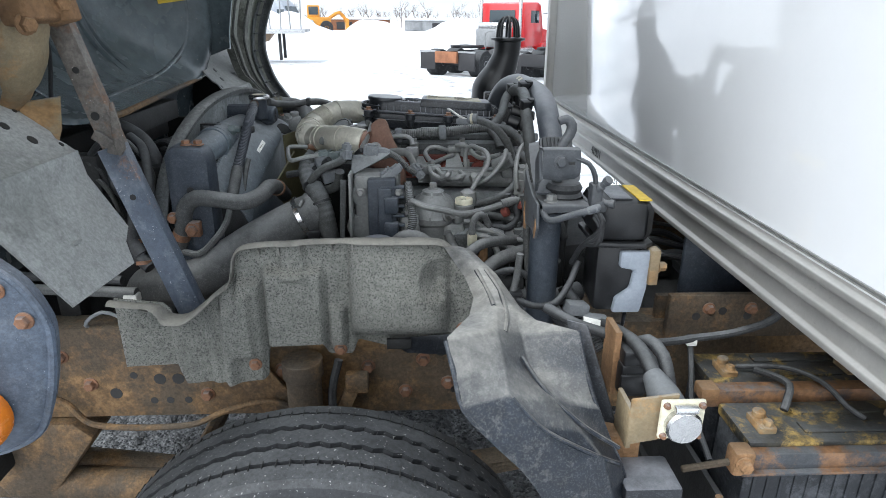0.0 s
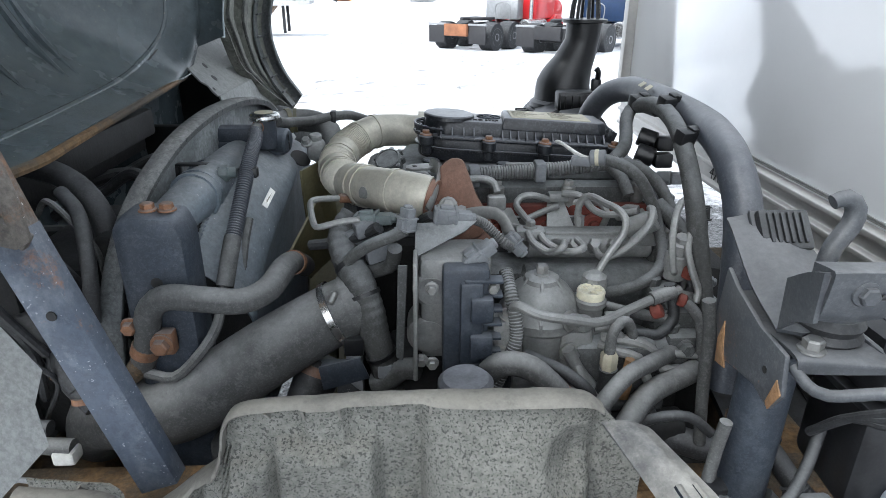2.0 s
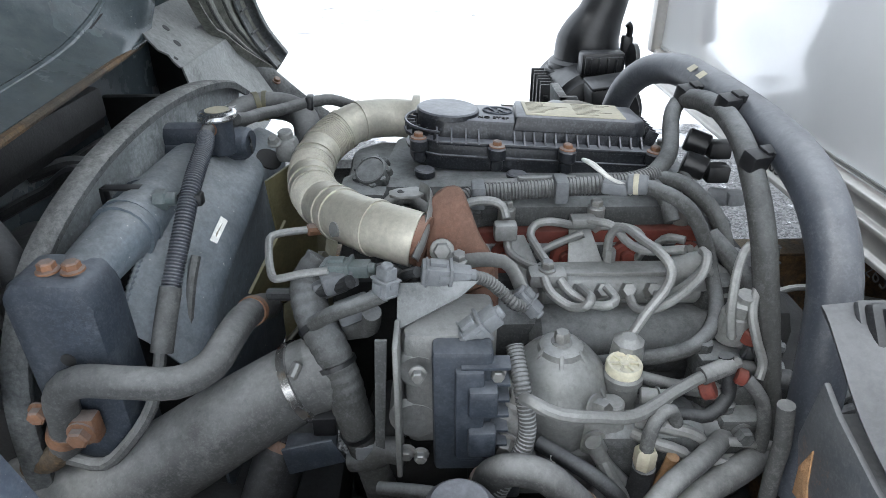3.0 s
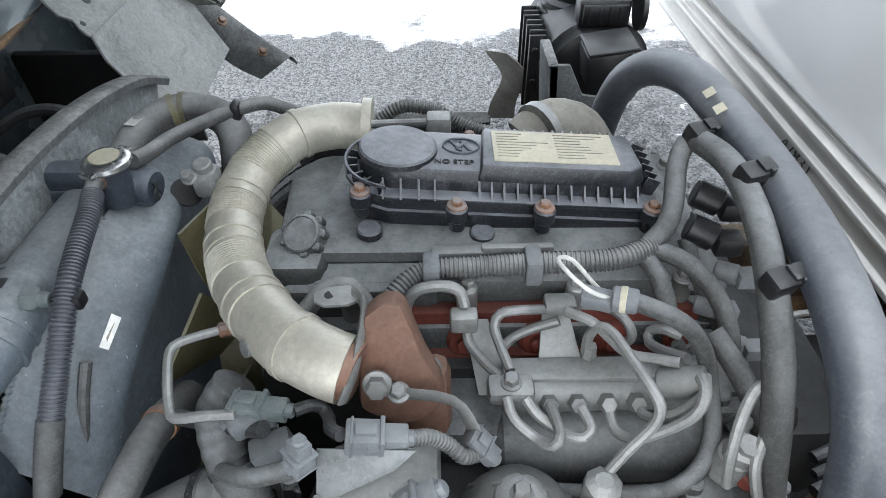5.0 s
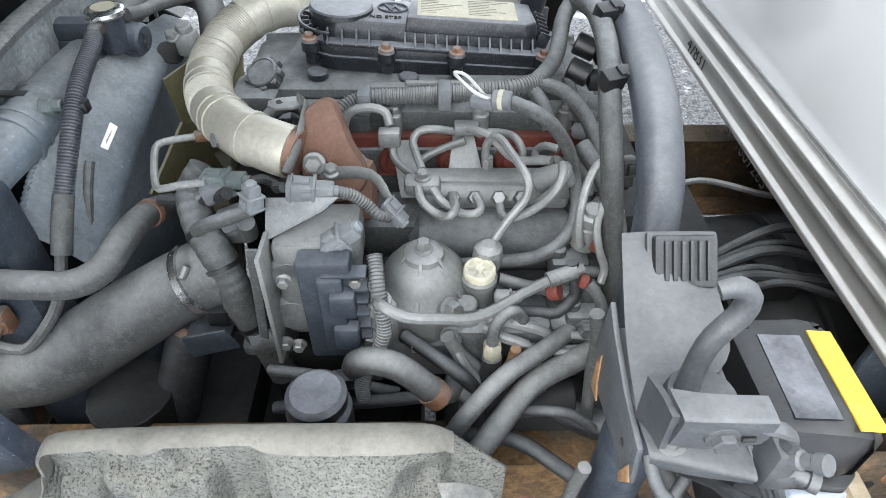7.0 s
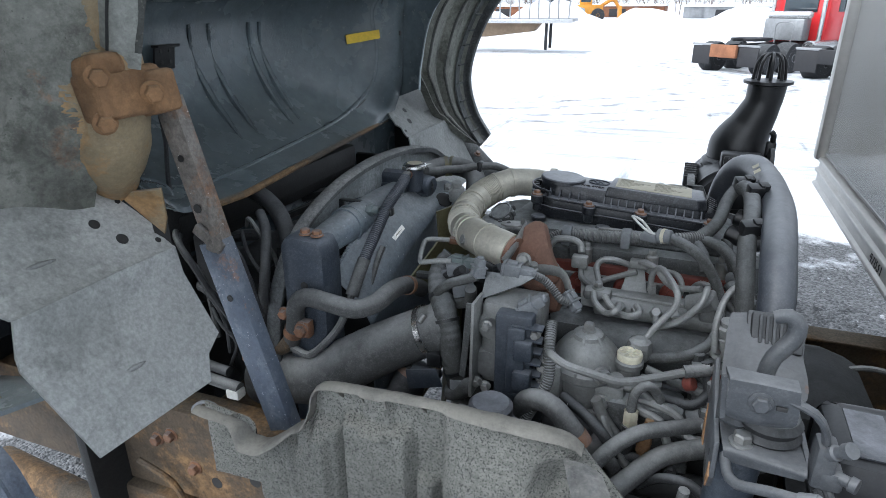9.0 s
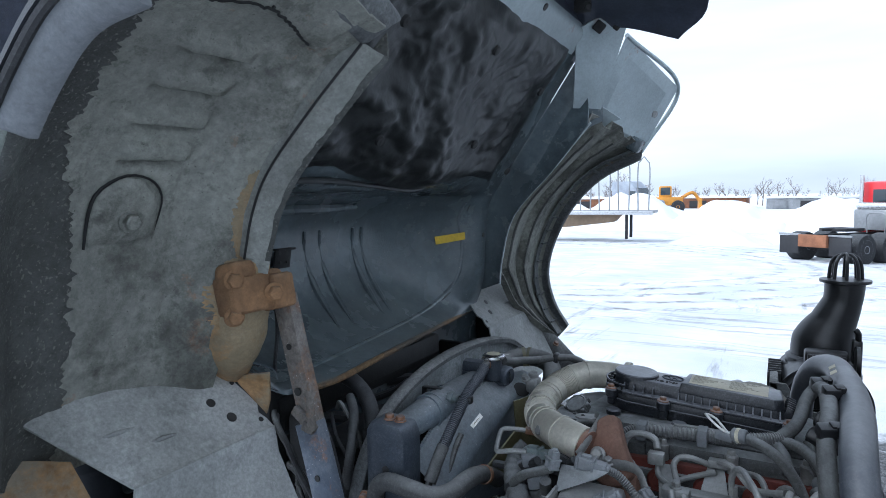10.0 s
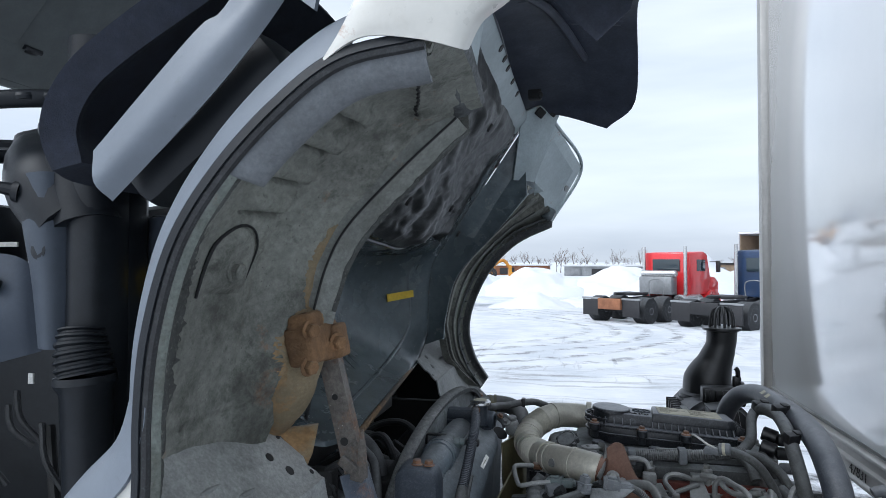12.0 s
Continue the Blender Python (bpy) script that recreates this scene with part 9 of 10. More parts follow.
                y, q = pts[j][0] * (1 - f) + pts[j + 1][0] * f, pts[j][1] * (1 - f) + pts[j + 1][1] * f
                line.append(on_pan(q, y, 0.0006))
        part("sealer_seam", tube(line, 0.0022, 6), cast_dark, h, "dark cracked sealer seam")
    # sill trim and painted edge outside the lip
    trim, edge = [], []
    for i, p in enumerate(path):
        s = i / (n - 1)
        a, b = away(p.x, p.z, 0.006), away(p.x, p.z, 0.016)
        edge.append([(a[0], 0.820, a[1]), (b[0], 0.822, b[1])])
        if s > 0.10:
            w = 0.070 - 0.026 * s
            c, d, e = away(p.x, p.z, 0.45 * w), away(p.x, p.z, 0.75 * w), away(p.x, p.z, w)
            trim.append([(b[0], 0.823, b[1]), (c[0], 0.832, c[1]), (d[0], 0.845, d[1]), (e[0], 0.866, e[1])])
    part("sill_edge", loft(edge, 0.004), trim_dark, cab, "dark sill edge seal", 60)
    part("sill_trim", loft(trim, 0.004), trim_grey, cab, "light grey plastic door sill trim", 60)


housing()


def arch_rear():
    # hanging rubber flap at the rear end of the arch
    outer = spline([(-0.355, 0.813, 1.851), (-0.355, 0.862, 1.879), (-0.355, 0.937, 1.905), (-0.355, 1.03, 1.924), (-0.355, 1.124, 1.921), (-0.355, 1.214, 1.899), (-0.355, 1.278, 1.873)], 0.02)
    inner = spline([(-0.380, 0.835, 1.838), (-0.380, 0.885, 1.864), (-0.380, 0.95, 1.882), (-0.380, 1.03, 1.890), (-0.380, 1.11, 1.880), (-0.380, 1.18, 1.860), (-0.380, 1.235, 1.840)], 0.02)
    rows = []
    for k in range(31):
        a, b = outer[round(k / 30 * (len(outer) - 1))], inner[round(k / 30 * (len(inner) - 1))]
        m = a.lerp(b, 0.45) + Vector((0.010, 0, 0.006))
        rows.append([a + Vector((-0.006, 0, 0.012)), a, m, b, b + Vector((-0.012, 0, 0.004))])
    part("rear_flap", loft(rows, 0.006, 2), seal_rubber, cab, "worn rubber flap at the rear of the arch", 60)
    part("arch_end", loft([[(-0.368, y, 1.80 + 0.11 * math.sin(math.pi * min(1, max(0, (y - 0.80) / 0.62)))), (-0.375, y, 1.94)] for y in (0.84, 0.90, 0.97, 1.05, 1.13, 1.20, 1.26)], 0.004, 3), cast_dark, cab, "dark closing plate of the arch")
    part("side_panel", loft([[(-0.455, 0.822, 1.797), (-0.421, 0.818, 1.818), (-0.393, 0.817, 1.823), (-0.345, 0.817, 1.815), (-0.313, 0.820, 1.806), (-0.306, 0.840, 1.812)],
                             [(-0.428, 0.821, 1.837), (-0.400, 0.815, 1.842), (-0.370, 0.813, 1.842), (-0.335, 0.813, 1.840), (-0.298, 0.818, 1.835), (-0.290, 0.842, 1.842)],
                             [(-0.404, 0.821, 1.890), (-0.375, 0.813, 1.890), (-0.345, 0.811, 1.887), (-0.305, 0.812, 1.880), (-0.263, 0.818, 1.868), (-0.254, 0.845, 1.872)],
                             [(-0.385, 0.822, 1.96), (-0.350, 0.813, 1.96), (-0.315, 0.811, 1.957), (-0.27, 0.812, 1.95), (-0.232, 0.820, 1.94), (-0.225, 0.85, 1.94)],
                             [(-0.37, 0.824, 2.25), (-0.330, 0.815, 2.25), (-0.29, 0.812, 2.25), (-0.24, 0.812, 2.24), (-0.20, 0.82, 2.23), (-0.19, 0.86, 2.23)]], 0.004, 5), paint_white, cab, "white painted rear corner of the cab", 60)
    part("seam_rust", tube([(-0.309, 0.826, 1.816), (-0.292, 0.828, 1.840), (-0.262, 0.832, 1.868), (-0.245, 0.834, 1.90)], 0.003, 8), rust_stain, cab, "rusty panel seam")
    part("pillar_trim", loft([[(-0.475, 0.85, 1.87), (-0.525, 0.86, 1.91)], [(-0.462, 0.85, 1.95), (-0.53, 0.87, 1.99)], [(-0.50, 0.85, 2.10), (-0.60, 0.88, 2.12)], [(-0.60, 0.85, 2.30), (-0.70, 0.88, 2.30)]], 0.006, 5), trim_grey, cab, "grey door pillar trim")
    rw = part("rear_wall", loft([[(-0.350, 0.86, 1.885), (-0.352, 0.95, 1.915), (-0.354, 1.05, 1.930), (-0.356, 1.14, 1.922), (-0.357, 1.207, 1.900)],
                                 [(-0.338, 0.87, 1.97), (-0.346, 0.97, 1.97), (-0.352, 1.07, 1.97), (-0.356, 1.17, 1.97), (-0.358, 1.262, 1.970)],
                                 [(-0.336, 0.87, 2.05), (-0.348, 0.98, 2.05), (-0.354, 1.10, 2.05), (-0.358, 1.22, 2.05), (-0.360, 1.336, 2.045)],
                                 [(-0.35, 0.87, 2.18), (-0.355, 1.0, 2.18), (-0.36, 1.16, 2.18), (-0.362, 1.33, 2.18), (-0.365, 1.50, 2.18)],
                                 [(-0.40, 0.87, 2.4), (-0.40, 1.0, 2.4), (-0.40, 1.2, 2.4), (-0.40, 1.4, 2.4), (-0.42, 1.6, 2.4)]], 0.004, 5), primer_pale, cab, "pale blue-grey cab rear panel with holes", 60)
    for y, z, r in ((1.268, 2.046, 0.016), (1.248, 2.012, 0.009)):
        part("panel_hole", lathe((-0.357, y, z), (1, 0, 0), [(r, 0), (r, 0.006)], 20), ink_and_hole, rw)
    part("panel_slot", tube([(-0.354, 1.03, 2.05), (-0.354, 1.04, 2.0), (-0.354, 1.075, 1.985), (-0.354, 1.12, 2.01), (-0.354, 1.15, 2.06)], 0.006, 8), rubber_dark, rw)


arch_rear()


def seal_strip():
    left = spline([(-0.392, 1.238, 1.836), (-0.490, 1.237, 1.750), (-0.580, 1.236, 1.660), (-0.620, 1.236, 1.592), (-0.645, 1.237, 1.512)], 0.012)
    right = spline([(-0.376, 1.283, 1.822), (-0.466, 1.279, 1.738), (-0.552, 1.273, 1.648), (-0.592, 1.269, 1.584), (-0.618, 1.266, 1.506)], 0.012)
    n = len(left)
    right = [right[round(k * (len(right) - 1) / (n - 1))] for k in range(n)]
    face, side = [], []
    for a, b in zip(left, right):
        wob = 0.002 * noise.noise(a * 28)
        a2, b2 = away(a.x, a.z, 0.030), away(b.x, b.z, 0.013)
        face.append([(a2[0], a.y - 0.003, a2[1]), (a.x, a.y - 0.001, a.z), a + Vector((0.003 + wob, 0.006, 0)), a.lerp(b, 0.5) + Vector((wob, 0, 0)), b])
        c2 = away(b.x, b.z, 0.040)
        side.append([b, (b2[0], b.y + 0.004, b2[1]), (c2[0], b.y + 0.006, c2[1])])
    s = part("tunnel_flange", loft(face, 0.003), strip_mud, cab, "mud-stained flange strip beside the engine tunnel", 30)
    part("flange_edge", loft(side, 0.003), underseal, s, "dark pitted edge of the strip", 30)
    # ragged dark band on the face, just inside its right edge
    part("edge_dirt", loft([[a.lerp(b, 0.80 + 0.10 * noise.noise(a * 60)) + Vector((0.002, 0, 0)), b + Vector((0.002, 0.001, 0))] for a, b in zip(left, right)], 0.001), underseal, s, "dark border of the strip", 30)
    # near-black tube paints the shadow line at the strip's left edge
    part("shadow_joint", tube([a + Vector((0.0005, -0.002, 0)) for a in left], 0.0022, 6), cast_dark, s, "painted shadow line along the strip's left edge")
    part("end_tab", poly([left[-1] + Vector((0.001, 0, 0)), right[-1] + Vector((0.001, 0.002, 0)), right[-1] + Vector((-0.004, 0.0, -0.022)), left[-1] + Vector((-0.004, 0.012, -0.022))], 0.003, 0.0005), strip_mud, s)


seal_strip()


def tunnel():
    flush = [(-0.375, 2.045), (-0.50, 1.86), (-0.635, 1.662), (-0.675, 1.600), (-0.690, 1.540), (-0.695, 1.450), (-0.70, 1.350), (-0.715, 1.280), (-0.720, 1.240), (-0.86, 1.262)]
    deep = [(-0.375, 2.045), (-0.50, 1.86), (-0.650, 1.658), (-0.830, 1.622), (-0.915, 1.560), (-0.930, 1.460), (-0.885, 1.350), (-0.790, 1.275), (-0.720, 1.240), (-0.86, 1.262)]
    cols = [(1.225, 0.0), (1.245, 0.25), (1.28, 0.75), (1.34, 1.0), (1.44, 1.0), (1.55, 1.0), (1.78, 1.0), (1.96, 0.96), (2.08, 0.80), (2.17, 0.50), (2.203, 0.37), (2.24, 0.17), (2.27, 0.02), (2.305, 0.0)]
    rows = []
    for k in range(len(flush)):
        row = []
        for y, f in cols:
            x = flush[k][0] + (deep[k][0] - flush[k][0]) * f
            z = flush[k][1] + (deep[k][1] - flush[k][1]) * f
            if k in (7, 8):
                x += (0.105 if k == 8 else 0.03) * (1 - (y - 1.225) / 0.85) * min(1, max(0, (y - 1.26) / 0.15))
            x += -0.007 * (1 if 3 <= k <= 7 else 0) * math.sin(y * 62) * math.exp(-((y - 1.80) / 0.15) ** 2)
            if k > 6:
                y = max(y, 1.36 + 0.001 * y)
            row.append((x, y, z))
        rows.append(row)
    t = part("engine_tunnel", loft(rows, -0.004, 5), cab_under, cab, "dark dirty engine tunnel panel", 60)
    ys = [c[0] for c in cols]

    def on_tunnel(k, y, lift=0.0):
        """A point on the tunnel panel at row k and breadth y, lifted towards the engine."""
        i = min(int(k), len(rows) - 2)
        p = [np.array([np.interp(y, ys, [q[c] for q in rows[j]]) for c in (0, 2)]) for j in (i, i + 1)]
        v = p[0] + (p[1] - p[0]) * (k - i)
        return (v[0] + lift, y, v[1])
    part("yellow_label", poly([(-0.800, 2.170, 1.464), (-0.730, 2.236, 1.478), (-0.731, 2.235, 1.501), (-0.802, 2.167, 1.489)], 0.003), label_yellow, t, "yellow warning label")
    part("latch_bracket", join(bx((-0.905, 1.60, 1.47), (0.006, 0.055, 0.05), 0.002, (0, 10, 0)), bx((-0.896, 1.60, 1.492), (0.02, 0.06, 0.005), 0.001)), cast_dark, t, "small holed bracket")
    for dy in (-0.012, 0.012):
        for dz in (-0.01, 0.012):
            part("bracket_hole", lathe((-0.900, 1.60 + dy, 1.47 + dz), (1, 0, -0.1), [(0.004, 0), (0.004, 0.0012)], 10), ink_and_hole, t)
    part("edge_bead", tube([on_tunnel(8, y, 0.004) for y in np.linspace(1.40, 2.28, 12)], 0.007, 8), rail_rust, t, "rust-spotted lower edge of the tunnel")
    crease = [(3.2, 2.225), (4.0, 2.225), (5.0, 2.235), (5.8, 2.225), (6.4, 2.19), (6.9, 2.10), (7.2, 1.98), (7.35, 1.80), (7.45, 1.62), (7.5, 1.46)]
    part("raised_ridge", tube([on_tunnel(k, y, 0.0) for k, y in crease], 0.0065, 8), cab_under, t)
    # near-black tube draws a dark line beside the ridge
    part("ridge_groove", tube([on_tunnel(k + 0.05, y + 0.012, -0.001) for k, y in crease], 0.003, 6), cast_dark, t)
    for y in (1.70, 1.76, 1.90, 1.94):
        part("pressed_rib", tube([on_tunnel(k, y + dy, -0.004) for k, dy in ((4.3, 0.0), (5.0, 0.006), (5.7, 0.01), (6.3, 0.004), (6.8, -0.02))], [0.005, 0.009, 0.011, 0.009, 0.004], 8), cab_under, t)
    part("pressed_crown", tube([on_tunnel(3.55, y, -0.003) for y in (1.50, 1.62, 1.74, 1.86)], [0.010, 0.014, 0.014, 0.006], 10), cab_under, t)
    part("plug_hole", lathe((-0.690, 2.285, 1.49), (1, 0, 0), [(0.007, 0), (0.007, 0.002)], 12), ink_and_hole, t)
    # crinkled insulation pad
    n, m, g = 84, 132, []
    for i in range(n + 1):
        u, row = i / n, []
        for j in range(m + 1):
            v = j / m
            y = 1.262 + (2.215 - 1.262) * v
            x, z = -0.385 + (-0.640 + 0.385) * u, 2.025 + (1.652 - 2.025) * u
            w = 0.026 * noise.noise((y * 5.0 + u, u * 2.6, 1.7)) + 0.014 * noise.noise((y * 11, u * 5.5, 4.2)) + 0.012 * abs(noise.noise((y * 15 + u * 3, u * 9, 6.0))) + 0.005 * abs(noise.noise((y * 34, u * 20, 9.0)))
            edge = min(1.0, 9 * min(u, 1 - u, v, 1 - v) + 0.15)
            d = (0.022 + w) * edge
            z2 = z + 0.018 * math.sin(v * 9.0) * u
            row.append((x + 0.82 * d, y, z2 - 0.57 * d))
        g.append(row)
    p = part("insulation_pad", loft(g, 0.004), pad_foil, cab, "sooty crinkled foil insulation pad", 60)
    for y, u in ((1.40, 0.25), (1.75, 0.2), (2.1, 0.3), (1.5, 0.75), (1.9, 0.7), (2.2, 0.85)):
        x, z = -0.385 - 0.255 * u, 2.025 - 0.373 * u
        part("pad_stud", lathe((x + 0.03, y, z - 0.02), (0.82, 0, -0.57), [(0.012, 0), (0.010, 0.006), (0.0, 0.007)], 14), cast_dark, p)
    part("pad_edge", tube([(-0.632, 1.27, 1.640), (-0.645, 1.45, 1.648), (-0.650, 1.62, 1.640), (-0.655, 1.80, 1.632), (-0.655, 1.95, 1.66), (-0.665, 2.1, 1.668), (-0.67, 2.25, 1.645)], 0.006, 8), pad_foil, p)
    part("rear_panel", loft([[(-0.362, 1.32, 2.085), (-0.362, 1.8, 2.088), (-0.360, 2.26, 2.080)], [(-0.42, 1.30, 2.30), (-0.41, 1.8, 2.27), (-0.38, 2.26, 2.14)]], 0.004, 3), visor_dark, cab, "dark rear panel above the cross bar")
    # holed cross bar above the pad
    bar = part("cross_bar", loft([[(-0.392, 1.27, 2.010), (-0.352, 1.27, 2.060), (-0.362, 1.27, 2.095)], [(-0.392, 1.75, 2.012), (-0.352, 1.75, 2.062), (-0.362, 1.75, 2.097)], [(-0.388, 2.24, 2.012), (-0.348, 2.24, 2.060), (-0.358, 2.24, 2.095)]], 0.004, 8), primer_pale, cab, "pale crinkled cross bar with holes")
    for y in (1.55, 1.62, 1.69, 1.80, 1.92):
        part("bar_hole", lathe((-0.3535, y, 2.058), (0.8, 0, -0.6), [(0.009, 0), (0.009, 0.003)], 14), ink_and_hole, bar)


tunnel()


def far_side():
    lip = [(-0.285, 1.768), (-0.44, 1.700), (-0.56, 1.582), (-0.633, 1.435), (-0.655, 1.304), (-0.623, 1.186), (-0.565, 1.098)]
    inner = [(-0.355, 1.830), (-0.470, 1.698), (-0.600, 1.555), (-0.642, 1.410), (-0.650, 1.330), (-0.668, 1.245), (-0.640, 1.130)]
    lip_line, inner_line = spline([(x, 0, z) for x, z in lip], 0.02), spline([(x, 0, z) for x, z in inner], 0.02)
    m = len(lip_line)
    bands = ((0.0, 0.0), (0.06, 0.030), (0.20, 0.034), (0.235, 0.010), (0.36, 0.012), (0.395, 0.040), (0.58, 0.040), (0.615, 0.014), (0.72, 0.012), (0.75, 0.028), (0.88, 0.018), (1.0, 0.0))
    rows, low = [], []
    for k in range(m):
        f = k / (m - 1)
        p, q = lip_line[k], inner_line[round(f * (len(inner_line) - 1))]
        y0 = 2.305 + 0.36 * max(0.0, (f - 0.68) / 0.32)
        row = []
        for w, d in bands:
            w0 = 1 - (1 - w) * (2.73 - y0) / 0.425
            x, z = away(q.x + (p.x - q.x) * w0, q.z + (p.z - q.z) * w0, d)
            row.append((x, y0 + (2.73 - y0) * w, z))
        rows.append(row)
    part("far_wheel_housing", loft(rows, -0.004), cab_liner, cab, "far wheel housing with pressed steps", 25)
    # dark tubes draw a stripe along two of the pressed steps
    for w in (0.22, 0.60):
        groove = []
        for r in rows[2:]:
            k = 3 if w < 0.4 else 7
            groove.append((r[k][0] + 0.002, r[k][1], r[k][2]))
        part("far_groove", tube(groove, 0.005, 6), underseal, cab, "dark stripe along a far housing step")
    part("far_inner_seal", loft([[(away(x, z, -0.012)[0], 2.300, away(x, z, -0.012)[1]), (away(x, z, 0.03)[0], 2.312, away(x, z, 0.03)[1]), (away(x, z, 0.14)[0], 2.322, away(x, z, 0.14)[1])] for x, z in inner[:5]], 0.004, 4), cab_under, cab, "dirty closing panel beside the tunnel", 60)
    ring = []
    for lx, lz in lip:
        x, z = away(lx, lz, -0.028)
        ring.append([(lx - 0.004, 2.675, lz + 0.003), (lx, 2.735, lz), (x, 2.738, z), (x, 2.72, z)])
    r = part("far_arch_lip", loft(ring, 0.005, 5), seal_rubber, cab, "segmented rubber lip of the far arch", 60)
    path = spline([(x, 2.705, z) for x, z in lip], 0.05)
    for p in path[1:-1]:
        x, z = away(p.x, p.z, -0.003)
        a = math.degrees(math.atan2(p.z - CC.z, p.x - CC.x))
        part("rib", bx((x, 2.705, z), (0.008, 0.062, 0.005), 0.001, (0, -a, 0)), seal_rubber, r)
    part("lip_end_rail", loft([[(-0.725, 2.60, 1.180), (-0.700, 2.625, 1.205), (-0.672, 2.66, 1.205), (-0.665, 2.69, 1.180)], [(-0.665, 2.605, 1.098), (-0.640, 2.63, 1.135), (-0.615, 2.665, 1.135), (-0.610, 2.70, 1.11)], [(-0.61, 2.61, 1.035), (-0.58, 2.635, 1.072), (-0.555, 2.67, 1.075), (-0.55, 2.70, 1.05)], [(-0.555, 2.62, 0.970), (-0.52, 2.64, 1.005), (-0.495, 2.675, 1.015), (-0.49, 2.70, 1.0)], [(-0.50, 2.63, 0.93), (-0.455, 2.65, 0.955), (-0.43, 2.68, 0.965), (-0.42, 2.70, 0.94)]], 0.005, 4), seal_rubber, cab, "dusty lower rail of the far arch", 50)
    for q in (0.35, 0.8):
        part("rail_bolt", hexa((-0.628 + 0.175 * q, 2.645, 1.128 - 0.170 * q), (0.5, -0.3, 0.75), 0.009, 0.008), bolt_rust, cab)
    part("side_flange", loft([[(-0.355, 2.30, 2.06), (-0.48, 2.31, 1.88), (-0.60, 2.31, 1.70)], [(-0.33, 2.33, 1.97), (-0.42, 2.32, 1.83), (-0.55, 2.31, 1.68)], [(-0.34, 2.40, 1.84), (-0.385, 2.34, 1.80), (-0.50, 2.32, 1.675)]], 0.004, 4), cab_under, cab)
    part("inner_flange", tube([(x, 2.315, z) for x, z in inner[:5]], 0.009, 8), primer_pale, cab, "pale inner flange")
    fp = part("far_rear_panel", join(poly([(-0.268, 2.40, 2.085), (-0.172, 2.755, 1.975), (-0.290, 2.745, 1.762), (-0.405, 2.47, 1.835)], 0.004, 0.001),
                                     tube([(-0.290, 2.745, 1.762), (-0.172, 2.755, 1.975), (-0.268, 2.40, 2.085)], 0.007, 8)), primer_pale, cab, "pale rear corner panel of the cab", 60)
    part("drain_grommet", lathe((-0.232, 2.66, 1.880), (0.8, -0.5, -0.3), [(0.012, 0), (0.012, 0.004)], 16), cab_flap, fp)
    part("corner_bracket", loft([[(-0.36, 2.20, 2.07), (-0.30, 2.23, 2.10), (-0.235, 2.28, 2.105)], [(-0.375, 2.24, 2.0), (-0.32, 2.27, 2.02), (-0.27, 2.32, 2.03)], [(-0.40, 2.30, 1.87), (-0.36, 2.33, 1.87), (-0.335, 2.37, 1.87)]], 0.006, 5), primer_pale, cab, "pale pressed corner bracket", 60)
    part("bracket_hole", bx((-0.305, 2.225, 2.075), (0.03, 0.01, 0.03), 0.004, (0, 40, 20)), cast_dark, cab)
    part("bracket_hole", bx((-0.262, 2.262, 2.082), (0.018, 0.01, 0.03), 0.004, (0, 40, 20)), cast_dark, cab)
    part("tab", loft([[(-0.385, 2.40, 1.865), (-0.345, 2.42, 1.885)], [(-0.35, 2.50, 1.84), (-0.31, 2.52, 1.855)]], 0.005, 4), primer_pale, cab)
    part("lip_bracket", bx((-0.30, 2.69, 1.785), (0.05, 0.05, 0.05), 0.01, (0, 30, 0)), cab_under, cab)
    v = part("rear_skirt", loft([[(-0.375, 2.28, 2.10), (-0.24, 2.26, 2.075), (-0.097, 2.23, 2.017)], [(-0.375, 2.14, 2.13), (-0.20, 2.15, 2.125), (-0.018, 2.149, 2.084)], [(-0.385, 1.75, 2.20), (-0.20, 1.80, 2.225), (-0.045, 1.80, 2.225)], [(-0.40, 1.38, 2.16), (-0.25, 1.45, 2.21), (-0.055, 1.45, 2.12)], [(-0.42, 1.20, 2.22), (-0.3, 1.25, 2.28), (-0.06, 1.25, 2.25)]], 0.006, 6), visor_dark, cab, "dark blue-grey rear skirt panel", 60)
    part("skirt_rib", tube([(-0.33, 1.5, 2.172), (-0.25, 1.75, 2.205), (-0.17, 2.0, 2.17)], 0.012, 8), visor_dark, v)
    part("skirt_flap", poly([(-0.27, 1.60, 2.20), (-0.15, 1.60, 2.075), (-0.078, 1.60, 2.14), (-0.06, 1.55, 2.22)], 0.004, 0.001), visor_dark, v, "curled dark plastic flap")
    part("skirt_clip", join(bx((-0.315, 2.10, 2.10), (0.04, 0.03, 0.03), 0.005), hexa((-0.30, 2.085, 2.095), (0.5, -0.7, -0.4), 0.008, 0.006)), cast_dark, v)


far_side()


for y, z, k in ((1.55, 2.205, 0), (1.68, 2.215, 1), (1.84, 2.215, 2), (2.0, 2.185, 3)):
    part("skirt_rib", tube([(-0.36, y - 0.02, z - 0.012), (-0.22, y, z + 0.004), (-0.08, y + 0.02, z - 0.006)], [0.012, 0.020, 0.012], 10, flat=0.5), visor_dark, cab)


def front_flap():
    """Inner fenders on both sides: an upper plate, a crease and a lower plate with a notched edge."""
    def upper(x):
        return 1.314 - 0.97 * (x + 0.779)

    def lower(x):
        return 1.176 - 1.67 * (x + 0.659)
    rows = []
    for k in range(13):                       # from the housing down to the crease
        f = k / 12
        x = -0.800 + 0.141 * f
        y0 = 0.905 + 0.115 * f
        y1 = np.interp(f, (0, 0.14, 0.22, 0.30, 0.55, 0.80, 0.86, 0.93, 1.0), (1.235, 1.265, 1.285, 1.270, 1.288, 1.300, 1.278, 1.300, 1.298))
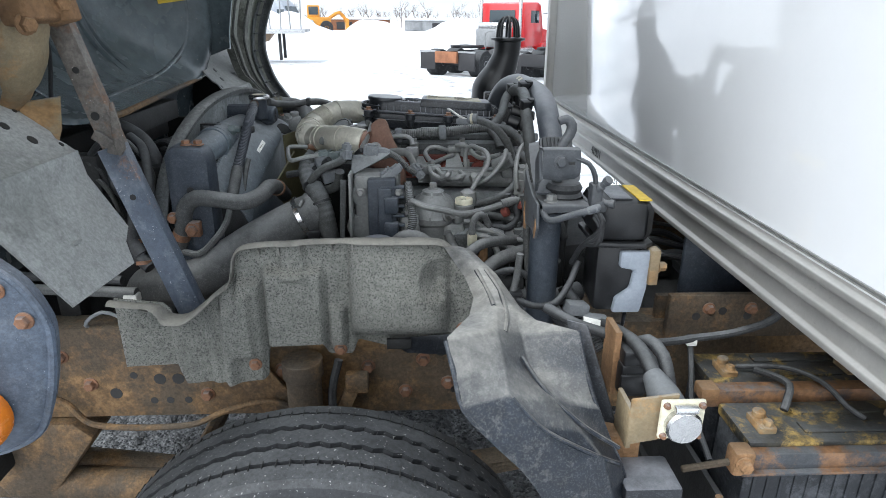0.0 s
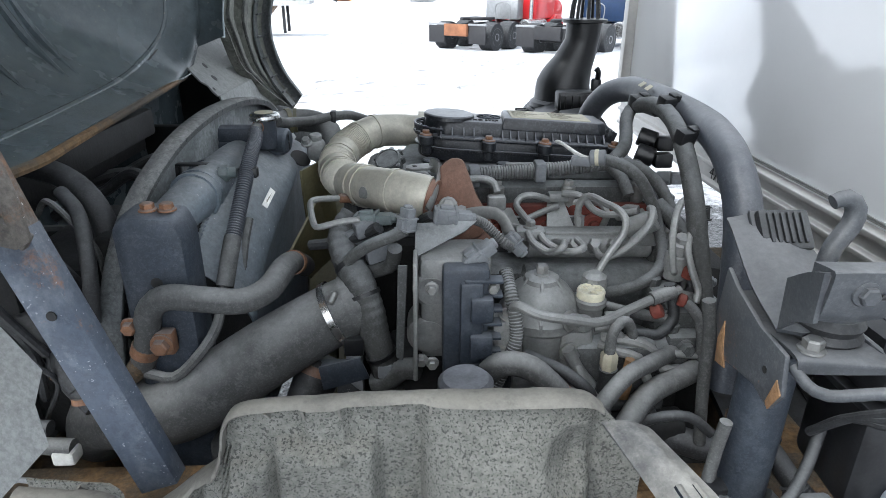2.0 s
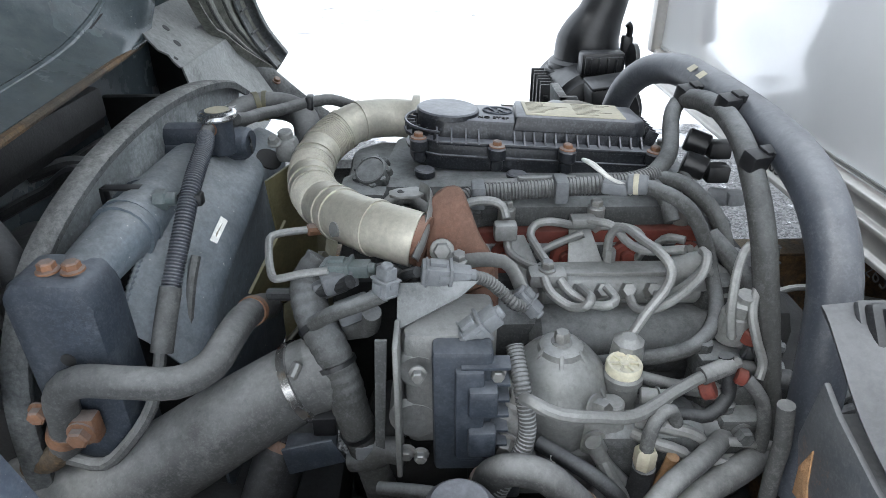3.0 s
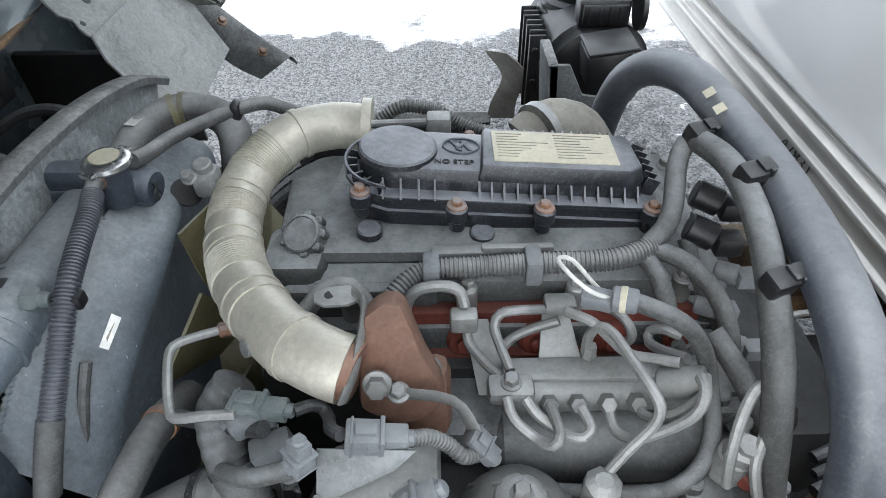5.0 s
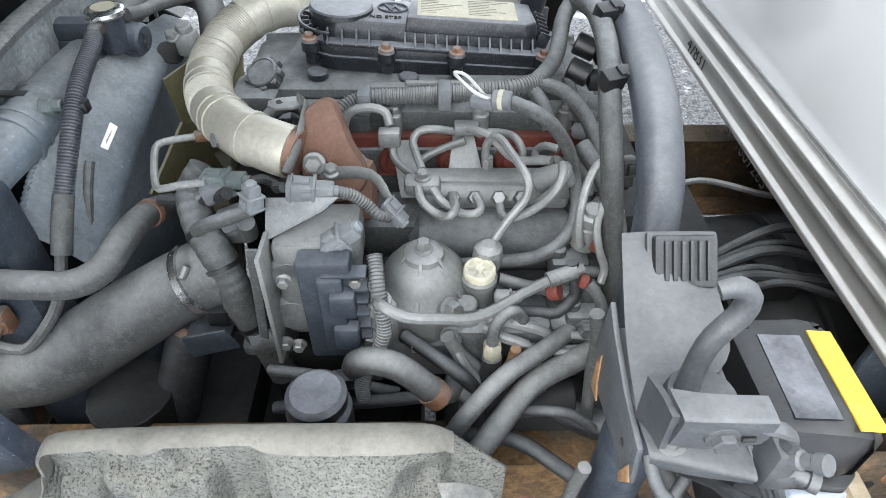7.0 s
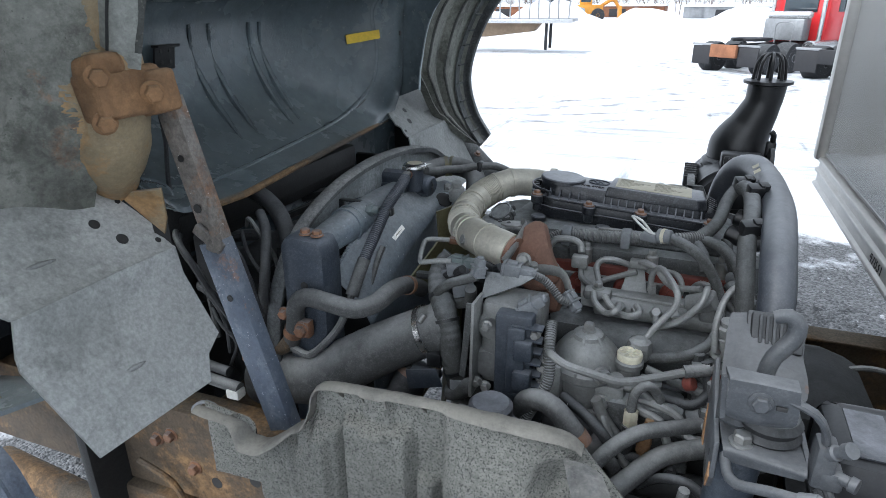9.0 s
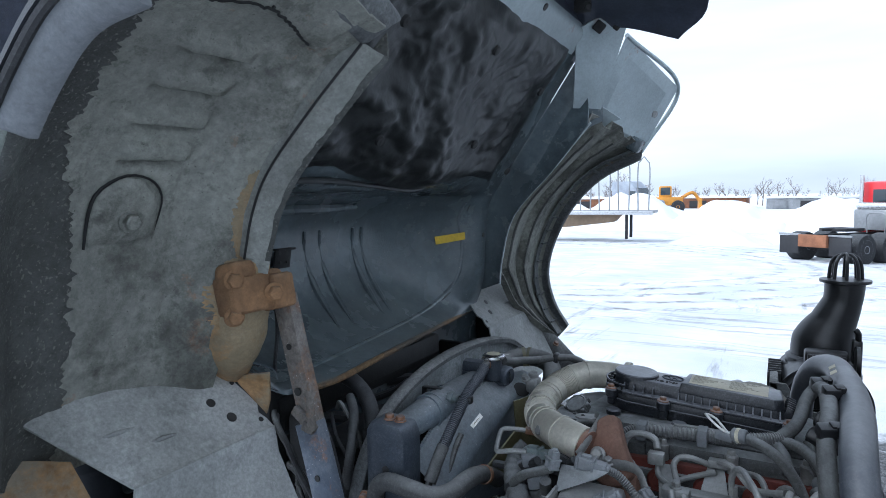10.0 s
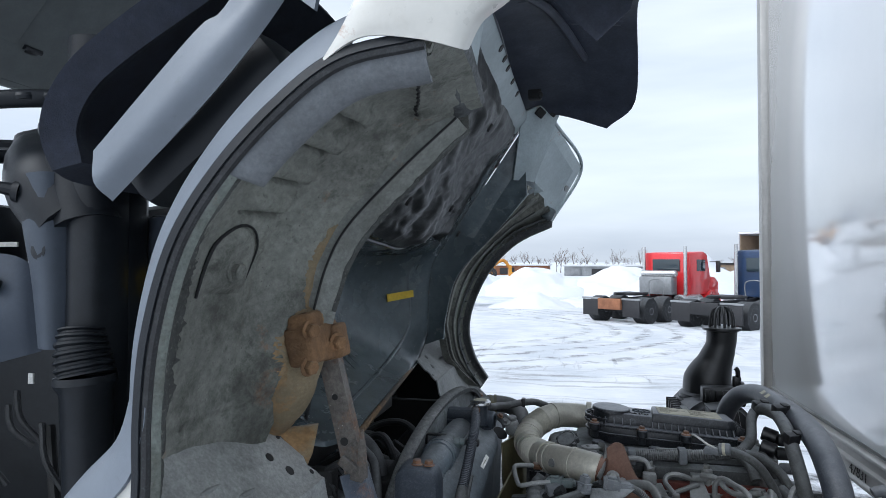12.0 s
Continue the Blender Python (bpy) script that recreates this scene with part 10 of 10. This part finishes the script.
        rows.append([(x + 0.004 * noise.noise((x * 9, (y0 + (y1 - y0) * m / 10) * 9, 0)), y0 + (y1 - y0) * m / 10, upper(x)) for m in range(11)])
    rows.append([(x + 0.004, y, z + 0.001) for x, y, z in rows[-1]])
    for k in range(1, 11):                    # below the crease
        f = k / 10
        x = -0.655 + 0.100 * f
        y0 = np.interp(f, (0, 0.15, 1), (1.018, 1.000, 1.020))
        y1 = np.interp(f, (0, 0.70, 0.78, 0.84, 0.90, 1.0), (1.298, 1.292, 1.262, 1.235, 1.240, 1.228))
        rows.append([(x, y0 + (y1 - y0) * m / 10, lower(x) + (0.012 * (1 - m / 10) * f)) for m in range(11)])
    for side in (0, 1):
        def at(p):
            return (p[0], 3.54 - p[1] + 0.32 * max(0.0, 1.30 - p[1]) if side else p[1], p[2])
        f = part("inner_fender", loft([[at(p) for p in r] for r in rows], 0.004 if side else -0.004), cab_flap, cab, "dusty grey inner fender panel with holes", 40)
        for x, y, r in ((-0.718, 1.212, 0.0085), (-0.690, 1.232, 0.0095), (-0.735, 1.275, 0.0045), (-0.672, 1.283, 0.005)):
            part("fender_hole", lathe(at((x + 0.003, y, upper(x) + 0.003)), (0.70, 0, 0.72), [(r, 0), (r, 0.0012)], 14), ink_and_hole, f)
        for x, y in ((-0.640, 1.10), (-0.632, 1.19), (-0.645, 1.04), (-0.610, 1.25)):
            part("fender_clip", lathe(at((x, y, lower(x))), (0.86, 0, 0.51), [(0.010, 0), (0.009, 0.003), (0.0, 0.004)], 14), cab_flap, f)
        for x, y, ln in ((-0.70, 1.10, 0.05), (-0.725, 1.04, 0.06), (-0.60, 1.13, 0.05)):
            z = upper(x) if x < -0.66 else lower(x)
            part("dent", tube([at((x, y - ln / 2, z - 0.001)), at((x + 0.006, y, z + 0.0015)), at((x + 0.004, y + ln / 2, z - 0.001))], [0.002, 0.0045, 0.002], 8), cab_flap, f)
    # rusty cab pivot shock and its clamp
    drum = tube([(-0.655, 1.265, 1.515), (-0.672, 1.262, 1.470), (-0.690, 1.262, 1.420), (-0.712, 1.268, 1.365), (-0.735, 1.285, 1.315), (-0.748, 1.300, 1.290)], [0.030, 0.046, 0.056, 0.060, 0.050, 0.030], 24, 0.008, flat=0.85)
    for v in drum.verts:
        v.co += Vector((1, 0.4, 0.3)) * 0.004 * noise.noise(v.co * 30)
    part("pivot_leg", drum, rust_stain, cab, "rust-stained pivot drum", 60)
    part("rust_rim", tube([(-0.700, 1.200, 1.470), (-0.722, 1.192, 1.420), (-0.738, 1.200, 1.380), (-0.765, 1.228, 1.330), (-0.772, 1.262, 1.305)], [0.008, 0.012, 0.010, 0.008, 0.006], 10, 0.008), rust_heavy, cab, "flaking rust edge of the housing")
    block = join(bx((-0.652, 1.255, 1.452), (0.052, 0.115, 0.070), 0.010, (0, -14, -4)), bx((-0.638, 1.300, 1.448), (0.055, 0.050, 0.062), 0.008, (0, -14, 0)), bx((-0.655, 1.225, 1.492), (0.050, 0.055, 0.030), 0.010, (0, -14, 0)))
    bmesh.ops.subdivide_edges(block, edges=block.edges[:], cuts=2, use_grid_fill=True)
    for v in block.verts:
        v.co += Vector((1, 0.5, 0.4)) * 0.0035 * noise.noise(v.co * 45)
    part("clamp_block", block, rust_heavy, cab, "heavily rusted clamp block", 60)
    for p in ((-0.638, 1.205, 1.480), (-0.640, 1.205, 1.418), (-0.618, 1.275, 1.452)):
        part("clamp_bolt", hexa(p, (0.9, -0.45, -0.1), 0.013, 0.012), rust_heavy, cab)
    part("lower_tab", poly([(-0.74, 1.285, 1.285), (-0.665, 1.305, 1.295), (-0.685, 1.325, 1.235), (-0.70, 1.33, 1.205)], 0.006, 0.001), rust_stain, cab)
    part("cable", tube([(-0.70, 1.36, 1.43), (-0.705, 1.37, 1.36), (-0.725, 1.38, 1.28), (-0.74, 1.40, 1.22)], 0.004, 8), rubber_dark, cab)
    # brownish corner below the housing
    part("corner_plate", loft([[(-0.80, 0.86, 1.26), (-0.78, 0.93, 1.25), (-0.745, 0.985, 1.235)], [(-0.765, 0.865, 1.20), (-0.745, 0.93, 1.19), (-0.705, 0.995, 1.165)], [(-0.74, 0.87, 1.155), (-0.725, 0.93, 1.135), (-0.685, 1.0, 1.09)]], 0.006, 4), rust_stain, cab, "brown rust-stained corner plate")
    part("corner_lug", join(bx((-0.70, 0.905, 1.10), (0.05, 0.06, 0.03), 0.012, (0, 40, 20)), hexa((-0.685, 0.895, 1.10), (0.7, -0.6, 0.3), 0.010, 0.008)), rust_stain, cab)


front_flap()


def front_fender():
    t = thing("front_bumper_corner", "faded blue-grey bumper corner with an orange marker lamp", "bumper")
    rim = [(-0.563, 1.160), (-0.530, 1.127), (-0.511, 1.084), (-0.509, 1.050), (-0.523, 0.979), (-0.550, 0.915), (-0.592, 0.886), (-0.640, 0.872)]
    rows = []
    for (x, z), (bx0, bz) in zip(rim, [(-0.82, 1.24), (-0.82, 1.19), (-0.82, 1.12), (-0.82, 1.07), (-0.82, 1.0), (-0.82, 0.93), (-0.82, 0.88), (-0.82, 0.85)]):
        rows.append([(x - 0.004, 0.875, z), (x, 0.846, z), (x * 0.8 + bx0 * 0.2, 0.834 - (0.012 if z < 1.06 else 0), z * 0.8 + bz * 0.2), (x * 0.5 + bx0 * 0.5, 0.822 - (0.016 if z < 1.06 else 0), z * 0.5 + bz * 0.5), (bx0, 0.80, bz)])
    bm = loft(rows, -0.005, 3)
    part("panel", bm, bumper_blue, t, "", 40)
    part("rolled_edge", tube([(x, 0.848, z) for x, z in rim], 0.006, 8), bumper_blue, t)
    lamp = part("marker_lamp", lathe((-0.615, 0.815, 0.958), (0.15, -1, 0), [(0.052, 0), (0.052, 0.010), (0.045, 0.020), (0.0, 0.024)], 36), amber, t, "orange marker lamp lens")
    for k in range(6):
        part("lens_rib", bx((-0.612, 0.7915, 0.958), (0.006, 0.006, 0.088), 0.001, (0, 30 * k, 0)), amber, lamp)
    for p in ((-0.555, 0.838, 1.128), (-0.530, 0.840, 1.085)):
        part("bolt", hexa(p, (0, -1, 0), 0.009, 0.008), bolt_rust, t)


front_fender()


def prop_bar():
    t = thing("cab_prop", "scuffed blue-black steel cab prop with rusty upper arm", "cab prop")
    a, b, c = Vector((-0.500, 1.285, 0.872)), Vector((-0.612, 1.30, 1.215)), Vector((-0.668, 1.305, 1.450))

    def channel(p, q, wd, dp, th=0.004):
        """A folded channel with its open side behind."""
        ax = (q - p).normalized()
        s = ax.cross(Vector((0, 1, 0))).normalized()
        d = (Vector((0, 1, 0)) - ax * ax.y).normalized()
        sec = [(-wd / 2, 0), (wd / 2, 0), (wd / 2, dp), (wd / 2 - th, dp), (wd / 2 - th, th), (-wd / 2 + th, th), (-wd / 2 + th, dp), (-wd / 2, dp)]
        vs = [e + s * m + d * h for e in (p, q) for m, h in sec]
        bm = bm_of(vs, [tuple(range(8)), tuple(range(8, 16))] + [(k, (k + 1) % 8, (k + 1) % 8 + 8, k + 8) for k in range(8)])
        bmesh.ops.recalc_face_normals(bm, faces=bm.faces)
        bmesh.ops.bevel(bm, geom=bm.edges[:], offset=0.0012, segments=2, affect="EDGES", profile=0.5)
        return bm
    part("lower_arm", channel(a, b, 0.050, 0.030), paint_blue, t)
    part("upper_arm", channel(b + (a - b).normalized() * 0.07 + Vector((0, 0.006, 0)), c, 0.040, 0.026), prop_rust, t, "rusty upper arm")
    for p, r in ((a.lerp(b, 0.72), 0.006), (b.lerp(c, 0.25), 0.008), (b.lerp(c, 0.6), 0.006)):
        part("hole", lathe(p + Vector((0, -0.0012, 0)), (0, -1, 0), [(r, 0), (r, 0.001)], 12), ink_and_hole, t)
    part("latch_tongue", poly([(-0.590, 1.288, 1.205), (-0.575, 1.288, 1.214), (-0.578, 1.288, 1.262), (-0.584, 1.288, 1.302), (-0.590, 1.288, 1.300), (-0.596, 1.288, 1.24)], 0.006, 0.001), prop_rust, t, "rusty safety latch tongue")
    part("latch_keeper", join(bx((-0.608, 1.296, 1.225), (0.06, 0.012, 0.02), 0.003, (0, 35, 0)), bx((-0.600, 1.294, 1.214), (0.02, 0.012, 0.02), 0.003, (0, 15, 0))), prop_rust, t)
    return t


prop_bar()


# ---- cab interior seen through the door opening ----
def interior():
    part("headliner", loft([[(-1.90, 1.30, 2.16), (-1.90, 1.9, 2.16), (-1.90, 2.6, 2.16)], [(-1.84, 1.25, 2.22), (-1.84, 1.9, 2.22), (-1.84, 2.6, 2.22)], [(-1.55, 0.95, 2.58), (-1.55, 1.9, 2.60), (-1.55, 2.6, 2.58)], [(-1.0, 0.95, 3.15), (-1.0, 1.9, 3.18), (-1.0, 2.6, 3.15)]], 0.03, 4), headliner, cab, "grey moulded headliner")
    part("header_rail", tube([(-1.895, 1.1, 2.15), (-1.895, 1.9, 2.16), (-1.895, 2.65, 2.15)], 0.03, 10), headliner, cab)
    vis = part("sun_visor", poly([(-1.80, 1.32, 2.235), (-1.80, 1.72, 2.235), (-1.63, 1.72, 2.44), (-1.63, 1.32, 2.44)], 0.02, 0.008), headliner, cab, "folded grey sun visor")
    part("visor_clip", join(bx((-1.80, 1.77, 2.23), (0.03, 0.04, 0.02), 0.006), tube([(-1.79, 1.74, 2.232), (-1.79, 1.80, 2.232)], 0.008, 8)), trim_dark, vis)
    part("roof_skin", loft([[(-1.95, 0.85, 2.20), (-1.95, 2.7, 2.20)], [(-1.58, 0.85, 2.66), (-1.58, 2.7, 2.66)], [(-1.0, 0.85, 3.24), (-1.0, 2.7, 3.24)]], 0.02, 3), paint_white, cab)
    part("back_wall", loft([[(-0.40, 0.9, 2.25), (-0.40, 2.5, 2.25)], [(-0.98, 0.9, 3.15), (-0.98, 2.6, 3.15)]], 0.03, 3), headliner, cab)
    part("floor", loft([[(-0.90, 1.30, 1.42), (-0.95, 1.5, 1.50), (-0.95, 2.4, 1.50)], [(-1.10, 1.30, 1.05), (-1.12, 1.5, 1.12), (-1.12, 2.5, 1.12)], [(-1.32, 1.30, 0.78), (-1.32, 1.5, 0.78), (-1.32, 2.5, 0.78)]], 0.02, 3), trim_dark, cab, "black rubber floor")
    # bent down at its front edge to back the dark void under the tunnel
    part("floor_underside", loft([[(-0.84, 1.42, 1.265), (-0.85, 1.8, 1.268), (-0.86, 2.72, 1.268)], [(-0.93, 1.40, 1.15), (-0.93, 1.8, 1.15), (-0.93, 2.75, 1.15)], [(-0.96, 1.40, 0.85), (-0.96, 1.8, 0.85), (-0.96, 2.75, 0.85)], [(-1.30, 1.0, 0.76), (-1.30, 1.8, 0.76), (-1.30, 2.6, 0.76)]], 0.01, 4), cab_under, cab, "dark cab floor underside")
    # added near-black panel closes a bright gap; stands in for shade
    part("far_step_panel", loft([[(-0.80, 2.74, 1.24), (-0.98, 2.74, 1.26)], [(-0.74, 2.74, 1.0), (-0.98, 2.74, 0.95)], [(-0.72, 2.74, 0.7), (-0.98, 2.74, 0.7)]], 0.01, 3), cast_dark, cab, "near-black backing panel on the far side")
    part("firewall", loft([[(-1.32, 0.90, 0.78), (-1.32, 2.5, 0.78)], [(-1.62, 0.90, 1.15), (-1.62, 2.5, 1.15)], [(-1.86, 0.92, 1.44), (-1.86, 2.5, 1.44)]], 0.02, 3), trim_dark, cab)
    part("engine_box", loft([[(-0.80, 1.42, 1.75), (-0.98, 1.45, 1.62), (-1.12, 1.45, 1.42)], [(-0.80, 2.3, 1.75), (-0.98, 2.3, 1.62), (-1.12, 2.3, 1.42)]], 0.02, 3), trim_dark, cab)
    # driver's seat
    part("seat_cushion", loft([[(-0.925, 1.02, 1.745), (-0.935, 1.02, 1.80), (-0.905, 1.02, 1.855), (-0.835, 1.02, 1.905), (-0.70, 1.02, 1.98), (-0.62, 1.02, 2.03)],
                               [(-0.930, 1.10, 1.745), (-0.965, 1.10, 1.81), (-0.925, 1.10, 1.875), (-0.855, 1.10, 1.925), (-0.73, 1.10, 2.01), (-0.66, 1.10, 2.07)],
                               [(-0.930, 1.40, 1.745), (-0.965, 1.40, 1.81), (-0.925, 1.40, 1.875), (-0.855, 1.40, 1.925), (-0.73, 1.40, 2.01), (-0.66, 1.40, 2.07)]], 0.05, 6), seat_cloth, cab, "dark navy cloth seat cushion", 70)
    part("seat_side", loft([[(-0.862, 0.972, 1.752), (-0.700, 0.965, 1.905), (-0.655, 0.965, 1.935), (-0.57, 0.965, 2.05)], [(-0.846, 0.955, 1.705), (-0.70, 0.948, 1.835), (-0.61, 0.948, 1.92), (-0.55, 0.948, 2.0)], [(-0.832, 0.975, 1.680), (-0.68, 0.962, 1.808), (-0.59, 0.962, 1.905), (-0.53, 0.965, 1.99)]], 0.015, 5), trim_grey, cab, "light grey seat base cover", 70)
    part("seat_frame", bx((-0.72, 1.18, 1.80), (0.10, 0.36, 0.30), 0.03, (0, 50, 0)), trim_dark, cab)
    part("seat_belt_slot", poly([(-0.60, 0.958, 1.935), (-0.585, 0.958, 1.93), (-0.545, 0.958, 1.985), (-0.555, 0.958, 2.0)], 0.004, 0.001), trim_dark, cab)
    # steering wheel, column, dash
    c, r = Vector((-1.30, 1.335, 1.872)), 0.22
    w2 = Vector((-0.15, 0.0, 0.97)).normalized()
    u2 = w2.cross(Vector((0, 1, 0))).normalized()
    v2 = w2.cross(u2)
    ring = [c + (u2 * math.cos(a) + v2 * math.sin(a)) * r for a in np.linspace(0, 2 * math.pi, 41)]
    sw = part("steering_wheel", tube(ring, 0.0165, 12, 0.02), trim_dark, cab, "black steering wheel")
    for a in (0.4, 2.7, 4.7):
        part("spoke", tube([c - w2 * 0.03, c + (u2 * math.cos(a) + v2 * math.sin(a)) * r * 0.98], 0.022, 8, flat=0.5), trim_dark, sw)
    part("wheel_hub", lathe(c - w2 * 0.06, w2, [(0.05, 0), (0.07, 0.02), (0.06, 0.05)], 20), trim_dark, sw)
    for a in np.linspace(2.2, 4.2, 12):
        p = c + (u2 * math.cos(a) + v2 * math.sin(a)) * r
        part("grip_ridge", lathe(p, w2, [(0.019, -0.006), (0.021, 0.0), (0.019, 0.006)], 10), trim_dark, sw)
    col = part("column_cover", loft([[(-1.215, 1.19, 1.750), (-1.175, 1.150, 1.752), (-1.115, 1.140, 1.755), (-1.085, 1.19, 1.755)], [(-1.205, 1.19, 1.66), (-1.165, 1.150, 1.66), (-1.108, 1.140, 1.66), (-1.080, 1.19, 1.66)], [(-1.180, 1.19, 1.56), (-1.150, 1.155, 1.56), (-1.105, 1.145, 1.56), (-1.080, 1.19, 1.56)], [(-1.165, 1.19, 1.44), (-1.140, 1.160, 1.44), (-1.105, 1.150, 1.44), (-1.080, 1.19, 1.44)]], 0.01, 5), trim_slate, cab, "slate grey column cover", 60)
    part("column_top", join(tube([(-1.295, 1.335, 1.84), (-1.25, 1.28, 1.80), (-1.17, 1.225, 1.74), (-1.10, 1.21, 1.66)], [0.045, 0.070, 0.085, 0.075], 18), tube([(-1.20, 1.25, 1.86), (-1.12, 1.22, 1.80), (-1.07, 1.20, 1.66)], [0.03, 0.06, 0.06], 16)), trim_dark, cab, "black column shroud behind the wheel", 70)
    part("key_hole", lathe((-1.125, 1.150, 1.616), (-0.1, -1, 0), [(0.017, 0), (0.017, 0.008), (0.012, 0.009)], 18), trim_dark, col)
    part("stalk", tube([(-1.165, 1.155, 1.720), (-1.215, 1.130, 1.733), (-1.275, 1.10, 1.765), (-1.315, 1.085, 1.785)], [0.014, 0.010, 0.012, 0.014], 10), trim_dark, cab, "black column stalk")
    part("stalk_socket", lathe((-1.170, 1.152, 1.72), (-0.9, -0.4, 0.2), [(0.022, 0), (0.020, 0.012), (0.014, 0.014)], 16), trim_dark, col)
    part("column_tube", join(loft([[(-1.100, 1.175, z), (-1.070, 1.155, z), (-1.030, 1.165, z), (-1.015, 1.22, z), (-1.03, 1.28, z)] for z in (2.0, 1.8, 1.6, 1.5, 1.3, 1.0)], 0.01, 4), bx((-1.06, 1.26, 1.40), (0.09, 0.08, 0.80), 0.02)), trim_dark, cab, "black steering column", 60)
    part("bellows", tube([(-1.060, 1.175, 1.475), (-1.055, 1.168, 1.44), (-1.045, 1.165, 1.395)], [0.040, 0.046, 0.050], 20, 0.003, corr=0.005, pitch=0.013), trim_dark, cab, "ribbed rubber column boot")
    part("boot_skirt", lathe((-1.045, 1.165, 1.395), (0.06, 0.0, -1), [(0.050, 0), (0.052, 0.012), (0.042, 0.03), (0.043, 0.30)], 24), trim_dark, cab)
    for k, (x, z, ln) in enumerate(((-1.28, 1.34, 0.10), (-1.30, 1.31, 0.08), (-1.22, 1.28, 0.14), (-1.36, 1.27, 0.12))):
        part("footwell_cable", tube([(x, 1.25, z), (x + 0.02, 1.24, z - ln * 0.5), (x + 0.05, 1.26, z - ln)], 0.006, 8), rubber_dark, cab)
    part("pedal", join(tube([(-1.25, 1.30, 1.26), (-1.21, 1.27, 1.15), (-1.19, 1.26, 1.06)], 0.010, 8), bx((-1.185, 1.25, 1.05), (0.03, 0.07, 0.06), 0.008, (0, 30, 0))), cast_dark, cab, "black pedal on its lever")
    part("pale_tag", bx((-1.200, 1.205, 1.376), (0.012, 0.004, 0.020), 0.001), label_white, cab)
    part("yellow_label", bx((-1.0, 1.30, 1.56), (0.06, 0.003, 0.05), 0.001, (0, 0, -10)), label_yellow, cab, "yellow caution label")
    part("side_box", bx((-1.0, 1.34, 1.56), (0.10, 0.07, 0.26), 0.02), trim_mid, cab)
    dash = part("lower_dash", loft([[(-1.715, 1.20, 1.62), (-1.415, 1.17, 1.612), (-1.225, 1.17, 1.610), (-1.177, 1.19, 1.585)], [(-1.715, 1.18, 1.50), (-1.415, 1.14, 1.50), (-1.205, 1.15, 1.50), (-1.160, 1.18, 1.50)], [(-1.715, 1.20, 1.30), (-1.465, 1.16, 1.35), (-1.215, 1.17, 1.415), (-1.163, 1.19, 1.43)]], 0.02, 5), trim_mid, cab, "pale slate lower dash panel", 60)
    part("switch", bx((-1.225, 1.145, 1.555), (0.034, 0.01, 0.026), 0.004, (0, 20, 0)), trim_dark, dash)
    pk = part("pocket", bx((-1.285, 1.150, 1.470), (0.085, 0.030, 0.11), 0.018), trim_slate, dash, "moulded grip pocket")
    part("pocket_rim", tube([(-1.325, 1.137, 1.42), (-1.327, 1.135, 1.50), (-1.31, 1.134, 1.522), (-1.25, 1.136, 1.522)], 0.005, 8), trim_mid, pk)
    part("instrument_hood", tube([(-1.83, 1.33, 1.63), (-1.78, 1.32, 1.70), (-1.66, 1.31, 1.73), (-1.50, 1.30, 1.725), (-1.42, 1.31, 1.68)], 0.03, 10), trim_dark, cab, "black instrument hood")
    part("instrument_panel", bx((-1.62, 1.36, 1.65), (0.42, 0.10, 0.14), 0.02), trim_dark, cab)
    part("dial_print", bx((-1.42, 1.305, 1.632), (0.16, 0.004, 0.010), 0), label_white, cab, "row of small unreadable print")
    sill = [(-0.700, 1.470), (-0.704, 1.441), (-0.723, 1.388), (-0.773, 1.338), (-0.815, 1.293), (-0.90, 1.21), (-1.0, 1.11)]
    part("door_edge", loft([[(x + 0.046, 0.822, z - 0.034), (x + 0.026, 0.832, z - 0.018), (x + 0.008, 0.850, z - 0.004), (x, 0.868, z)] for x, z in sill], 0.004, 5), trim_grey, cab, "grey sill trim at the step", 60)
    part("white_sill", loft([[(-0.662, 0.824, 1.40), (-0.668, 0.828, 1.42)], [(-0.664, 0.824, 1.34), (-0.682, 0.828, 1.37)], [(-0.680, 0.824, 1.27), (-0.730, 0.828, 1.305)], [(-0.730, 0.824, 1.19), (-0.78, 0.828, 1.245)], [(-0.85, 0.824, 1.06), (-0.90, 0.828, 1.115)]], 0.004, 5), paint_white, cab, "white painted sill", 60)
    # added block hides bright snow, standing in for the dark interior
    part("engine_cover", bx((-1.20, 1.60, 1.50), (0.30, 0.20, 0.46), 0.05, (0, -6, 0)), trim_dark, cab, "added black block closing the gap between the seats")
    part("far_door", loft([[(-0.95, 2.62, 1.20), (-0.45, 2.62, 2.2)], [(-1.50, 2.62, 0.95), (-0.95, 2.62, 1.95)]], 0.03, 3), trim_mid, cab, "far door inner panel")


interior()
